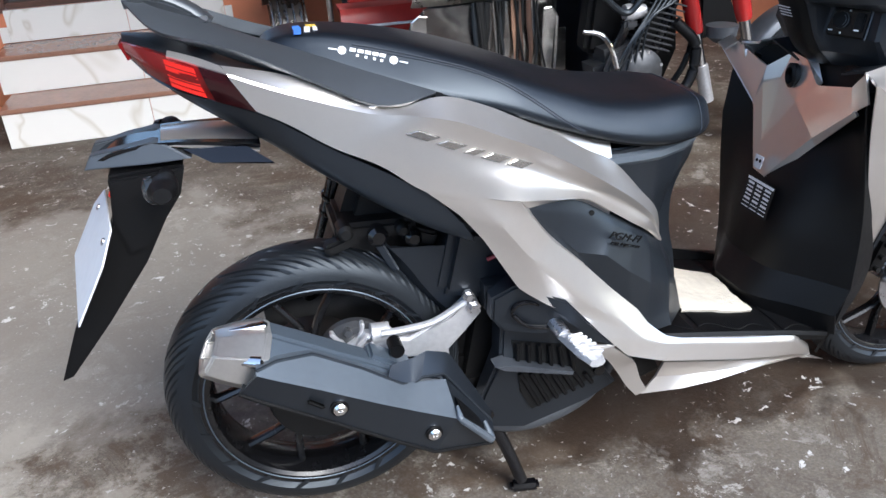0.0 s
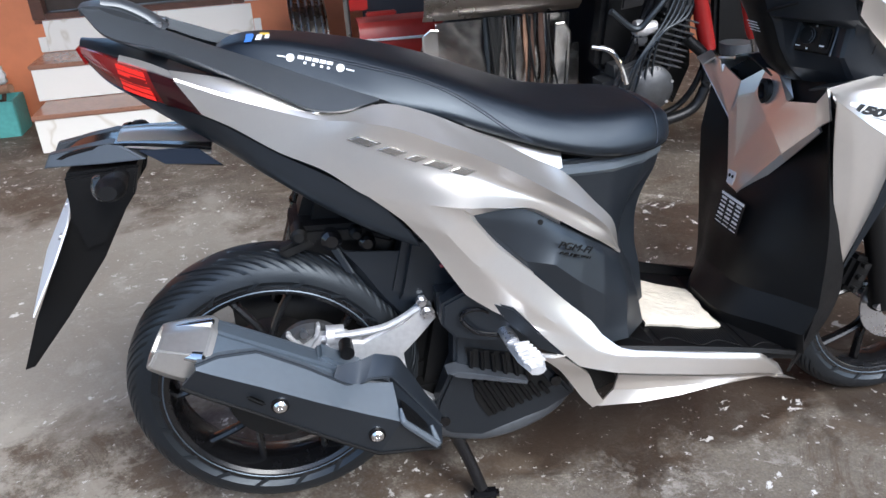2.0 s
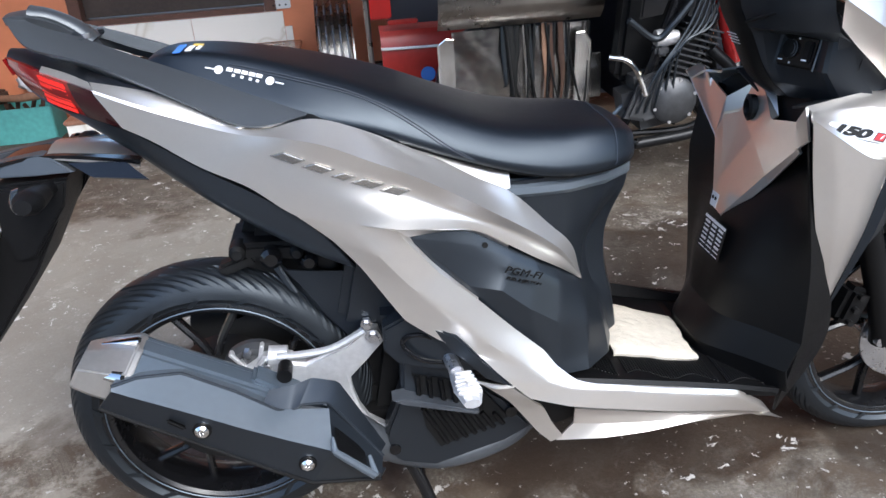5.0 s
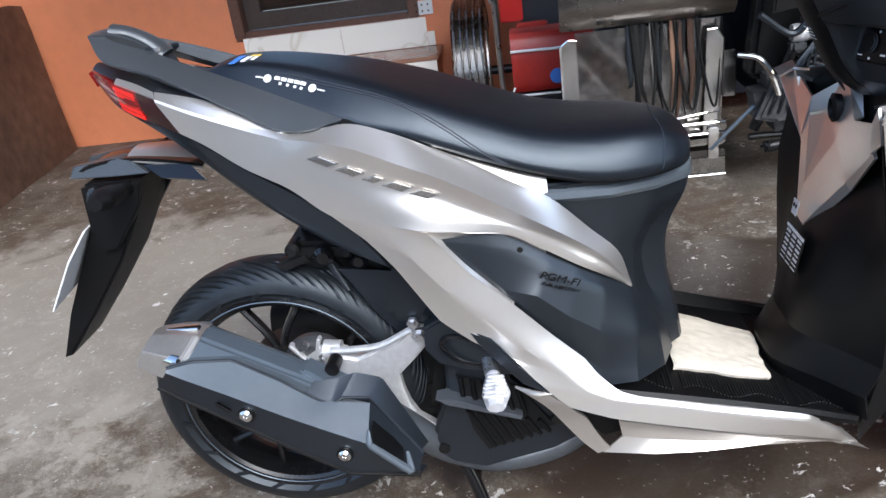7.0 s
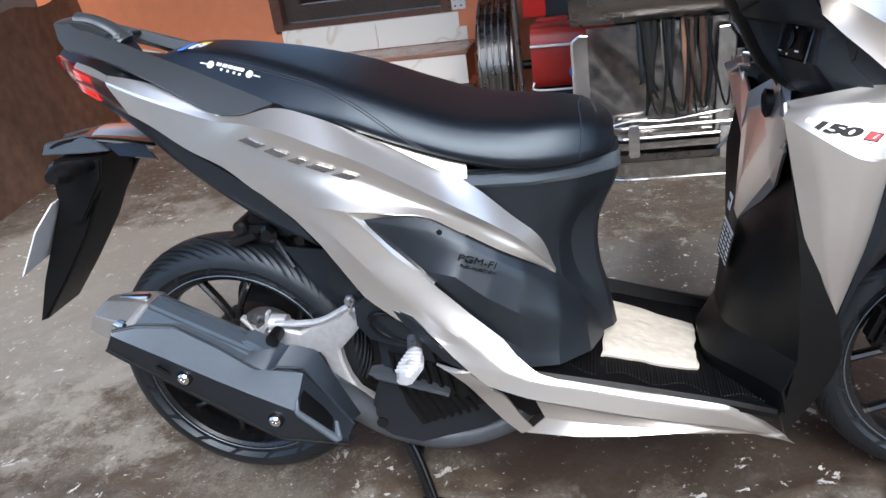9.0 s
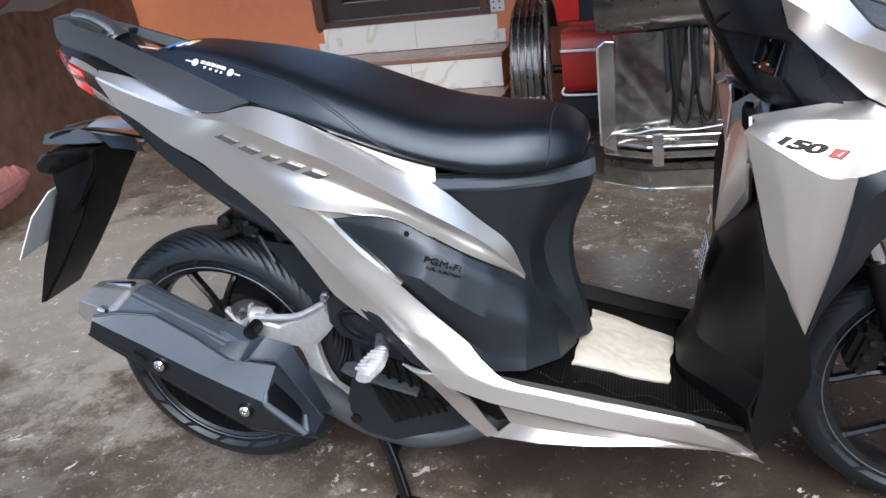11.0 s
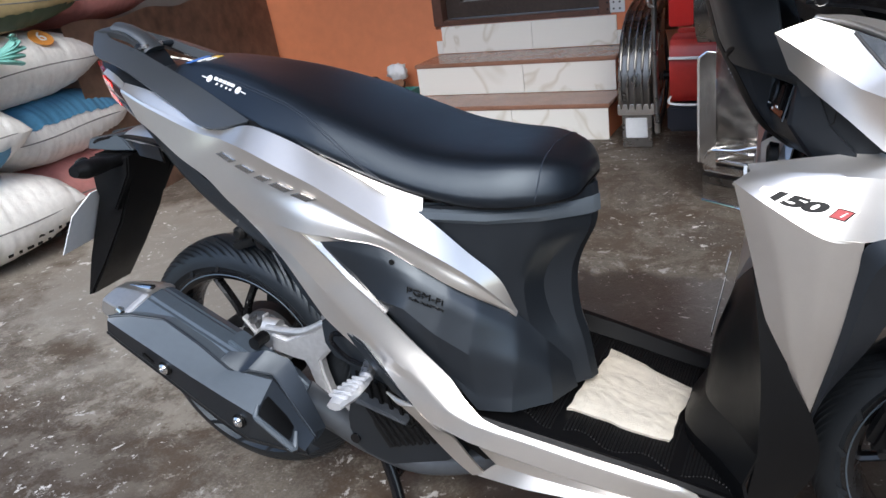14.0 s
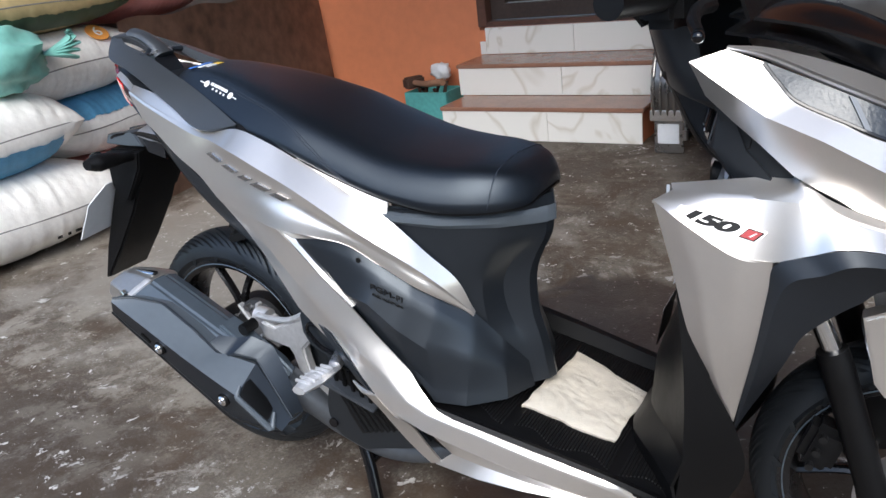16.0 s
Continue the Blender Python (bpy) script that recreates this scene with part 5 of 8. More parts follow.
def make_seat_column():
    rows = []
    for z, w, xe, cut in ((0.668, 0.127, 0.802, 0.004), (0.640, 0.126, 0.803, 0.006), (0.600, 0.122, 0.797, 0.012), (0.565, 0.118, 0.779, 0.024), (0.535, 0.114, 0.767, 0.032), (0.500, 0.112, 0.762, 0.034), (0.450, 0.110, 0.765, 0.028), (0.400, 0.112, 0.777, 0.016), (0.330, 0.116, 0.787, 0.010)):
        edge = (xe - cut, 0.026 + cut * 0.3)
        half = [(0.560, w), (0.630, w * 0.98), (0.675, w * 0.90), ((0.675 + edge[0]) / 2 + 0.008, (w * 0.90 + edge[1]) / 2 + 0.006), edge, (xe + 0.004, 0.016), (xe + 0.010, 0.0)]
        path = [(px, -py, z) for px, py in half] + [(px, py, z) for px, py in half[-2::-1]]
        rows.append([(px, py + axis_y(px), pz) for px, py, pz in path])
    col = part("seat_column", loft(rows, 61, 32, thick=0.004, along=False), GREY, scooter, "dark grey plastic body below the seat", 24)
    rim = [[(x + 0.003, axis_y(x) + (y - axis_y(x)) * k, z - dz - max(x - 0.60, 0) * 0.10) for x, y, z in rows[0]] for dz, k in ((-0.002, 0.90), (0.006, 1.06), (0.016, 1.07), (0.024, 1.0))]
    part("rim_band", loft(rim, 61, 6, smooth=False, thick=0.003, along=False), GUARD, col, "smooth grey rim band", 24)
    for s in (-1, 1):
        part("screw", lathe([(0, 0.0), (0.0065, 0.0), (0.0065, 0.004), (0.003, 0.005), (0, 0.002)], (0.600, axis_y(0.6) + s * 0.128, 0.656), seg=14), STEEL, col, "small screw")
        part("bracket", box((0.600, axis_y(0.6) + s * 0.124, 0.656), (0.030, 0.004, 0.026), 0.003), GREY, col)


def make_floor():
    fl = holder("footboard", (0.85, 0, 0.29), "", "")
    fl.parent = scooter
    fl.location = Vector((0.85, 0, 0.29)) - BASE["scooter"]
    zf = lambda x: 0.330 - (x - 0.66) * 0.235
    part("deck", loft([[(x, s * w, zf(x)) for x, w in ((0.60, 0.212), (0.75, 0.203), (0.90, 0.190), (1.040, 0.186))] for s in (-1, 0, 1)], 16, 8, thick=0.012), BLACK, fl, "black plastic footboard")
    both("edge_strip", loft([[(0.668, -0.228, 0.352), (0.78, -0.219, 0.325), (0.89, -0.207, 0.295), (0.958, -0.199, 0.275), (1.038, -0.191, 0.249)], [(0.660, -0.202, 0.333), (0.78, -0.194, 0.307), (0.89, -0.184, 0.280), (0.96, -0.180, 0.264), (1.036, -0.178, 0.246)]], 20, 4, thick=0.008), BLACK, "", fl)
    # ribbed rubber mat: one rib after another in four fields
    bm = bmesh.new()
    for k in range(70):
        x = 0.680 + k * 0.0051
        for y0, y1 in ((-0.180, -0.030), (0.030, 0.180)):
            if abs((k % 35) - 17) < 2:
                continue
            sk = 0.010 * math.sin(k * 0.33)
            box((x, (y0 + y1) / 2 + sk, zf(x) + 0.0018), (0.0026, y1 - y0 - 0.03, 0.0028), 0.0005, rot(0, 8, 0), bm=bm, segs=1)
    tagged(part("mat_ribs", bm, MAT_RUBBER, fl, "fine black rubber ribs"), kind="stuff")
    # cloth lying on the deck
    bm = bmesh.new()
    n = 56
    rows = []
    for i in range(n + 1):
        for_row = []
        for j in range(n + 1):
            u, v = i / n, j / n
            a, b, c, d = Vector((0.766, -0.118)), Vector((0.926, -0.112)), Vector((0.936, 0.046)), Vector((0.788, 0.088))
            p = a.lerp(b, u).lerp(d.lerp(c, u), v)
            p += Vector((0.002 * math.sin(9 * v + 1) + 0.001 * math.sin(23 * v), 0.003 * math.sin(7 * u) + 0.001 * math.sin(19 * u)))
            z = zf(p.x) + 0.012 + 0.0022 * noise.noise((p.x * 12, p.y * 16, 1)) + 0.0022 * abs(noise.noise((p.x * 30 + p.y * 22, p.y * 60, 4))) - 0.004 * (max(abs(2 * u - 1), abs(2 * v - 1)) ** 8)
            for_row.append(Vector((p.x, p.y, z)))
        rows.append(for_row)
    grid(bm, rows)
    bmesh.ops.recalc_face_normals(bm, faces=bm.faces)
    bmesh.ops.solidify(bm, geom=bm.faces[:], thickness=0.006)
    thing("cloth", bm, CLOTH, "folded cream cotton cloth lying on the footboard", "cloth", sharp=60)


def make_leg_shield():
    sh = holder("leg_shield", (1.0, 0, 0.27), "", "")
    sh.parent = scooter
    sh.location = Vector((1.0, 0, 0.27)) - BASE["scooter"]
    rows = []
    for z, xc, xe, w in ((0.245, 0.945, 1.052, 0.195), (0.286, 0.944, 1.045, 0.195), (0.340, 0.975, 1.064, 0.200), (0.420, 0.985, 1.066, 0.198), (0.500, 1.012, 1.064, 0.193), (0.580, 1.052, 1.062, 0.188), (0.660, 1.078, 1.060, 0.182), (0.722, 1.095, 1.060, 0.170)):
        far = 0.140 + 0.05 * min(max(z - 0.36, 0) / 0.30, 1)
        xf = 1.012 + 0.27 * max(z - 0.570, 0)
        rows.append([(xe, -w, z), ((xe + xc) / 2 + 0.010, -w * 0.72, z), (xc + 0.006, -w * 0.36, z), (xc, 0, z), (xc + 0.004, far * 0.36, z), ((xf + xc) / 2 + 0.006, far * 0.70, z), (xf, far, z)])
    inner = part("inner_panel", loft(rows, 49, 28, smooth=False, thick=0.005), BLACK, sh, "matt black inner leg shield", 12)
    # silver Y on the shield: a slim left branch and a broad right plate, folded at the stem
    def facets(verts, faces, bevel=0.0025):
        bm = bmesh.new()
        vs = [bm.verts.new(v) for v in verts]
        for f in faces:
            bm.faces.new([vs[k] for k in f])
        bmesh.ops.recalc_face_normals(bm, faces=bm.faces)
        if sum(f.normal.x for f in bm.faces) > 0:
            bmesh.ops.reverse_faces(bm, faces=bm.faces[:])
        bmesh.ops.bevel(bm, geom=[e for e in bm.edges if len(e.link_faces) == 2], offset=bevel, segments=2, affect="EDGES", clamp_overlap=True)
        bmesh.ops.solidify(bm, geom=bm.faces[:], thickness=0.005)
        return bm

    notch, fold, peak, peak_r = (1.030, 0.077, 0.696), (1.031, 0.084, 0.664), (1.068, 0.056, 0.723), (1.066, 0.012, 0.719)
    waist, stem_l, stem_r, elbow = (1.016, 0.046, 0.560), (1.004, 0.044, 0.502), (1.004, 0.010, 0.497), (1.021, 0.092, 0.619)
    rim_u, rim_l = (1.047, 0.054, 0.676), (1.032, 0.044, 0.625)
    ledge_l, ledge_r, low_r, low_m = (1.056, -0.036, 0.682), (1.045, -0.142, 0.706), (1.036, -0.158, 0.670), (1.040, -0.062, 0.592)
    mid = (1.046, 0.004, 0.640)
    part("silver_branch", facets([(1.012, 0.216, 0.716), (1.038, 0.212, 0.727), notch, fold, waist, stem_l, elbow, (1.036, 0.214, 0.700), (1.034, 0.104, 0.614), (1.016, 0.062, 0.500)],
                                 [(0, 1, 2, 3, 6), (3, 4, 5, 6), (0, 6, 8, 7), (6, 5, 9, 8)]), SILVER, sh, "slim silver branch of the shield", 12)
    part("branch_cap", facets([(1.010, 0.2165, 0.717), (1.040, 0.2125, 0.730), (1.036, 0.186, 0.722), (1.012, 0.192, 0.708)], [(0, 1, 2, 3)]), SILVER, sh, "bright end of the branch", 12)
    part("silver_fold", facets([notch, peak, rim_u, fold, rim_l, waist], [(0, 1, 2, 3), (3, 2, 4, 5)]), SILVER, sh, "bright silver fold of the stem", 12)
    part("silver_plate", facets([peak, peak_r, ledge_l, ledge_r, low_r, low_m, stem_r, stem_l, waist, rim_l, rim_u, mid],
                                [(0, 1, 11, 10), (1, 2, 11), (2, 3, 4, 5, 11), (5, 6, 7, 8, 11), (8, 9, 10, 11)]), SILVER, sh, "broad silver plate of the shield", 12)
    part("plate_edge", facets([stem_r, low_m, low_r, (1.035, -0.166, 0.664), (1.045, -0.070, 0.580), (1.008, 0.006, 0.484)], [(0, 1, 4, 5), (1, 2, 3, 4)], 0.001), SILVER, sh, "light chamfer of the plate", 12)
    part("silver_post", facets([peak_r, (1.080, 0.002, 0.722), (1.071, -0.032, 0.685), ledge_l], [(0, 1, 2, 3)]), SILVER, sh, "silver post beside the key", 12)
    part("silver_bridge", loft([[(1.043, -0.140, 0.707), (1.036, -0.172, 0.738)], [(1.036, -0.157, 0.668), (1.038, -0.186, 0.690)]], 8, 4, thick=0.004), SILVER, sh)
    part("key_barrel", lathe([(0, 0), (0.017, 0), (0.019, 0.012), (0.013, 0.016), (0.010, 0.006), (0, 0.006)], (0, 0, 0), "X", 20), BLACK, sh, "black key switch").matrix_local = Matrix.Translation(-BASE[sh.name]) @ pose(1.050, 0.026, 0.664, 0, 0, 180) @ Matrix.Diagonal((1, 0.85, 1.25, 1))
    q = plane_pose((0.994, 0.016, 0.526), (0, -1, 0.0), (0.20, 0, 1))
    st = slab([(-0.011, -0.013), (0.011, -0.013), (0.013, 0.013), (-0.013, 0.013)], 0, 0.0012, 0.0004, plane="xy")
    bmesh.ops.transform(st, matrix=q, verts=st.verts)
    s1 = part("sticker", st, WHITE, sh, "small white pictogram sticker")
    for dx in (-0.005, 0.005):
        b = lathe([(0, 0.0013), (0.0035, 0.0013), (0.0035, 0.002), (0, 0.002)], (dx, 0.003, 0), "Z", 10)
        bmesh.ops.transform(b, matrix=q, verts=b.verts)
        part("print_mark", b, DECAL_BLACK, s1)
    q = plane_pose((0.984, -0.006, 0.462), (0.02, -1, -0.02), (0.20, 0.1, 1)) @ Matrix.Diagonal((1.2, 0.88, 1, 1))
    st = slab([(-0.034, -0.038), (0.034, -0.038), (0.034, 0.038), (-0.034, 0.038)], 0, 0.001, 0.0003, plane="xy")
    bmesh.ops.transform(st, matrix=q, verts=st.verts)
    lab = part("warning_label", st, DECAL_BLACK, sh, "black and white printed label")
    for r in range(8):
        for c in range(3):
            if r == 0 and c:
                continue
            w, h = (0.054, 0.006) if r == 0 else ((0.012, 0.005 if r % 2 else 0.003) if r < 6 else (0.014, 0.002))
            b = box((0 if r == 0 else -0.021 + 0.021 * c, 0.033 - r * 0.0092, 0.0014), (w * 1.18, h, 0.0008), 0)
            bmesh.ops.transform(b, matrix=q, verts=b.verts)
            part("print_bar", b, DECAL_WHITE, lab)
    # black outer edges of the shield down to the footboard
    both("shield_edge", loft([[(1.036, -0.178, 0.712), (1.048, -0.188, 0.600), (1.060, -0.198, 0.480), (1.060, -0.201, 0.360), (1.050, -0.196, 0.280), (1.042, -0.191, 0.240)], [(1.050, -0.180, 0.705), (1.070, -0.186, 0.600), (1.090, -0.185, 0.480), (1.125, -0.170, 0.385), (1.130, -0.150, 0.290), (1.060, -0.150, 0.170)]], 30, 6, thick=0.005), BLACK, "black outer edge of the leg shield", sh)
    part("front_backing", loft([[(1.10, y, 0.70) for y in (-0.14, 0, 0.14)], [(1.09, y, 0.50) for y in (-0.15, 0, 0.15)], [(1.10, y, 0.35) for y in (-0.15, 0, 0.15)], [(1.06, y, 0.20) for y in (-0.14, 0, 0.14)]], 12, 12, thick=0.006), BLACK, sh)


def make_front():
    # cheek: narrow top ledge, bright sloping face with the number, hanging triangle below a crease
    r0 = [(1.036, -0.165, 0.738), (1.080, -0.156, 0.741), (1.125, -0.147, 0.744), (1.170, -0.136, 0.745), (1.190, -0.152, 0.742), (1.248, -0.155, 0.712), (1.400, -0.108, 0.658)]
    r1 = [(1.040, -0.174, 0.732), (1.085, -0.178, 0.731), (1.130, -0.180, 0.729), (1.175, -0.180, 0.727), (1.208, -0.177, 0.722), (1.262, -0.173, 0.702), (1.400, -0.122, 0.650)]
    r2 = [(1.025, -0.208, 0.729), (1.060, -0.211, 0.704), (1.124, -0.208, 0.662), (1.166, -0.198, 0.656), (1.205, -0.197, 0.668), (1.262, -0.195, 0.680), (1.400, -0.140, 0.640)]
    ch = both("front_cheek", loft([r0, r1, r2], 43, 12, smooth=False, thick=0.004), SILVER, "champagne silver front cheek panel", sharp=45)
    va = [(1.025, -0.208, 0.729), (1.044, -0.195, 0.635), (1.069, -0.189, 0.523), (1.115, -0.168, 0.399)]
    vb = [(1.060, -0.211, 0.704), (1.079, -0.206, 0.620), (1.092, -0.197, 0.522), (1.1155, -0.1685, 0.3985)]
    vc = [(1.124, -0.208, 0.662), (1.124, -0.206, 0.608), (1.119, -0.197, 0.520), (1.116, -0.168, 0.398)]
    vd = [(1.166, -0.198, 0.656), (1.161, -0.194, 0.612), (1.147, -0.187, 0.526), (1.120, -0.166, 0.398)]
    both("cheek_triangle", loft([va, vb, vc, vd], 33, 15, smooth=False, thick=0.004), SILVER, "silver triangle below the cheek crease", sharp=30)
    # nose wing above it
    top = [(1.063, -0.183, 0.894), (1.101, -0.168, 0.904), (1.140, -0.161, 0.888), (1.178, -0.165, 0.842), (1.231, -0.163, 0.818), (1.275, -0.155, 0.797), (1.350, -0.128, 0.758), (1.430, -0.084, 0.708)]
    rid = [(1.063, -0.184, 0.893), (1.090, -0.188, 0.874), (1.117, -0.191, 0.855), (1.150, -0.191, 0.831), (1.212, -0.189, 0.803), (1.274, -0.181, 0.768), (1.350, -0.156, 0.728), (1.430, -0.104, 0.684)]
    low = [(1.064, -0.182, 0.889), (1.077, -0.163, 0.849), (1.108, -0.160, 0.818), (1.139, -0.158, 0.790), (1.178, -0.156, 0.752), (1.245, -0.155, 0.713), (1.335, -0.145, 0.679), (1.420, -0.105, 0.655)]
    both("nose_wing", loft([top, rid, low], 57, 10, smooth=False, thick=0.004, along=False), SILVER, "champagne silver nose wing", sharp=22)
    hl = both("headlight", loft([[(1.141, -0.160, 0.888), (1.204, -0.147, 0.858), (1.266, -0.140, 0.829), (1.340, -0.115, 0.788), (1.420, -0.070, 0.742)], [(1.144, -0.162, 0.880), (1.180, -0.1635, 0.842), (1.262, -0.1575, 0.803), (1.348, -0.127, 0.760), (1.428, -0.083, 0.710)]], 30, 7, thick=0.004), HEADLAMP, "clear wedge shaped headlight glass")
    both("light_bar", loft([[(1.230, -0.1475, 0.846), (1.250, -0.161, 0.810)], [(1.238, -0.1465, 0.8425), (1.257, -0.160, 0.807)]], 6, 3, thick=0.004), PIPE, "grey bar across the headlight", hl[0])
    both("light_frame", tube([(1.141, -0.1615, 0.886), (1.160, -0.1635, 0.862), (1.180, -0.1650, 0.842), (1.231, -0.1635, 0.818), (1.268, -0.158, 0.800), (1.348, -0.128, 0.759)], 0.0026, 6, n=30), GLOSS, "black rim of the headlight", hl[0])
    both("brow", loft([[(1.101, -0.165, 0.906), (1.142, -0.152, 0.896), (1.204, -0.139, 0.866), (1.266, -0.132, 0.837), (1.420, -0.062, 0.749)], [(1.102, -0.161, 0.9075), (1.142, -0.141, 0.9005), (1.200, -0.117, 0.880), (1.262, -0.100, 0.853), (1.420, -0.03, 0.762)]], 24, 5, thick=0.004), SILVER, "champagne silver brow above the headlight")
    both("brow_edge", loft([[(1.101, -0.167, 0.905), (1.142, -0.158, 0.892), (1.204, -0.146, 0.861), (1.266, -0.139, 0.832), (1.420, -0.069, 0.745)], [(1.103, -0.1655, 0.9058), (1.142, -0.1555, 0.8940), (1.204, -0.1430, 0.8635), (1.266, -0.1360, 0.8345), (1.420, -0.0660, 0.7470)]], 24, 3, thick=0.003), SILVER, "silver line above the headlight")
    part("nose_top", loft([[(1.09, y, 0.918) for y in (-0.12, 0, 0.12)], [(1.20, y, 0.888) for y in (-0.10, 0, 0.10)], [(1.42, y, 0.765) for y in (-0.03, 0, 0.03)]], 14, 14, thick=0.004), GLOSS, scooter, "gloss black nose top")
    # inner pocket between wing and cheek
    both("pocket_panel", loft([[(1.074, -0.158, 0.866), (1.112, -0.152, 0.832), (1.190, -0.140, 0.752)], [(1.094, -0.138, 0.800), (1.122, -0.143, 0.785), (1.190, -0.140, 0.745)], [(1.106, -0.135, 0.746), (1.138, -0.141, 0.742), (1.190, -0.139, 0.740)]], 20, 10, thick=0.005), POCKET, "dark blue grey glove pocket panel")
    both("pocket_top", loft([[(1.060, -0.158, 0.738), (1.110, -0.148, 0.741), (1.168, -0.134, 0.743)], [(1.064, -0.080, 0.714), (1.110, -0.080, 0.722), (1.168, -0.088, 0.732)]], 12, 5, thick=0.004), POCKET)
    # dark moulding over the wheel, with a bright chamfer along its upper edge
    o = [(1.119, -0.166, 0.386), (1.147, -0.188, 0.526), (1.161, -0.195, 0.612), (1.168, -0.198, 0.652), (1.202, -0.198, 0.666), (1.262, -0.196, 0.679), (1.400, -0.140, 0.640)]
    c = [(1.122, -0.167, 0.386), (1.156, -0.196, 0.520), (1.172, -0.205, 0.600), (1.188, -0.209, 0.636), (1.222, -0.209, 0.650), (1.272, -0.205, 0.665), (1.400, -0.146, 0.628)]
    n = [(1.130, -0.120, 0.388), (1.180, -0.165, 0.500), (1.200, -0.176, 0.548), (1.232, -0.178, 0.582), (1.262, -0.178, 0.606), (1.295, -0.172, 0.624), (1.400, -0.130, 0.600)]
    k = [(x + 0.004, y + 0.05, z) for x, y, z in n]
    both("wheel_moulding", loft([o, c, n, k], 49, 12, smooth=False, thick=0.004), POCKET, "dark wheel arch moulding", sharp=14)
    # number decal on the cheek
    q = plane_pose((1.103, -0.1995, 0.7000), (0.955, 0.05, -0.285), (0.22, 0.36, 0.80))
    back = slab([(-0.060, -0.0085), (0.046, -0.0085), (0.056, 0.0085), (-0.050, 0.0085)], -0.001, 0.0005, 0.0004, plane="xy")
    bmesh.ops.transform(back, matrix=q, verts=back.verts)
    plate = part("number_decal", back, SILVER, ch[0], "silver edged number decal")
    rim = slab([(0.0255, -0.0070), (0.0450, -0.0070), (0.0535, 0.0070), (0.0340, 0.0070)], 0.0004, 0.0010, 0.0002, plane="xy")
    bmesh.ops.transform(rim, matrix=q, verts=rim.verts)
    part("black_field", rim, DECAL_BLACK, plate)
    red = slab([(0.0275, -0.0056), (0.0435, -0.0056), (0.0505, 0.0056), (0.0345, 0.0056)], 0.0006, 0.0014, 0.0003, plane="xy")
    bmesh.ops.transform(red, matrix=q, verts=red.verts)
    part("red_field", red, DECAL_RED, plate)
    skew = Matrix(((2.50, 0.9, 0, 0), (0, 1, 0, 0), (0, 0, 1, 0), (0, 0, 0, 1)))
    part("writing", lettering("150", 0.0185, 0.0006, q @ Matrix.Translation((-0.012, 0, 0.0014)) @ skew, 0.0011, 0.92), DECAL_BLACK, plate, "black italic numerals")
    part("writing", lettering("i", 0.010, 0.0006, q @ Matrix.Translation((0.041, 0, 0.0022)) @ skew), DECAL_WHITE, plate)


def make_front_end():
    fork = holder("front_fork", (1.25, 0, 0.26), "", "")
    fork.parent = scooter
    fork.location = Vector((1.25, 0, 0.26)) - BASE["scooter"]
    for s in (-1, 1):
        part("stanchion", tube([(1.165, s * 0.085, 0.640), (1.232, s * 0.085, 0.480)], 0.0135, 14, n=2, straight=True), CHROME, fork, "chrome fork tube")
        part("lower_leg", tube([(1.228, s * 0.085, 0.488), (1.240, s * 0.085, 0.450), (1.285, s * 0.085, 0.300), (1.300, s * 0.080, 0.245)], [0.021, 0.022, 0.021, 0.024], 14), BLACK, fork, "black fork leg")
    part("axle", tube([(1.285, -0.10, 0.250), (1.285, 0.10, 0.250)], 0.009, 10, n=2), STEEL, fork)
    part("brake_disc", lathe([(0.050, -0.052), (0.095, -0.052), (0.095, -0.048), (0.050, -0.048), (0.050, -0.052)], FRONT, seg=48), STEEL, fork, "steel brake disc")
    part("caliper", box((1.225, -0.075, 0.330), (0.05, 0.045, 0.075), 0.010, rot(0, 20, 0)), BLACK, fork, "black brake caliper")
    for k in range(3):
        part("caliper_bolt", lathe([(0, -0.01), (0.006, -0.01), (0.006, 0), (0, 0)], (1.212 + 0.008 * k, -0.098, 0.305 + 0.025 * k), seg=8), ENGINE, fork)
    # silver front fender: an arch over the wheel
    rows = []
    for k in range(22):
        a = radians(30 + 82 * k / 21)
        r = 0.282
        w = 0.062 * (1 - 0.25 * (k / 21 - 0.5) ** 2)
        cx, cz = FRONT[0] + r * math.cos(a), FRONT[2] + r * math.sin(a)
        inw = Vector((-math.cos(a), 0, -math.sin(a)))
        row = []
        for s in [i / 5 - 1 for i in range(11)]:
            p = Vector((cx, w * s, cz)) + inw * (0.055 * abs(s) ** 3)
            row.append(p)
        rows.append(row)
    bm = bmesh.new()
    grid(bm, rows)
    bmesh.ops.recalc_face_normals(bm, faces=bm.faces)
    bmesh.ops.solidify(bm, geom=bm.faces[:], thickness=0.004)
    fe = part("front_fender", bm, SILVER, scooter, "champagne silver front fender")
    both("fender_cheek", slab([(1.262, 0.545), (1.320, 0.572), (1.380, 0.560), (1.420, 0.480), (1.340, 0.462), (1.296, 0.430), (1.282, 0.450)], [-0.098, -0.094, -0.09, -0.085, -0.092, -0.096, -0.098], [-0.062] * 7, 0.004), SILVER, "silver fender cheek", fe)
    part("writing", lettering("Com", 0.026, 0.0006, plane_pose((1.300, -0.0958, 0.540), (0.95, 0.02, -0.2), (0.1, -0.05, 1))), DECAL_WHITE, fe, "white italic writing")


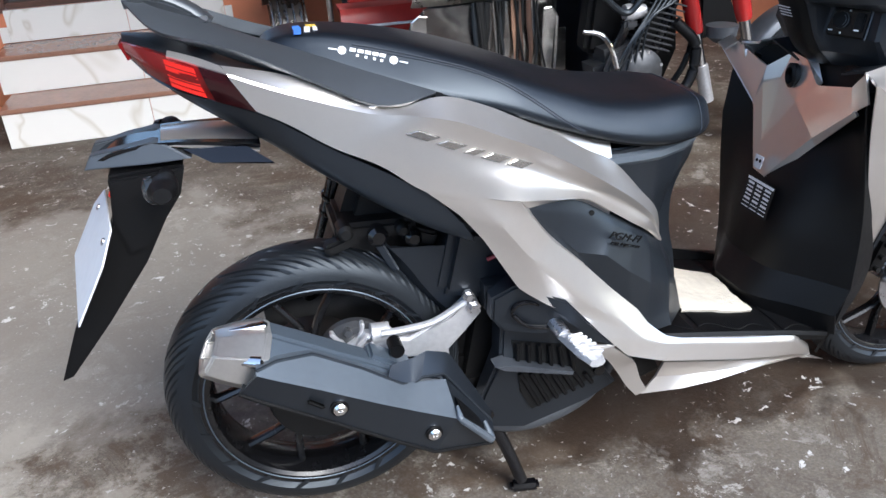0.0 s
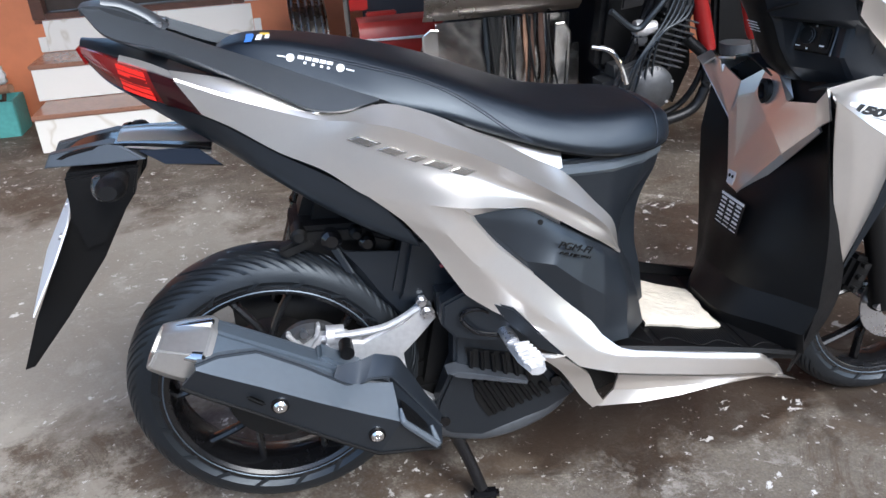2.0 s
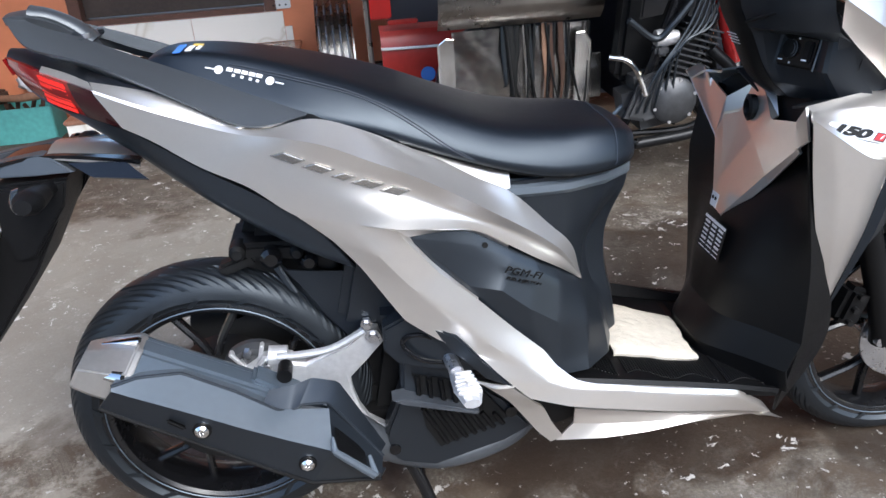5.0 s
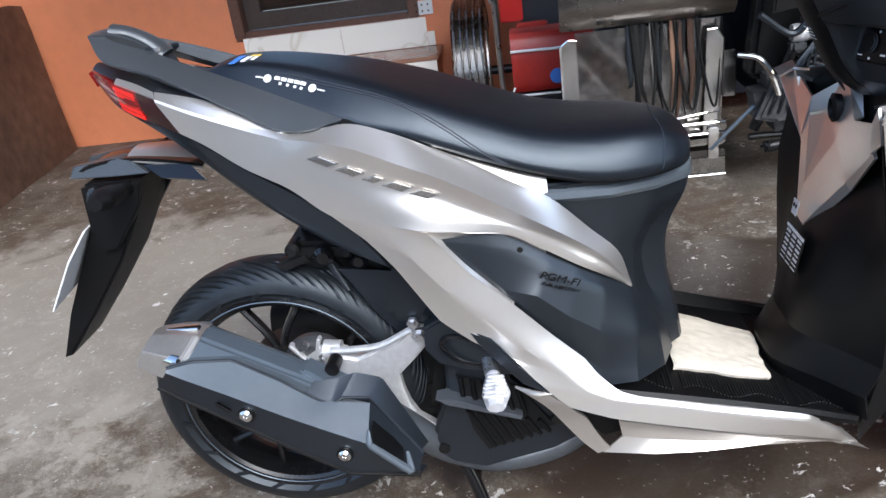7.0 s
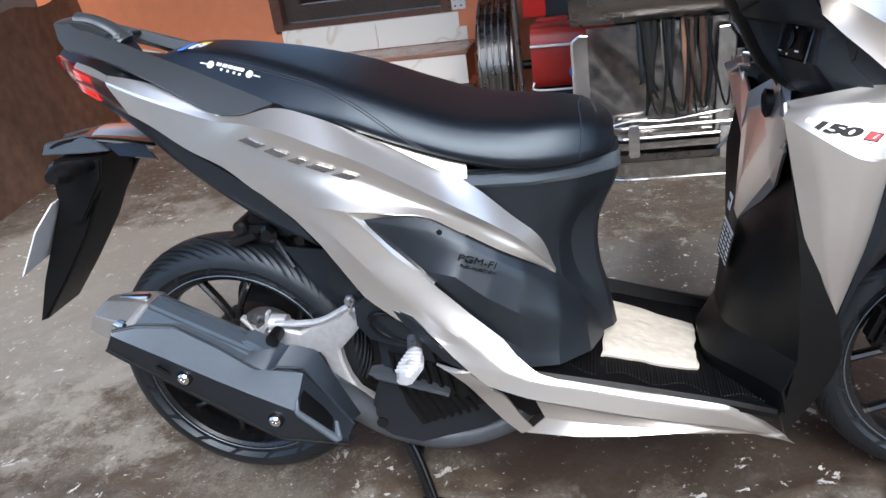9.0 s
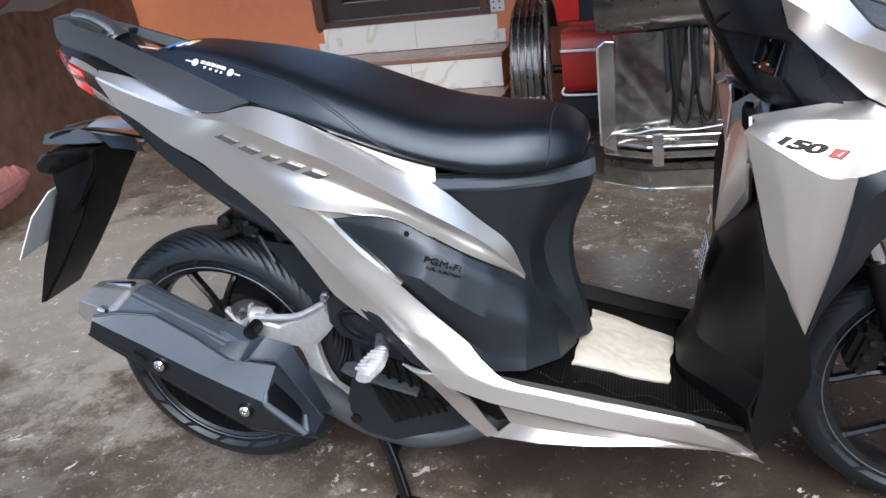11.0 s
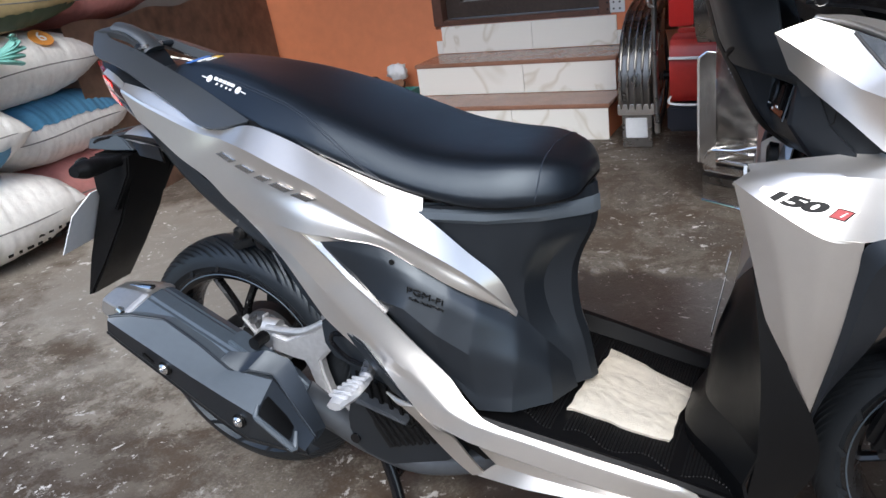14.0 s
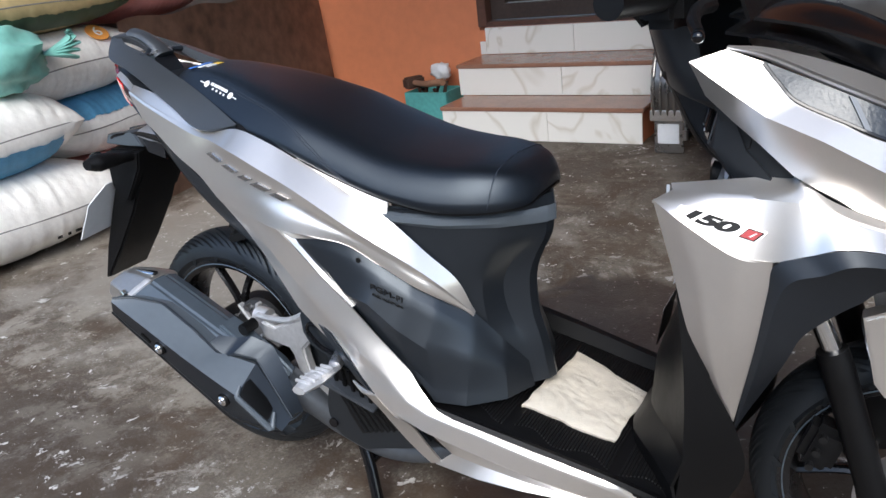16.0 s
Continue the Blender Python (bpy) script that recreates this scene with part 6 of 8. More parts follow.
def make_handlebar():
    hb = holder("handlebar", (1.06, 0, 0.80), "", "")
    hb.parent = scooter
    hb.location = Vector((1.06, 0, 0.80)) - BASE["scooter"]
    # rider side console: faceted black shroud from the shield up to the bars
    half = [(0.930, [(0.970, 0), (0.974, 0.035), (0.982, 0.060), (0.996, 0.100), (1.020, 0.135), (1.062, 0.150)]),
            (0.870, [(0.984, 0), (0.989, 0.035), (0.998, 0.060), (1.012, 0.092), (1.036, 0.126), (1.072, 0.152)]),
            (0.842, [(0.996, 0), (1.002, 0.035), (1.012, 0.060), (1.028, 0.090), (1.052, 0.124), (1.086, 0.150)]),
            (0.826, [(1.004, 0), (1.012, 0.035), (1.066, 0.044), (1.086, 0.102), (1.090, 0.132), (1.108, 0.146)]),
            (0.778, [(1.026, 0), (1.034, 0.032), (1.054, 0.042), (1.078, 0.108), (1.084, 0.132), (1.123, 0.141)]),
            (0.748, [(1.045, 0), (1.054, 0.030), (1.068, 0.052), (1.088, 0.098), (1.104, 0.132), (1.150, 0.143)]),
            (0.720, [(1.078, 0), (1.086, 0.028), (1.100, 0.056), (1.112, 0.096), (1.124, 0.130), (1.165, 0.141)])]
    rows = [[(x, -y, z) for x, y in reversed(h)] + [(x, y, z) for x, y in h[1:]] for z, h in half]
    con = part("console", loft(rows, 41, 36, smooth=False, thick=0.005), POCKET, hb, "dark blue grey rider side console", 16)
    part("column", loft([[(h[1][0] - 0.001, -h[1][1] - 0.002, z), (h[0][0] - 0.005, -0.016, z), (h[0][0] - 0.005, 0.016, z), (h[1][0] - 0.001, h[1][1] + 0.002, z)] for z, h in half], 12, 36, thick=0.004), BLACK, con, "matt black centre column")
    part("panel_gap", tube([(0.996, -0.036, 0.846), (1.001, -0.068, 0.856), (1.015, -0.098, 0.868), (1.035, -0.126, 0.877), (1.058, -0.146, 0.884)], 0.0036, 6, n=20), DECAL_BLACK, con, "dark gap below the upper cover")
    part("pocket_seam", tube([(1.086, -0.1355, 0.779), (1.118, -0.1425, 0.777), (1.126, -0.1440, 0.781), (1.130, -0.1455, 0.806)], 0.0009, 6, n=16, straight=True), DECAL_BLACK, con, "thin seam of the pocket door")
    q = plane_pose((1.068, -0.076, 0.800), (0.32, -0.94, 0.0), (0.26, 0.09, 0.95))
    sw = box((0, 0, 0.003), (0.072, 0.050, 0.006), 0.004)
    bmesh.ops.transform(sw, matrix=q, verts=sw.verts)
    swp = part("switch_plate", sw, GLOSS, con, "gloss black switch plate")
    kn = lathe([(0, 0.004), (0.015, 0.004), (0.014, 0.009), (0, 0.010)], (-0.013, 0.002, 0), "Z", 20)
    bmesh.ops.transform(kn, matrix=q, verts=kn.verts)
    part("key_knob", kn, BLACK, con)
    for dx, dy, w, h in ((-0.027, -0.016, 0.008, 0.0015), (0.021, -0.012, 0.009, 0.0025), (-0.001, 0.019, 0.003, 0.003), (-0.008, -0.019, 0.003, 0.003)):
        b = box((dx, dy, 0.0066 if dx < 0.01 else 0.0112), (w, h, 0.0008), 0)
        bmesh.ops.transform(b, matrix=q, verts=b.verts)
        part("print_bar", b, DECAL_WHITE, con)
    for r0 in (0.0105, 0.0150):
        arc = [q @ Vector((-0.013 + r0 * math.cos(a), 0.002 + r0 * math.sin(a), 0.0098)) for a in (-0.9, -0.5, -0.1, 0.3, 0.7, 1.0)]
        part("knob_edge", tube(arc, 0.0007, 6, n=16), PIPE, con, "light edge of the knob")
    b = box((0.021, 0.001, 0.008), (0.015, 0.032, 0.006), 0.002)
    bmesh.ops.transform(b, matrix=q, verts=b.verts)
    part("rocker", b, BLACK, con)
    part("plate_lip", tube([q @ Vector((0.0365, -0.026, 0.004)), q @ Vector((0.0365, 0.024, 0.004))], 0.0013, 8, n=3), PIPE, con, "light lip beside the switches")
    q2 = plane_pose((1.0005, 0.004, 0.816), (0.03, -1, 0), (-0.48, 0, 0.88))
    for r in range(4):
        b = box((0, 0.009 - r * 0.006, 0.0032), (0.030, 0.0016, 0.0008), 0)
        bmesh.ops.transform(b, matrix=q2, verts=b.verts)
        part("print_bar", b, DECAL_WHITE, con)
    # bar cover, grips, lever with ball end
    part("bar_cover", loft([[(1.000, y, 0.930 + 0.01 * abs(y)) for y in (-0.16, -0.08, 0, 0.08, 0.16)], [(0.985, y, 0.965) for y in (-0.17, -0.08, 0, 0.08, 0.17)], [(1.030, y, 1.000) for y in (-0.16, -0.08, 0, 0.08, 0.16)], [(1.100, y, 0.975) for y in (-0.14, -0.07, 0, 0.07, 0.14)], [(1.120, y, 0.930) for y in (-0.13, -0.07, 0, 0.07, 0.13)]], 24, 20, thick=0.004), BLACK, hb, "black handlebar cover")
    part("instrument_glass", loft([[(1.020, y, 1.004) for y in (-0.09, 0, 0.09)], [(1.090, y, 0.988) for y in (-0.08, 0, 0.08)]], 10, 5, thick=0.004), GLOSS, hb, "dark instrument glass")
    for s in (-1, 1):
        part("grip", tube([(1.050, s * 0.150, 0.965), (1.040, s * 0.210, 0.972), (1.020, s * 0.330, 0.980)], [0.016, 0.017, 0.0175], 16), BLACK, hb, "black rubber grip")
        part("switch_block", box((1.040, s * 0.185, 0.962), (0.055, 0.062, 0.055), 0.012, rot(0, 0, s * 10)), BLACK, hb)
        lev = part("brake_lever", tube([(1.085, s * 0.175, 0.955), (1.085, s * 0.230, 0.958), (1.096, s * 0.296, 0.955), (1.110, s * 0.332, 0.947)], [0.009, 0.008, 0.007, 0.006], 10), BLACK, hb, "black brake lever")
        part("lever_ball", lathe([(0, -0.0065), (0.0035, -0.0055), (0.0058, -0.003), (0.0065, 0), (0.0058, 0.003), (0.0035, 0.0055), (0, 0.0065)], (1.111, s * 0.338, 0.945), seg=20), GLOSS, lev, "glossy ball end")
    # master cylinder by the right grip
    part("master_cylinder", box((1.075, -0.165, 0.985), (0.06, 0.05, 0.045), 0.010), GLOSS, hb, "black brake fluid box")
    # small tinted screen over the nose
    part("screen", loft([[(1.090, y, 0.935) for y in (-0.10, 0, 0.10)], [(1.190, y, 0.930 - 2 * y * y) for y in (-0.09, 0, 0.09)], [(1.300, y, 0.880 - 3 * y * y) for y in (-0.06, 0, 0.06)]], 16, 12, thick=0.004), GLOSS, hb, "gloss black nose screen")


def make_rear_mechanics():
    # muffler: tapered can, faceted end cap, guard with bolts
    mf = holder("muffler", (0.1, -0.2, 0.30), "", "")
    mf.parent = scooter
    mf.location = Vector((0.1, -0.2, 0.30)) - BASE["scooter"]
    ax0, ax1 = Vector((0.030, -0.205, 0.452)), Vector((0.290, -0.180, 0.282))
    d = (ax1 - ax0).normalized()
    side = Vector((0, -1, 0))
    upv = side.cross(d).normalized() * -1
    if upv.z < 0:
        upv = -upv

    def ring(t, r, lift=0.0, out=0.0, sides=((1.22, 0.36), (0.45, 0.68), (-0.28, 0.64), (-0.85, 0.35), (-0.95, -0.35), (-0.5, -0.95), (0.5, -1.0), (1.15, -0.45))):
        c = ax0 + d * t + upv * lift + side * out
        return [c + side * (a * r) + upv * (b * r) for a, b in sides]

    L = (ax1 - ax0).length
    bm = bmesh.new()
    vs = grid(bm, [ring(t, r) for t, r in ((-0.032, 0.053), (-0.026, 0.055), (L * 0.5, 0.058), (L * 0.85, 0.053), (L, 0.040))], wrap=True)
    bm.faces.new(vs[0])
    bm.faces.new(vs[-1][::-1])
    bmesh.ops.recalc_face_normals(bm, faces=bm.faces)
    bmesh.ops.bevel(bm, geom=[e for e in bm.edges if e.calc_face_angle(0) > 0.3], offset=0.006, segments=2, affect="EDGES")
    part("can", bm, MUFFLER, mf, "dark grey exhaust can", 18)
    bm = bmesh.new()
    vs = grid(bm, [ring(t, r, u, o) for t, r, u, o in ((-0.024, 0.0575, 0, 0), (-0.034, 0.0580, 0, 0), (-0.066, 0.050, -0.009, 0.003), (-0.094, 0.039, -0.018, 0.006), (-0.097, 0.034, -0.018, 0.006), (-0.094, 0.029, -0.018, 0.006), (-0.055, 0.027, -0.010, 0.003))], wrap=True)
    bm.faces.new(vs[0])
    bm.faces.new(vs[-1][::-1])
    bmesh.ops.recalc_face_normals(bm, faces=bm.faces)
    bmesh.ops.bevel(bm, geom=[e for e in bm.edges if e.calc_face_angle(0) > 0.3], offset=0.0018, segments=2, affect="EDGES")
    cap = part("end_cap", bm, CAP, mf, "satin silver faceted end cap", 18)
    # long scoops pressed into the cap: a bright trough with a dark mouth
    for p0, p1, w in (((1.04, 0.05), (1.24, 0.30), 0.0085), ((0.10, 0.50), (0.08, 0.70), 0.0075)):
        c0 = ax0 + d * -0.080 + side * (p0[0] * 0.047) + upv * (p0[1] * 0.047 - 0.008)
        c1 = ax0 + d * -0.036 + side * (p1[0] * 0.0585) + upv * (p1[1] * 0.0585)
        part("scoop", tube([c0, c0.lerp(c1, 0.5), c1], [0.002, w * 0.8, w], 12, n=10, flat=0.45, up=tuple((upv + side * (1.5 if p0[0] > 0.5 else 0)).normalized())), CHROME, cap, "bright scoop in the cap")
        part("scoop_mouth", tube([c1 - d * 0.001, c1 + d * 0.003], [w * 0.8, w * 0.7], 12, n=3, flat=0.5), DECAL_BLACK, cap)
    top = [(0.002, -0.304, 0.490), (0.030, -0.282, 0.485), (0.082, -0.256, 0.468), (0.150, -0.256, 0.426), (0.205, -0.258, 0.386), (0.238, -0.250, 0.376), (0.279, -0.238, 0.362)]
    rim = top[:5] + [(0.222, -0.254, 0.376), (0.240, -0.246, 0.381), (0.279, -0.232, 0.369), (0.352, -0.244, 0.264)]
    rdg = [(0.002, -0.309, 0.485), (0.023, -0.309, 0.473), (0.085, -0.309, 0.440), (0.163, -0.307, 0.395), (0.222, -0.304, 0.362), (0.281, -0.300, 0.330)]
    rdg2 = rdg + [(0.347, -0.272, 0.252)]
    low = [(-0.026, -0.294, 0.451), (0.003, -0.294, 0.430), (0.066, -0.294, 0.389), (0.145, -0.293, 0.335), (0.193, -0.292, 0.302), (0.243, -0.290, 0.269), (0.345, -0.262, 0.236)]
    low2 = [(x + 0.008, -0.240, z - 0.004) for x, y, z in low]
    under = [(x, -0.225, z - 0.010) for x, y, z in top]
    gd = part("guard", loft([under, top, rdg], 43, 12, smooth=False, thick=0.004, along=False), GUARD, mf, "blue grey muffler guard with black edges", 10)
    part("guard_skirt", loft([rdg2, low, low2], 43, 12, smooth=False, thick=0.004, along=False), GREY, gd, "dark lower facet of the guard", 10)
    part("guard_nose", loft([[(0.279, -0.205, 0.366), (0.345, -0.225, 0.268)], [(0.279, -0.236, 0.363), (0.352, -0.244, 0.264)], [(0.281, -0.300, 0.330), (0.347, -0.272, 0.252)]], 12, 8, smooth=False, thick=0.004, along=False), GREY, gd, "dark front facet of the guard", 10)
    part("guard_rim", tube(rim, 0.0026, 8, n=70, straight=True), GREY, gd, "dark raised rim of the guard")
    part("guard_rim", tube(low, 0.0035, 8, n=60, straight=True), BLACK, gd)
    for x, y, z in ((0.106, -0.3095, 0.400), (0.242, -0.3035, 0.312)):
        part("washer", lathe([(0, 0.003), (0.0135, 0.003), (0.0135, -0.002), (0, -0.002)], (x, y + 0.006, z), seg=20), BLACK, gd)
        part("bolt", lathe([(0, 0.0), (0.010, 0.0), (0.010, -0.003), (0.0065, -0.006), (0.0035, -0.006), (0.0025, -0.003), (0, -0.003)], (x, y + 0.003, z), seg=18), CHROME, gd, "bright chrome bolt")
    part("guard_slot", box((0.074, -0.3065, 0.417), (0.030, 0.006, 0.008), 0.003, rot(0, 38, 0)), DECAL_BLACK, gd)
    part("guard_opening", slab([(0.286, 0.346), (0.288, 0.331), (0.327, 0.278), (0.325, 0.290)], [-0.277, -0.299, -0.286, -0.268], [-0.262, -0.284, -0.270, -0.254], 0.001), BLACK, gd, "dark triangular opening")
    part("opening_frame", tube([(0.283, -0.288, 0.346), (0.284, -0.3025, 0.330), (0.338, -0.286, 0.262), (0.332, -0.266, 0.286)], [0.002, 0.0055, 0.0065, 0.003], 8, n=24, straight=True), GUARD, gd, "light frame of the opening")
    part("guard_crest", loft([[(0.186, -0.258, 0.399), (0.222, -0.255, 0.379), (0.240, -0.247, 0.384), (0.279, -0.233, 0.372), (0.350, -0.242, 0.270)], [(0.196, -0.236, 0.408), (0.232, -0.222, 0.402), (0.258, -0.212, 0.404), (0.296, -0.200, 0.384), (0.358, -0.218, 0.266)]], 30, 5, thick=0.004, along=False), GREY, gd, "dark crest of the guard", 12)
    part("clamp", box((0.200, -0.188, 0.386), (0.080, 0.046, 0.016), 0.005, rot(0, 33, 0)), MUFFLER, mf, "grey mounting tab")
    part("clamp_web", box((0.255, -0.192, 0.346), (0.060, 0.030, 0.014), 0.005, rot(0, 36, 0)), MUFFLER, mf)
    part("clamp_bolt", lathe([(0, 0.02), (0.012, 0.02), (0.012, -0.012), (0, -0.012)], (0.215, -0.182, 0.400), seg=14), BLACK, mf)
    part("head_pipe", tube([(0.28, -0.175, 0.290), (0.33, -0.150, 0.235), (0.38, -0.120, 0.170), (0.47, -0.105, 0.135), (0.58, -0.085, 0.150), (0.66, -0.05, 0.200)], [0.034, 0.026, 0.024, 0.024, 0.024, 0.024], 18, n=40), PIPE, mf, "grey exhaust pipe")

    # swing arm bracket in bare aluminium
    br = slab([(0.206, 0.396), (0.244, 0.386), (0.314, 0.412), (0.345, 0.436), (0.366, 0.434), (0.372, 0.408), (0.340, 0.374), (0.312, 0.347), (0.314, 0.320), (0.321, 0.289), (0.334, 0.262), (0.362, 0.240), (0.362, 0.200), (0.318, 0.200), (0.300, 0.250), (0.289, 0.290), (0.280, 0.330), (0.273, 0.342), (0.246, 0.346), (0.205, 0.356)], -0.142, -0.118, 0.005)
    brk = part("swing_bracket", br, ALLOY, scooter, "bare cast aluminium exhaust bracket")
    part("bracket_pipe", tube([(0.185, -0.120, 0.395), (0.215, -0.120, 0.392)], 0.018, 14, n=3), ALLOY, brk)
    part("bracket_rib", tube([(0.200, -0.136, 0.402), (0.240, -0.138, 0.402), (0.290, -0.140, 0.408), (0.345, -0.140, 0.434)], 0.0065, 8), ALLOY, brk)
    for x, z, r in ((0.357, 0.424, 0.013), (0.349, 0.447, 0.010)):
        part("bracket_bolt", lathe([(0, -0.012), (r * 0.6, -0.012), (r * 0.65, -0.004), (r, -0.004), (r, 0.004), (0, 0.004)], (x, -0.142, z), seg=6), STEEL, brk, "zinc bolt", 20)
    # hub casting and brake plate by the wheel
    hc = part("hub_casting", lathe([(0, -0.084), (0.018, -0.086), (0.023, -0.076), (0.040, -0.070), (0.044, -0.078), (0.054, -0.076), (0.060, -0.064), (0.060, -0.052), (0, -0.052)], (0.158, -0.030, 0.350), seg=40), CAST, scooter, "dull cast aluminium hub casing", 25)
    for k in range(7):
        a = k * 0.898 + 0.4
        c = Vector((0.158 + 0.042 * math.cos(a), -0.104, 0.350 + 0.042 * math.sin(a)))
        part("hub_rib", box(c, (0.044, 0.016, 0.007), 0.002, rot(0, -math.degrees(a), 0)), ALLOY, hc)
        part("hub_bolt", lathe([(0, -0.086), (0.007, -0.086), (0.007, -0.070), (0, -0.070)], (0.158 + 0.050 * math.cos(a + 0.45), -0.030, 0.350 + 0.050 * math.sin(a + 0.45)), seg=6), STEEL, hc)
    part("caliper_body", slab([(0.150, 0.368), (0.176, 0.398), (0.222, 0.392), (0.238, 0.362), (0.205, 0.338), (0.168, 0.340)], -0.128, -0.098, 0.006), ALLOY, hc, "cast aluminium caliper body")
    for x, z, r in ((0.182, 0.384, 0.008), (0.216, 0.376, 0.009), (0.196, 0.352, 0.007)):
        part("caliper_bolt", lathe([(0, -0.010), (r * 0.6, -0.010), (r, -0.004), (r, 0.004), (0, 0.004)], (x, -0.129, z), seg=10), STEEL, hc)
    part("hub_arm", tube([(0.158, -0.095, 0.350), (0.190, -0.110, 0.372), (0.215, -0.120, 0.385)], [0.030, 0.024, 0.018], 12), ALLOY, hc)
    part("brake_lever_arm", box((0.118, -0.108, 0.318), (0.018, 0.010, 0.085), 0.004, rot(0, 30, 0)), STEEL, hc, "zinc brake arm")
    part("drum", lathe([(0, -0.066), (0.085, -0.066), (0.090, -0.056), (0.090, 0.05), (0, 0.05)], REAR, seg=40), ENGINE, scooter, "dark brake drum")
    part("drive_case", tube([(0.02, 0.115, 0.285), (0.16, 0.118, 0.290), (0.34, 0.115, 0.280)], [0.085, 0.092, 0.095], 24, flat=0.55, up=(0, 1, 0)), ENGINE, scooter, "dark drive case")
    # engine block, finned cylinder hints and hoses
    part("engine_block", box((0.450, 0.0, 0.300), (0.24, 0.20, 0.22), 0.03, rot(0, 12, 0)), ENGINE, scooter, "dark grimy engine block")
    part("crank_case", box((0.400, 0.0, 0.215), (0.22, 0.22, 0.14), 0.03), ENGINE, scooter)
    part("shock", tube([(0.185, 0.10, 0.590), (0.150, 0.105, 0.470), (0.085, 0.11, 0.310)], [0.020, 0.024, 0.020], 14), GLOSS, scooter, "black rear shock absorber")
    bm = bmesh.new()
    pts = [(0.185 - 0.05 * k / 80 + 0.024 * math.cos(k * 0.55), 0.103 + 0.024 * math.sin(k * 0.55), 0.575 - 0.20 * k / 80) for k in range(81)]
    part("shock_spring", tube(pts, 0.0055, 8, n=240), GLOSS, scooter, "black coil spring")
    fb = part("rear_bracket", box((0.215, -0.045, 0.572), (0.13, 0.12, 0.030), 0.008, rot(0, 4, 0)), ENGINE, scooter, "black rear frame bracket")
    for k, (x, y, z, r) in enumerate(((0.165, -0.110, 0.580, 0.013), (0.215, -0.112, 0.566, 0.017), (0.255, -0.112, 0.572, 0.011), (0.272, -0.110, 0.553, 0.014))):
        part("bracket_boss", lathe([(0, -0.010), (r * 0.6, -0.010), (r, -0.004), (r, 0.03), (0, 0.03)], (x, y, z), seg=14), GLOSS if k % 2 else ENGINE, fb)
    part("bracket_arm", box((0.160, -0.09, 0.556), (0.06, 0.03, 0.020), 0.005, rot(0, -18, 0)), ENGINE, fb)
    part("bracket_arm", box((0.285, -0.085, 0.548), (0.06, 0.03, 0.024), 0.005, rot(0, 24, 0)), ENGINE, fb)
    # hugger in front of the wheel
    part("hugger", loft([[(0.200, -0.070, 0.562), (0.225, -0.074, 0.518), (0.262, -0.076, 0.455), (0.312, -0.078, 0.392)], [(0.232, -0.108, 0.540), (0.258, -0.112, 0.505), (0.290, -0.112, 0.450), (0.330, -0.108, 0.395)], [(0.330, -0.115, 0.530), (0.350, -0.118, 0.498), (0.365, -0.116, 0.455), (0.372, -0.110, 0.405)]], 22, 10, smooth=False, thick=0.004), GREY, scooter, "dark rear hugger", 12)
    part("hugger_back", loft([[(0.200, y, 0.565) for y in (-0.07, 0, 0.07)], [(0.262, y, 0.490) for y in (-0.076, 0, 0.076)], [(0.300, y, 0.395) for y in (-0.078, 0, 0.078)]], 10, 10, thick=0.004), BLACK, scooter)
    part("hugger_rib", loft([[(0.205, -0.088, 0.560), (0.236, -0.092, 0.498)], [(0.218, -0.100, 0.562), (0.246, -0.104, 0.498)]], 6, 3, thick=0.004), PIPE, scooter, "grey hugger edge")
    part("inner_guard", box((0.300, -0.02, 0.520), (0.30, 0.10, 0.17), 0.02, rot(0, 22, 0)), ENGINE, scooter, "black inner guard")
    part("airbox", box((0.395, -0.085, 0.490), (0.16, 0.10, 0.13), 0.015, rot(0, 14, 0)), GREY, scooter, "dark grey airbox")
    part("red_wire", tube([(0.385, -0.140, 0.505), (0.405, -0.143, 0.512), (0.425, -0.142, 0.508)], 0.0035, 6), DECAL_RED, scooter, "short red wire")
    for k in range(3):
        part("hose", tube([(0.36 + 0.02 * k, -0.12, 0.47 - 0.02 * k), (0.40, -0.135 - 0.004 * k, 0.43 - 0.02 * k), (0.44, -0.12, 0.40 - 0.03 * k), (0.43, -0.10, 0.33)], 0.007, 8), BLACK, scooter)


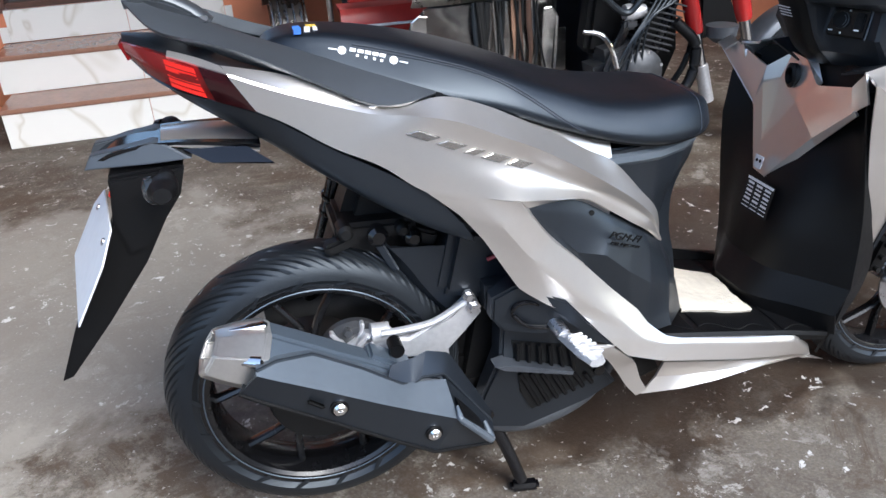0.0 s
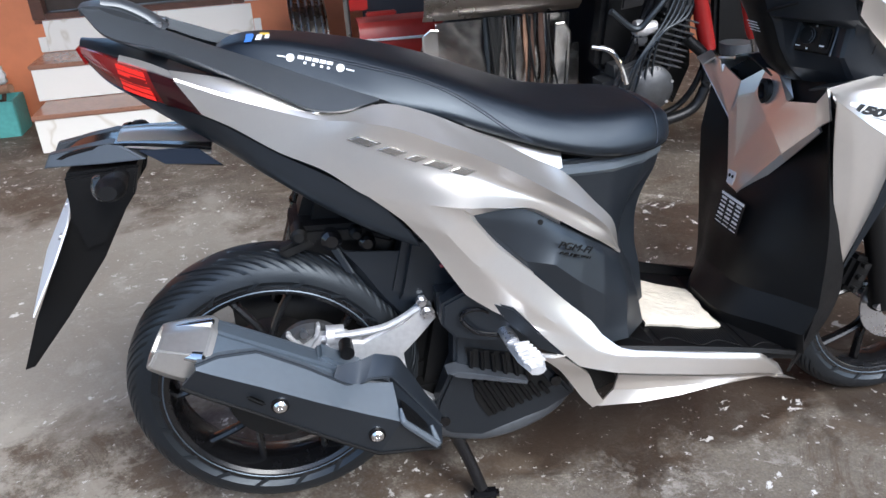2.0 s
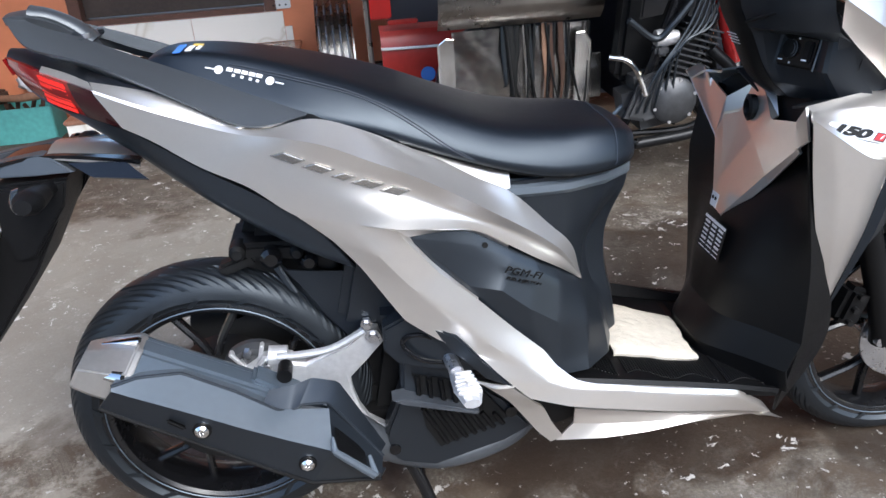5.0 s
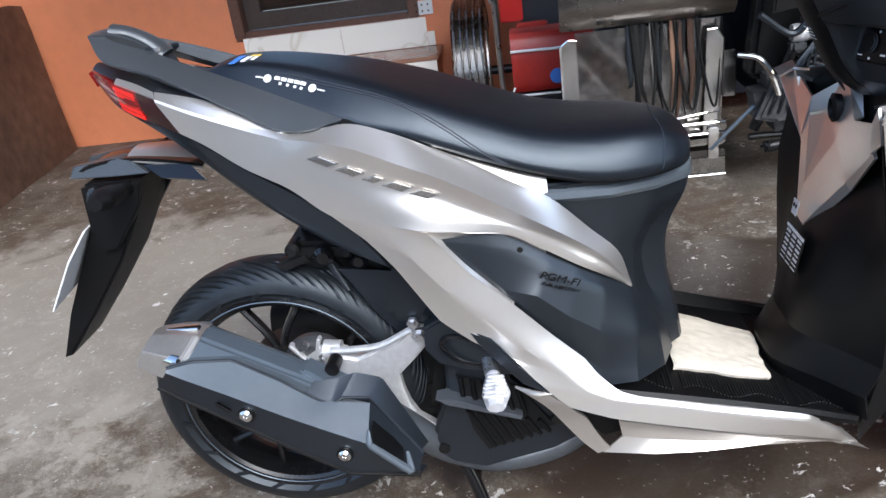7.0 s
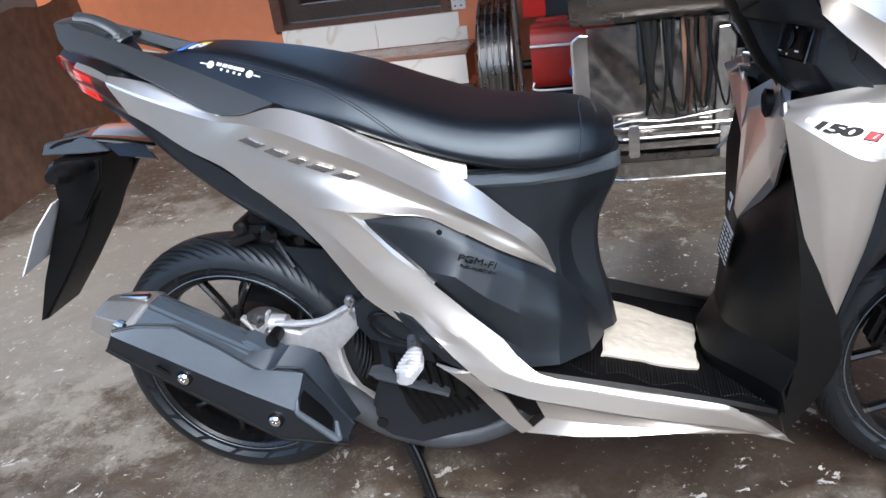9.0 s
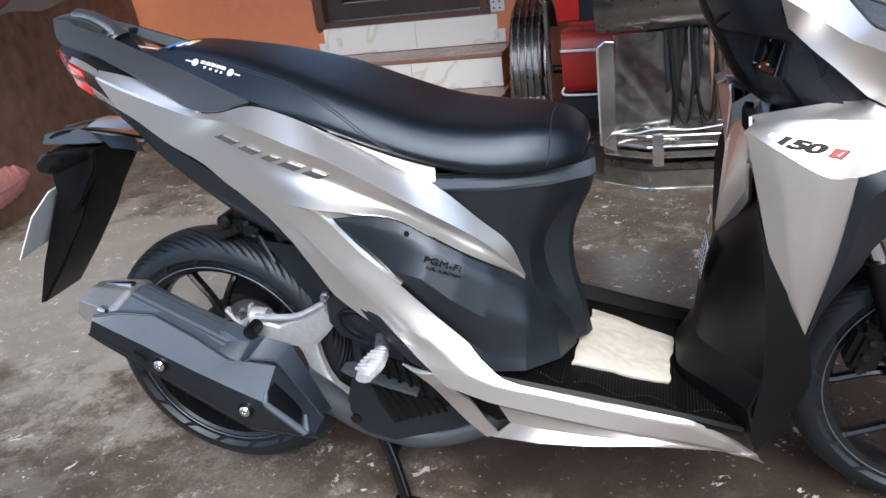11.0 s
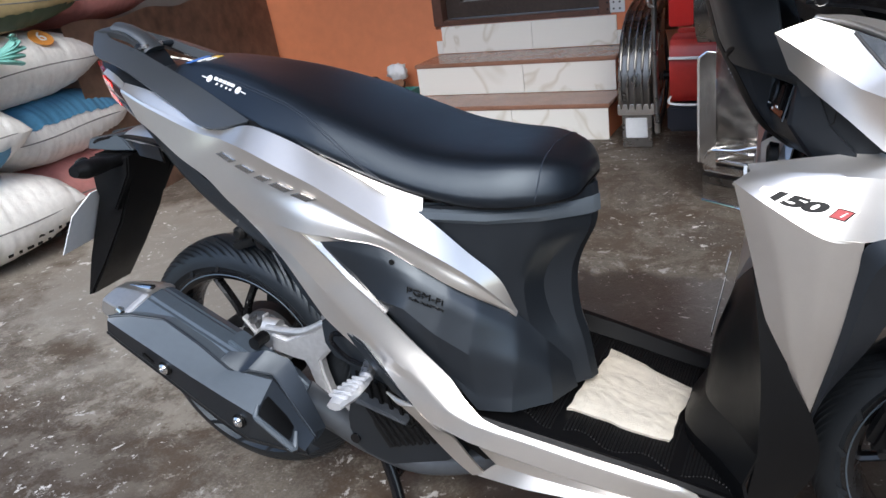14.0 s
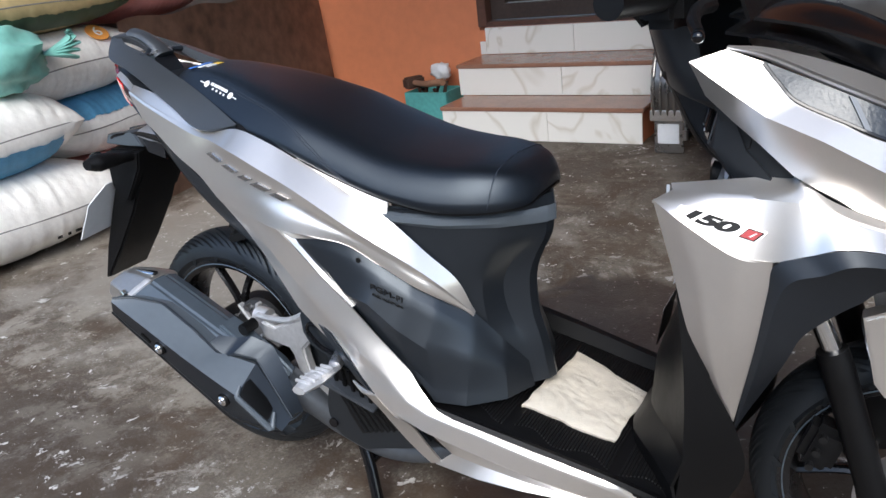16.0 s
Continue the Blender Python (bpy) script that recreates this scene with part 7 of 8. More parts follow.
def make_radiator_shroud():
    rs = part("radiator_shroud", slab([(0.372, 0.470), (0.425, 0.470), (0.480, 0.430), (0.500, 0.350), (0.560, 0.300), (0.608, 0.232), (0.560, 0.200), (0.440, 0.158), (0.385, 0.170), (0.350, 0.195), (0.362, 0.250), (0.392, 0.325), (0.395, 0.385), (0.372, 0.425)], [-0.168, -0.176, -0.184, -0.184, -0.184, -0.180, -0.172, -0.160, -0.156, -0.152, -0.160, -0.170, -0.172, -0.168], [-0.12] * 14, 0.006), GREY, scooter, "dark grey radiator shroud")
    part("shroud_plate", slab([(0.374, 0.464), (0.407, 0.487), (0.424, 0.487), (0.500, 0.425), (0.545, 0.386), (0.500, 0.384), (0.440, 0.392), (0.392, 0.400), (0.372, 0.424)], [-0.196, -0.210, -0.216, -0.226, -0.228, -0.220, -0.212, -0.200, -0.195], [-0.165] * 9, 0.004), GREY, rs, "dark upper plate of the shroud")
    # recessed fields and slats
    part("grille_well", slab([(0.412, 0.364), (0.512, 0.340), (0.565, 0.262), (0.450, 0.206), (0.428, 0.250)], [-0.1795, -0.186, -0.186, -0.170, -0.172], [-0.15] * 5, 0.001), DECAL_BLACK, rs)
    for k in range(7):
        u = k / 6
        a0, a1 = Vector((0.424, -0.179, 0.296)).lerp(Vector((0.540, -0.1885, 0.276)), u), Vector((0.462, -0.174, 0.216)).lerp(Vector((0.556, -0.186, 0.250)), u)
        part("slat", tube([a0, a1], 0.0042, 6, n=3, up=(0, 1, 0)), BLACK, rs)
    for k in range(6):
        u = k / 5
        a0, a1 = Vector((0.420, -0.183, 0.362)).lerp(Vector((0.510, -0.189, 0.338)), u), Vector((0.420, -0.180, 0.318)).lerp(Vector((0.520, -0.1885, 0.288)), u)
        part("slat", tube([a0, a1], 0.0042, 6, n=3, up=(0, 1, 0)), BLACK, rs)
    part("fin", slab([(0.376, 0.330), (0.392, 0.321), (0.512, 0.287), (0.515, 0.293), (0.396, 0.333)], [-0.196, -0.199, -0.204, -0.204, -0.199], [-0.165] * 5, 0.002), PIPE, rs, "grey fin across the grille")
    part("shroud_bolt", lathe([(0, -0.004), (0.010, -0.004), (0.010, 0.004), (0, 0.004)], (0.372, -0.158, 0.205), seg=12), GLOSS, rs)
    part("shroud_bolt", lathe([(0, -0.004), (0.010, -0.004), (0.010, 0.004), (0, 0.004)], (0.570, -0.184, 0.272), seg=12), GLOSS, rs)
    # folded passenger peg with its bracket wire
    bm = tube([(0.478, -0.242, 0.398), (0.482, -0.268, 0.404), (0.486, -0.308, 0.411), (0.487, -0.344, 0.413)], [0.012, 0.017, 0.021, 0.013], 8, n=16, flat=0.55)
    pg = both("passenger_peg", bm, ALLOY, "bare aluminium folding passenger peg", sharp=25)
    for o, s in zip(pg, (-1, 1)):
        def side(pts):
            return pts if s < 0 else [(x, 2 * axis_y(x) - y, z) for x, y, z in pts]
        part("pivot", tube(side([(0.470, -0.200, 0.412), (0.478, -0.240, 0.400)]), 0.012, 10, n=3), STEEL, o)
        for k in range(6):
            y = -0.268 - 0.012 * k
            part("tread_tooth", box(side([(0.4845 + 0.0004 * k, y, 0.4150 + 0.0012 * k)])[0], (0.026 + 0.003 * min(k, 3), 0.005, 0.006), 0.0015), ALLOY, o)
        part("peg_bolt", lathe([(0, -0.006), (0.007, -0.006), (0.007, 0.004), (0, 0.004)], side([(0.500, -0.210, 0.395)])[0], seg=10), STEEL, o)
        part("hook_wire", tube(side([(0.472, -0.205, 0.420), (0.440, -0.212, 0.452), (0.412, -0.212, 0.456), (0.402, -0.212, 0.440), (0.428, -0.212, 0.412), (0.470, -0.212, 0.400)]), 0.004, 8, n=40), GLOSS, o, "black wire hook")


def make_stand():
    cs = holder("centre_stand", (0.43, 0, 0.0), "", "")
    cs.parent = scooter
    cs.location = Vector((0.43, 0, 0.0)) - BASE["scooter"]
    for s in (-1, 1):
        part("leg", tube([(0.385, s * 0.105, 0.165), (0.415, s * 0.125, 0.090), (0.437, s * 0.145, 0.020)], [0.013, 0.012, 0.012], 12), GLOSS, cs, "glossy black stand leg")
        part("foot", box((0.442, s * 0.147, 0.009), (0.055, 0.026, 0.018), 0.006, rot(0, 0, s * 10)), GLOSS, cs)
    part("cross_tube", tube([(0.388, -0.11, 0.160), (0.388, 0.11, 0.160)], 0.013, 12, n=2), GLOSS, cs)
    part("brace", tube([(0.412, -0.122, 0.095), (0.412, 0.122, 0.095)], 0.010, 12, n=2), GLOSS, cs)


panel_tree = make_side_panels()
make_dark_cover()
make_badges(panel_tree)
make_tail()
make_rear_fender()
make_grab_rail()
make_seat()
make_seat_column()
make_floor()
make_leg_shield()
make_front()
make_front_end()
make_handlebar()
make_rear_mechanics()
make_radiator_shroud()
make_stand()


# ---------- the stainless sidecar and the motorcycle behind the scooter ----------
def make_sidecar():
    sc = holder("sidecar", (0.9, 1.9, 0), "stainless steel passenger sidecar with ribbed mudguard", "sidecar")
    cx, cy, cz, r = 0.300, 2.760, 0.270, 0.345
    arc = [radians(a) for a in range(196, 20, -8)]
    outer = lambda a, rr: (cy + rr * math.cos(a), cz + rr * math.sin(a))
    rows = []
    for a in arc:
        y, z = outer(a, r)
        rows.append([Vector((cx - 0.080, y, z)), Vector((cx - 0.072, *outer(a, r + 0.010))), Vector((cx + 0.072, *outer(a, r + 0.010))), Vector((cx + 0.080, y, z))])
    bm = bmesh.new()
    grid(bm, rows)
    bmesh.ops.solidify(bm, geom=bm.faces[:], thickness=0.004)
    mg = part("mudguard", bm, STAINLESS_DULL, sc, "stainless mudguard band")
    for k in range(5):
        x = cx - 0.064 + 0.032 * k
        part("rib", tube([(x, *outer(a, r + 0.014)) for a in arc], 0.0062, 8, n=50), STAINLESS_DULL, mg)
    y, z = outer(radians(192), r + 0.006)
    part("end_plate", box((cx, y - 0.004, z - 0.012), (0.165, 0.014, 0.05), 0.003), CHROME, mg, "bright end plate")
    part("flap", box((cx, y + 0.012, z - 0.115), (0.135, 0.010, 0.155), 0.004), STAINLESS_DULL, mg, "stained steel flap")
    part("flap_panel", box((cx, y + 0.004, z - 0.100), (0.100, 0.006, 0.095), 0.006), WHITE, mg, "pale panel on the flap")
    part("side_plate", slab([(cy + 0.32 * math.cos(a), cz + 0.34 * math.sin(a)) for a in arc[:12]] + [(cy - 0.16, cz - 0.02)], cx + 0.082, cx + 0.090, 0.002, plane="yz"), STAINLESS_DULL, sc, "dull steel mudguard side")
    # wheel under it, axle across
    wh = part("wheel", lathe([(0.215, -0.035), (0.25, -0.038), (0.268, -0.02), (0.268, 0.02), (0.25, 0.038), (0.215, 0.035), (0.215, -0.035)], (cx, cy, 0.268), "X", 48), RUBBER, sc, "black sidecar tyre")
    part("wheel_rim", lathe([(0.196, -0.024), (0.216, -0.03), (0.216, 0.03), (0.196, 0.024), (0.196, -0.024)], (cx, cy, 0.268), "X", 48), CHROME, wh)
    for k in range(16):
        a = 2 * math.pi * k / 16
        part("spoke", tube([(cx + 0.02 * (-1) ** k, cy + 0.03 * math.cos(a), 0.268 + 0.03 * math.sin(a)), (cx, cy + 0.2 * math.cos(a + 0.2), 0.268 + 0.2 * math.sin(a + 0.2))], 0.003, 6, n=2), STEEL, wh)
    part("wheel_hub", lathe([(0, -0.05), (0.035, -0.05), (0.035, 0.05), (0, 0.05)], (cx, cy, 0.268), "X", 20), DARK_METAL, wh)
    part("axle_bar", tube([(cx - 0.02, cy, 0.268), (0.95, cy, 0.268)], 0.022, 10, n=2), DARK_METAL, sc)
    # body: door post, cabin shell, seat
    part("door_post", tube([(0.462, 2.10, 0.16), (0.452, 2.12, 0.52), (0.455, 2.14, 1.5)], 0.012, 10), STAINLESS_DULL, sc, "dull steel door post")
    part("hook", tube([(0.452, 2.115, 0.66), (0.435, 2.10, 0.68), (0.44, 2.10, 0.72)], 0.006, 8), STEEL, sc)
    part("cabin_floor", box((1.02, 2.15, 0.155), (0.56, 0.80, 0.03), 0.006), STAINLESS_DULL, sc)
    # wider than the cabin: its far end stands in for shade behind the motorcycle
    part("cabin_back", box((1.36, 2.45, 0.95), (1.62, 0.03, 1.7), 0.004), BLUE_GREY, sc, "dark blue cabin back panel, widened as a dark backdrop")
    part("cabin_red_panel", box((0.515, 2.36, 0.86), (0.10, 0.03, 0.62), 0.006), RED_PAINT, sc, "red painted cabin panel")
    part("cabin_side", box((1.50, 2.1, 0.75), (0.03, 0.7, 1.15), 0.004), BLUE_GREY, sc, "dark blue cabin side")
    part("orange_rail", box((0.60, 2.17, 0.560), (0.13, 0.03, 0.018), 0.005), RED_VINYL, sc)
    # red cushion with piping
    rows = []
    for k in range(13):
        a = math.pi * k / 12
        rows.append([(x, 2.20 - 0.10 * math.sin(a) ** 0.5 + (0.06 if 0 < k < 12 else 0.10), 0.395 - 0.135 * math.cos(a)) for x in (0.500, 0.56, 0.66, 0.78, 0.90)])
    cu = part("cushion", loft(rows, 20, 26, thick=0.02), RED_VINYL, sc, "glossy red vinyl cushion")
    part("piping", tube([(0.498, 2.15, 0.455), (0.70, 2.145, 0.452), (0.90, 2.15, 0.450)], 0.006, 8), DECAL_WHITE, cu, "white piping")
    part("piping", tube([(0.505, 2.16, 0.30), (0.512, 2.15, 0.268), (0.70, 2.15, 0.262)], 0.005, 8), DECAL_WHITE, cu)
    part("blue_mark", lathe([(0, -0.004), (0.032, -0.004), (0.032, 0.0), (0, 0.0)], (0.690, 2.150, 0.335), seg=20), DECAL_BLUE, cu, "blue oval mark")
    part("cushion_base", box((0.70, 2.25, 0.205), (0.42, 0.20, 0.11), 0.012), BLUE_GREY, sc)
    # stainless front sheet, slightly dented, with a bright folded flange
    rows = []
    for i in range(31):
        u = i / 30
        x = 0.745 + 0.520 * u
        rows.append([Vector((x, 1.700 + 0.012 * math.sin(5 * u + 2 * j / 10) + 0.006 * math.sin(14 * u + j), 0.165 + 0.41 * j / 10)) for j in range(11)])
    bm = bmesh.new()
    grid(bm, rows)
    bmesh.ops.solidify(bm, geom=bm.faces[:], thickness=0.003)
    part("front_sheet", bm, STAINLESS, sc, "dented stainless front sheet")
    part("flange", slab([(0.690, 0.17), (0.748, 0.14), (0.748, 0.552), (0.720, 0.556), (0.690, 0.535)], 1.678, 1.690, 0.003), STAINLESS, sc, "bright folded flange")
    part("flange", slab([(1.192, 0.17), (1.243, 0.17), (1.263, 0.506), (1.239, 0.544), (1.205, 0.542)], 1.655, 1.668, 0.003), STAINLESS, sc, "bright folded flange")
    part("flange_edge", tube([(1.243, 1.652, 0.17), (1.263, 1.652, 0.506), (1.239, 1.652, 0.544), (1.205, 1.652, 0.542)], 0.004, 8, n=30, straight=True), CHROME, sc, "bright rolled edge")
    part("flange_edge", tube([(0.690, 1.676, 0.17), (0.690, 1.676, 0.535), (0.720, 1.676, 0.556), (0.748, 1.676, 0.552)], 0.004, 8, n=30, straight=True), CHROME, sc)
    part("corner_bracket", box((1.292, 1.70, 0.37), (0.045, 0.012, 0.17), 0.003), STAINLESS, sc, "small steel bracket")
    # rounded dull fender above the sheet
    rows = []
    for k in range(15):
        a = radians(-62 + 190 * k / 14)
        rows.append([(x, 1.74 - 0.16 * math.cos(a) * s, 0.735 + 0.165 * math.sin(a)) for x, s in ((0.690, 0.96), (0.80, 1.0), (1.00, 1.04), (1.20, 1.0), (1.30, 0.9))])
    part("front_fender", loft(rows, 24, 30, thick=0.004), STAINLESS_DULL, sc, "rounded dull stainless fender")
    # tray bumper
    a, b, c = Vector((0.695, 1.735, 0)), Vector((0.860, 1.640, 0)), Vector((1.270, 1.650, 0))
    for p, q in ((a, b), (b, c)):
        n = (q - p).cross(Vector((0, 0, 1))).normalized()
        for z, h, mat in ((0.036, 0.070, STAINLESS), (0.088, 0.026, STAINLESS_DULL), (0.135, 0.022, STAINLESS)):
            bm = bmesh.new()
            vs = [bm.verts.new(v) for v in (p + Vector((0, 0, z - h / 2)), q + Vector((0, 0, z - h / 2)), q + Vector((0, 0, z + h / 2)), p + Vector((0, 0, z + h / 2)))]
            bm.faces.new(vs)
            bmesh.ops.solidify(bm, geom=bm.faces[:], thickness=0.010)
            part("bumper_plate", bm, mat, sc, "stainless bumper plate")
        for z in (0.165, 0.205):
            part("bumper_rail", tube([p + Vector((0, 0, z)), q + Vector((0, 0, z))], 0.007, 8, n=2), CHROME, sc, "chrome bumper rail")
    part("bumper_post", box((0.900, 1.636, 0.155), (0.040, 0.012, 0.125), 0.003), CHROME, sc)
    part("bumper_post", box((1.225, 1.640, 0.130), (0.036, 0.012, 0.120), 0.003), CHROME, sc)
    part("bumper_edge", tube([a + Vector((0, 0, 0.004)), b + Vector((0, -0.004, 0.004)), c + Vector((0, -0.004, 0.004))], 0.006, 8, n=12, straight=True), CHROME, sc)
    part("tray", slab([(0.70, 1.735), (0.865, 1.655), (1.265, 1.665), (1.265, 1.70), (0.70, 1.74)], 0.115, 0.122, 0.001, plane="xy"), STAINLESS, sc)
    part("wavy_rail", tube([(0.70, 1.69, 0.17), (0.74, 1.66, 0.215), (0.82, 1.650, 0.218), (0.90, 1.645, 0.232), (1.02, 1.645, 0.225), (1.15, 1.645, 0.240), (1.26, 1.66, 0.245)], 0.005, 8, n=40), CHROME, sc, "bent chrome rail")
    # dark and brown streaks shaped as the sheet's reflections, then cables that hang before it
    for k, (x, w, z1, mat) in enumerate(((0.930, 0.016, 0.36, RUBBER), (0.955, 0.034, 0.24, DECAL_BLACK), (0.985, 0.022, 0.30, DECAL_BLACK), (1.012, 0.010, 0.22, CHROME), (1.030, 0.014, 0.34, RUBBER), (1.052, 0.010, 0.20, DECAL_BLACK),
                                         (1.085, 0.016, 0.27, WOOD), (1.105, 0.022, 0.22, RUST), (1.128, 0.012, 0.20, DECAL_BLACK), (1.148, 0.020, 0.25, RUST), (1.170, 0.010, 0.22, RUBBER))):
        sway = 0.018 * math.sin(k * 2.1 + 0.4)
        part("strap", tube([(x, 1.672, 0.585), (x + sway * 0.4, 1.668, 0.48), (x + sway, 1.664, 0.38), (x - sway * 0.5, 1.672, z1)], [w * 0.5, w * 0.62, w * 0.45, w * 0.12], 8, n=18, flat=0.4, up=(0, 1, 0)), mat, sc)
    for k in range(4):
        x = 0.94 + 0.075 * k
        part("hanging_cable", tube([(x, 1.662, 0.59), (x + 0.03, 1.655, 0.30 + 0.03 * k), (x + 0.07, 1.655, 0.27), (x + 0.09, 1.662, 0.58)], 0.0045, 6, n=30), DECAL_BLACK, sc, "black hanging cable")


def make_motorcycle():
    mc = holder("motorcycle", (1.6, 1.45, 0), "black motorcycle with red forks and bare engine beside the sidecar", "motorcycle")
    # crankcase, inclined finned cylinder
    part("crankcase", box((1.440, 1.47, 0.330), (0.26, 0.20, 0.20), 0.05, rot(0, -10, 0)), CAST, mc, "oily grey crankcase")
    part("clutch_cover", lathe([(0, -0.028), (0.06, -0.024), (0.082, -0.008), (0.085, 0.01), (0, 0.01)], (1.475, 1.372, 0.330), seg=30), CAST, mc, "grey clutch cover")
    for k in range(6):
        a = k * math.pi / 3 + 0.3
        part("cover_bolt", lathe([(0, -0.008), (0.006, -0.008), (0.006, 0.004), (0, 0.004)], (1.475 + 0.075 * math.cos(a), 1.362, 0.330 + 0.075 * math.sin(a)), seg=8), STEEL, mc)
    part("gear_case", slab([(1.30, 0.28), (1.36, 0.42), (1.44, 0.45), (1.42, 0.36), (1.38, 0.26)], 1.365, 1.40, 0.012), CAST, mc, "grey gear case")
    part("carburettor", lathe([(0, -0.03), (0.028, -0.03), (0.032, 0.0), (0.022, 0.05), (0, 0.05)], (1.44, 1.40, 0.545), "X", 20), ALLOY, mc, "bare carburettor body")
    part("float_bowl", box((1.43, 1.40, 0.505), (0.05, 0.05, 0.04), 0.010), CAST, mc)
    cyl = part("cylinder", box((1.545, 1.46, 0.490), (0.105, 0.12, 0.18), 0.012, rot(0, 18, 0)), DARK_METAL, mc, "finned cylinder")
    for k in range(9):
        t = k / 8
        part("cooling_fin", box((1.517 + 0.058 * t, 1.455, 0.415 + 0.155 * t), (0.150, 0.165, 0.006), 0.002, rot(0, 18, 0)), CAST, cyl)
    # three black shapes added to stand in for the shaded depth behind the engine
    part("battery_box", box((1.40, 1.54, 0.55), (0.16, 0.10, 0.34), 0.020, rot(0, 6, 0)), BLACK, mc, "black box standing in for shade behind the engine")
    part("air_cleaner", slab([(1.34, 0.72), (1.44, 0.86), (1.66, 0.84), (1.69, 0.70), (1.60, 0.62), (1.50, 0.58), (1.46, 0.46), (1.36, 0.44)], 1.52, 1.60, 0.015), BLACK, mc, "black plate standing in for shade behind the engine")
    part("radiator_shroud", slab([(1.58, 0.60), (1.68, 0.66), (1.70, 0.36), (1.64, 0.22), (1.58, 0.30)], 1.51, 1.57, 0.012), BLACK, mc, "black plate standing in for shade beside the engine")
    part("cylinder_head", box((1.590, 1.46, 0.620), (0.12, 0.14, 0.09), 0.015, rot(0, 18, 0)), CAST, mc, "grey cylinder head")
    for d in ((0, 0), (0.18, 0.05)):
        part("frame_tube", tube([(1.30 + d[0], 1.40, 0.24), (1.40 + d[0], 1.40, 0.45 + d[1]), (1.52 + d[0], 1.41, 0.78)], 0.018, 10), GLOSS, mc, "black frame tube")
    part("down_tube", tube([(1.46, 1.42, 0.86), (1.66, 1.43, 0.72), (1.72, 1.44, 0.42), (1.60, 1.44, 0.22), (1.30, 1.45, 0.20)], 0.012, 10, n=40), DARK_METAL, mc)
    part("kick_lever", tube([(1.235, 1.36, 0.505), (1.295, 1.345, 0.490), (1.335, 1.340, 0.440), (1.365, 1.350, 0.365)], [0.009, 0.010, 0.010, 0.012], 10, n=24), CHROME, mc, "bent chrome kick lever")
    part("exhaust", tube([(1.60, 1.37, 0.50), (1.68, 1.35, 0.40), (1.62, 1.34, 0.24), (1.35, 1.33, 0.20), (0.98 + 0.35, 1.33, 0.21)], 0.020, 12, n=36), DARK_METAL, mc, "dark exhaust pipe")
    part("brace_rod", tube([(1.17, 1.44, 0.17), (1.27, 1.44, 0.27), (1.37, 1.44, 0.36)], [0.006, 0.008, 0.010], 8, n=12), MUFFLER, mc, "thin grey brace rod")
    part("tank", tube([(1.20, 1.46, 0.86), (1.36, 1.46, 0.90), (1.58, 1.46, 0.93)], [0.10, 0.15, 0.12], 20, flat=0.8), GLOSS, mc, "black fuel tank")
    part("side_cover", slab([(1.34, 0.62), (1.42, 0.63), (1.46, 0.74), (1.36, 0.78)], 1.36, 1.375, 0.006), GLOSS, mc, "black side cover")
    part("rear_wheel", lathe([(0.215, -0.035), (0.26, -0.045), (0.285, -0.02), (0.285, 0.02), (0.26, 0.045), (0.215, 0.035), (0.215, -0.035)], (0.985, 1.99, 0.285), seg=48), RUBBER, mc, "black rear tyre")
    for y, (xt, zt), (xb, zb) in ((1.40, (1.56, 0.95), (1.705, 0.443)), (1.20, (1.64, 0.95), (1.764, 0.521))):
        run = Vector((xb - xt, 0, zb - zt)).normalized()
        foot = Vector((xb, y, zb))
        part("fork_cover", tube([(xt, y, zt), foot - run * 0.06, foot], [0.030, 0.031, 0.027], 16, n=8), RED_PAINT, mc, "red fork cover")
        part("fork_tube", tube([foot - run * 0.01, foot + run * 0.16], 0.019, 12, n=2), CHROME, mc, "silver fork tube")
        part("fork_leg", tube([foot + run * 0.13, foot + run * 0.28], 0.025, 12, n=2), ALLOY, mc, "silver fork leg")
    fx, fy = 2.12, 1.34
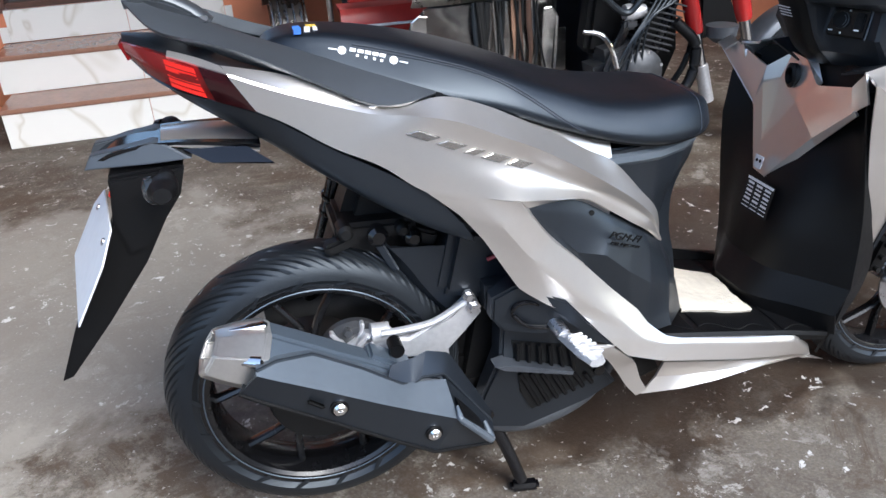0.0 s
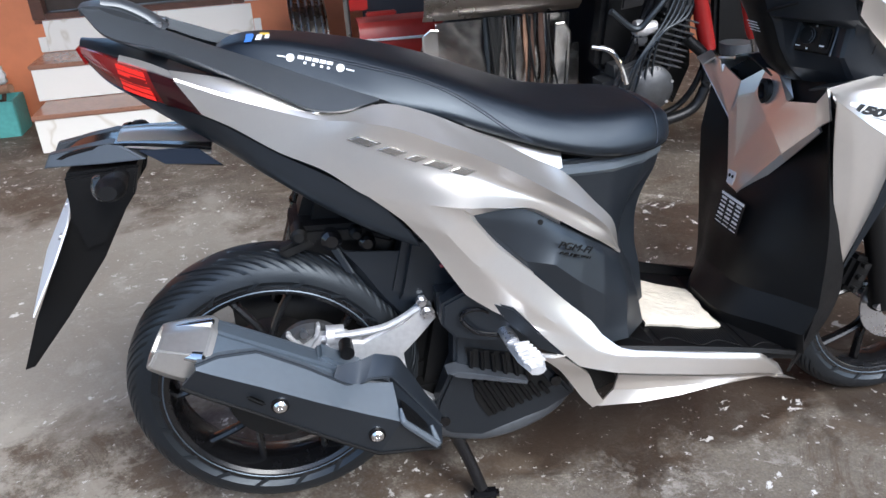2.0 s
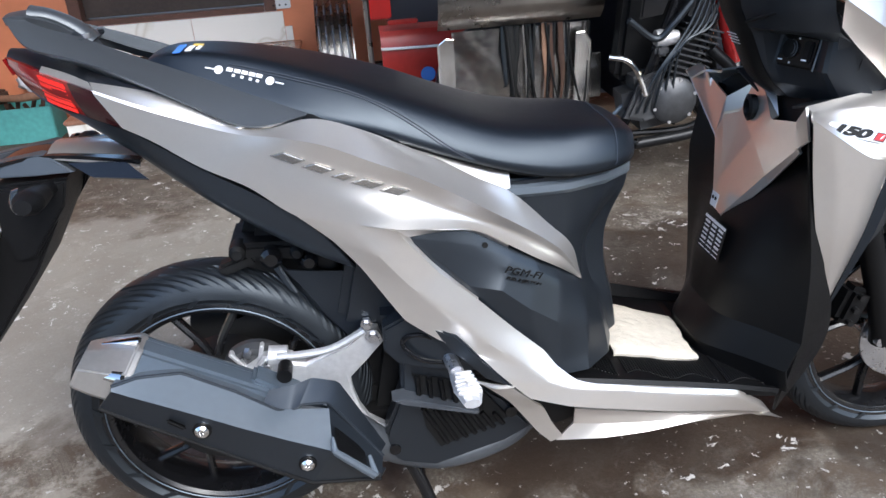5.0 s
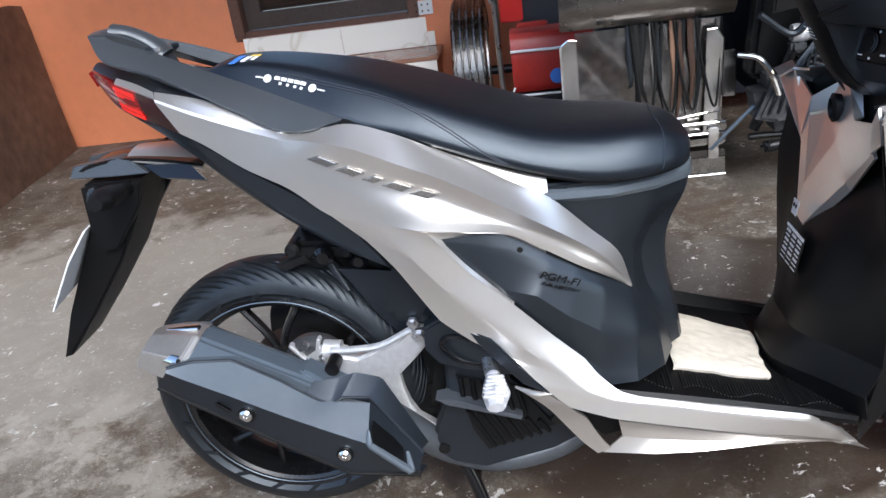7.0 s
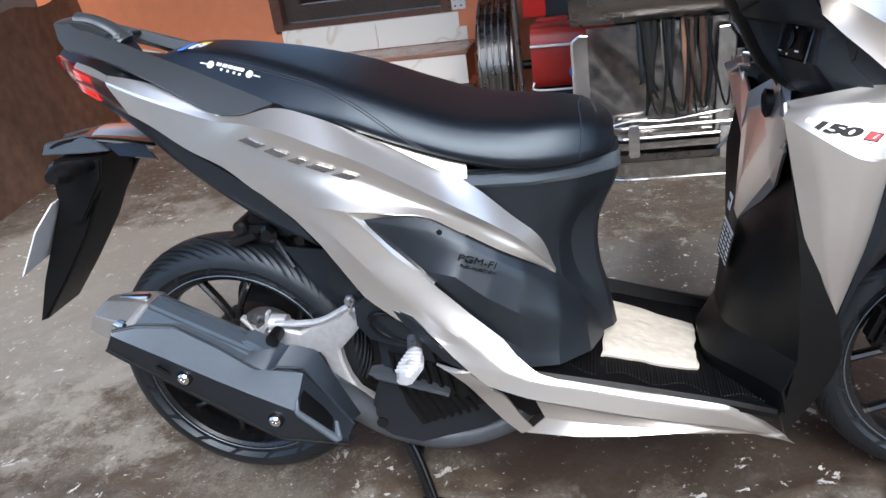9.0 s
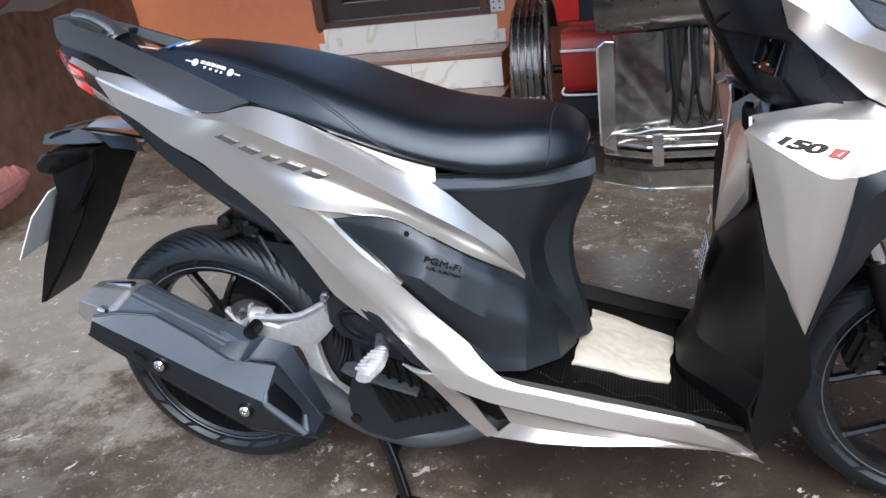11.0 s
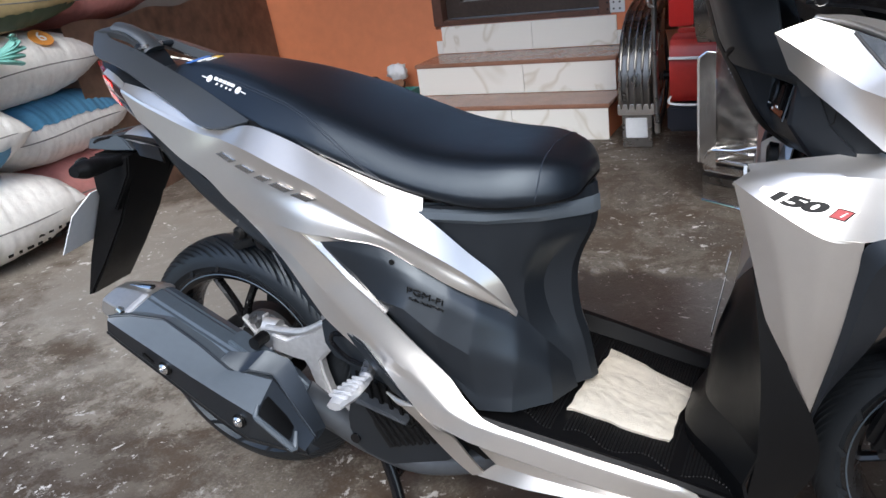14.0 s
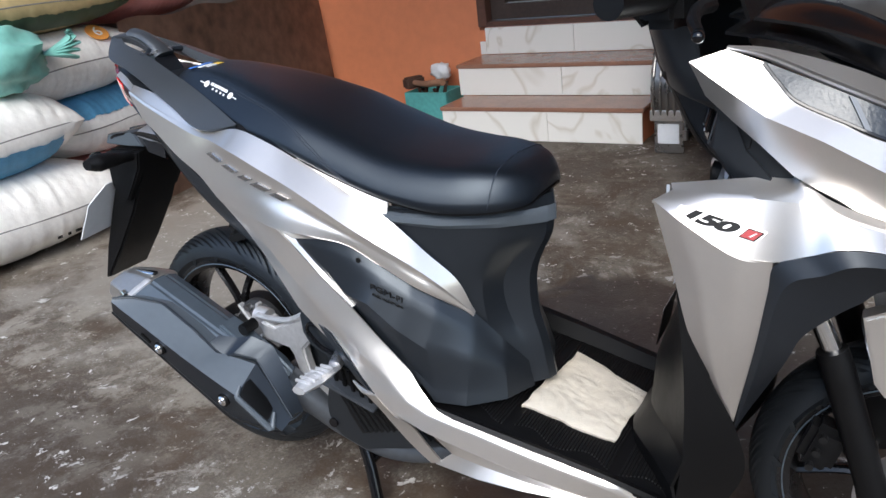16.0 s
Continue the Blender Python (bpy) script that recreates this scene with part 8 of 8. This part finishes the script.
    fw = part("front_wheel", lathe([(0.185, -0.035), (0.23, -0.042), (0.25, -0.02), (0.25, 0.02), (0.23, 0.042), (0.185, 0.035), (0.185, -0.035)], (fx, fy, 0.25), seg=48), RUBBER, mc, "black front tyre")
    part("wheel_hub", lathe([(0, -0.05), (0.04, -0.05), (0.04, 0.05), (0, 0.05)], (fx, fy, 0.25), seg=20), ALLOY, fw)
    for k in range(10):
        a = 2 * math.pi * k / 10
        part("spoke", tube([(fx + 0.03 * math.cos(a), fy, 0.25 + 0.03 * math.sin(a)), (fx + 0.19 * math.cos(a), fy, 0.25 + 0.19 * math.sin(a))], 0.004, 6, n=2), STEEL, fw)
    rows = []
    for k in range(15):
        a = radians(40 + 110 * k / 14)
        rows.append([(fx + 0.285 * math.cos(a) * q, fy + w, 0.25 + 0.285 * math.sin(a) * q) for w, q in ((-0.065, 0.88), (-0.05, 0.97), (0, 1.0), (0.05, 0.97), (0.065, 0.88))])
    part("front_fender", loft(rows, 16, 24, thick=0.004), PIPE, mc, "grey front fender")
    # slab added to hide the orange wall and stand in for the dark there
    part("fairing", slab([(1.83, 0.64), (1.93, 0.64), (2.04, 0.38), (1.85, 0.36)], 1.60, 1.66, 0.015), BLACK, mc, "black slab added as dark backing behind the fork")
    part("side_cowl", lathe([(0, -0.045), (0.03, -0.042), (0.055, -0.02), (0.060, 0.02), (0, 0.03)], (1.815, 1.40, 0.440), "Z", 24), PIPE, mc, "small grey cowl by the fork")
    part("headlamp", lathe([(0, -0.10), (0.05, -0.09), (0.085, -0.03), (0.09, 0.02), (0, 0.03)], (1.60, 1.30, 1.02), "X", 28), GLOSS, mc, "black headlamp shell")
    part("wiring_loom", tube([(1.30, 1.36, 0.62), (1.40, 1.37, 0.55), (1.46, 1.36, 0.60), (1.56, 1.36, 0.72)], 0.012, 8, n=24), RUBBER, mc)
    for k in range(5):
        part("cable", tube([(1.34 + 0.03 * k, 1.36, 0.30), (1.40 + 0.02 * k, 1.34, 0.44 + 0.02 * k), (1.52 + 0.02 * k, 1.36, 0.60), (1.62, 1.38, 0.85)], 0.005, 6, n=24), RUBBER, mc)


make_sidecar()
make_motorcycle()
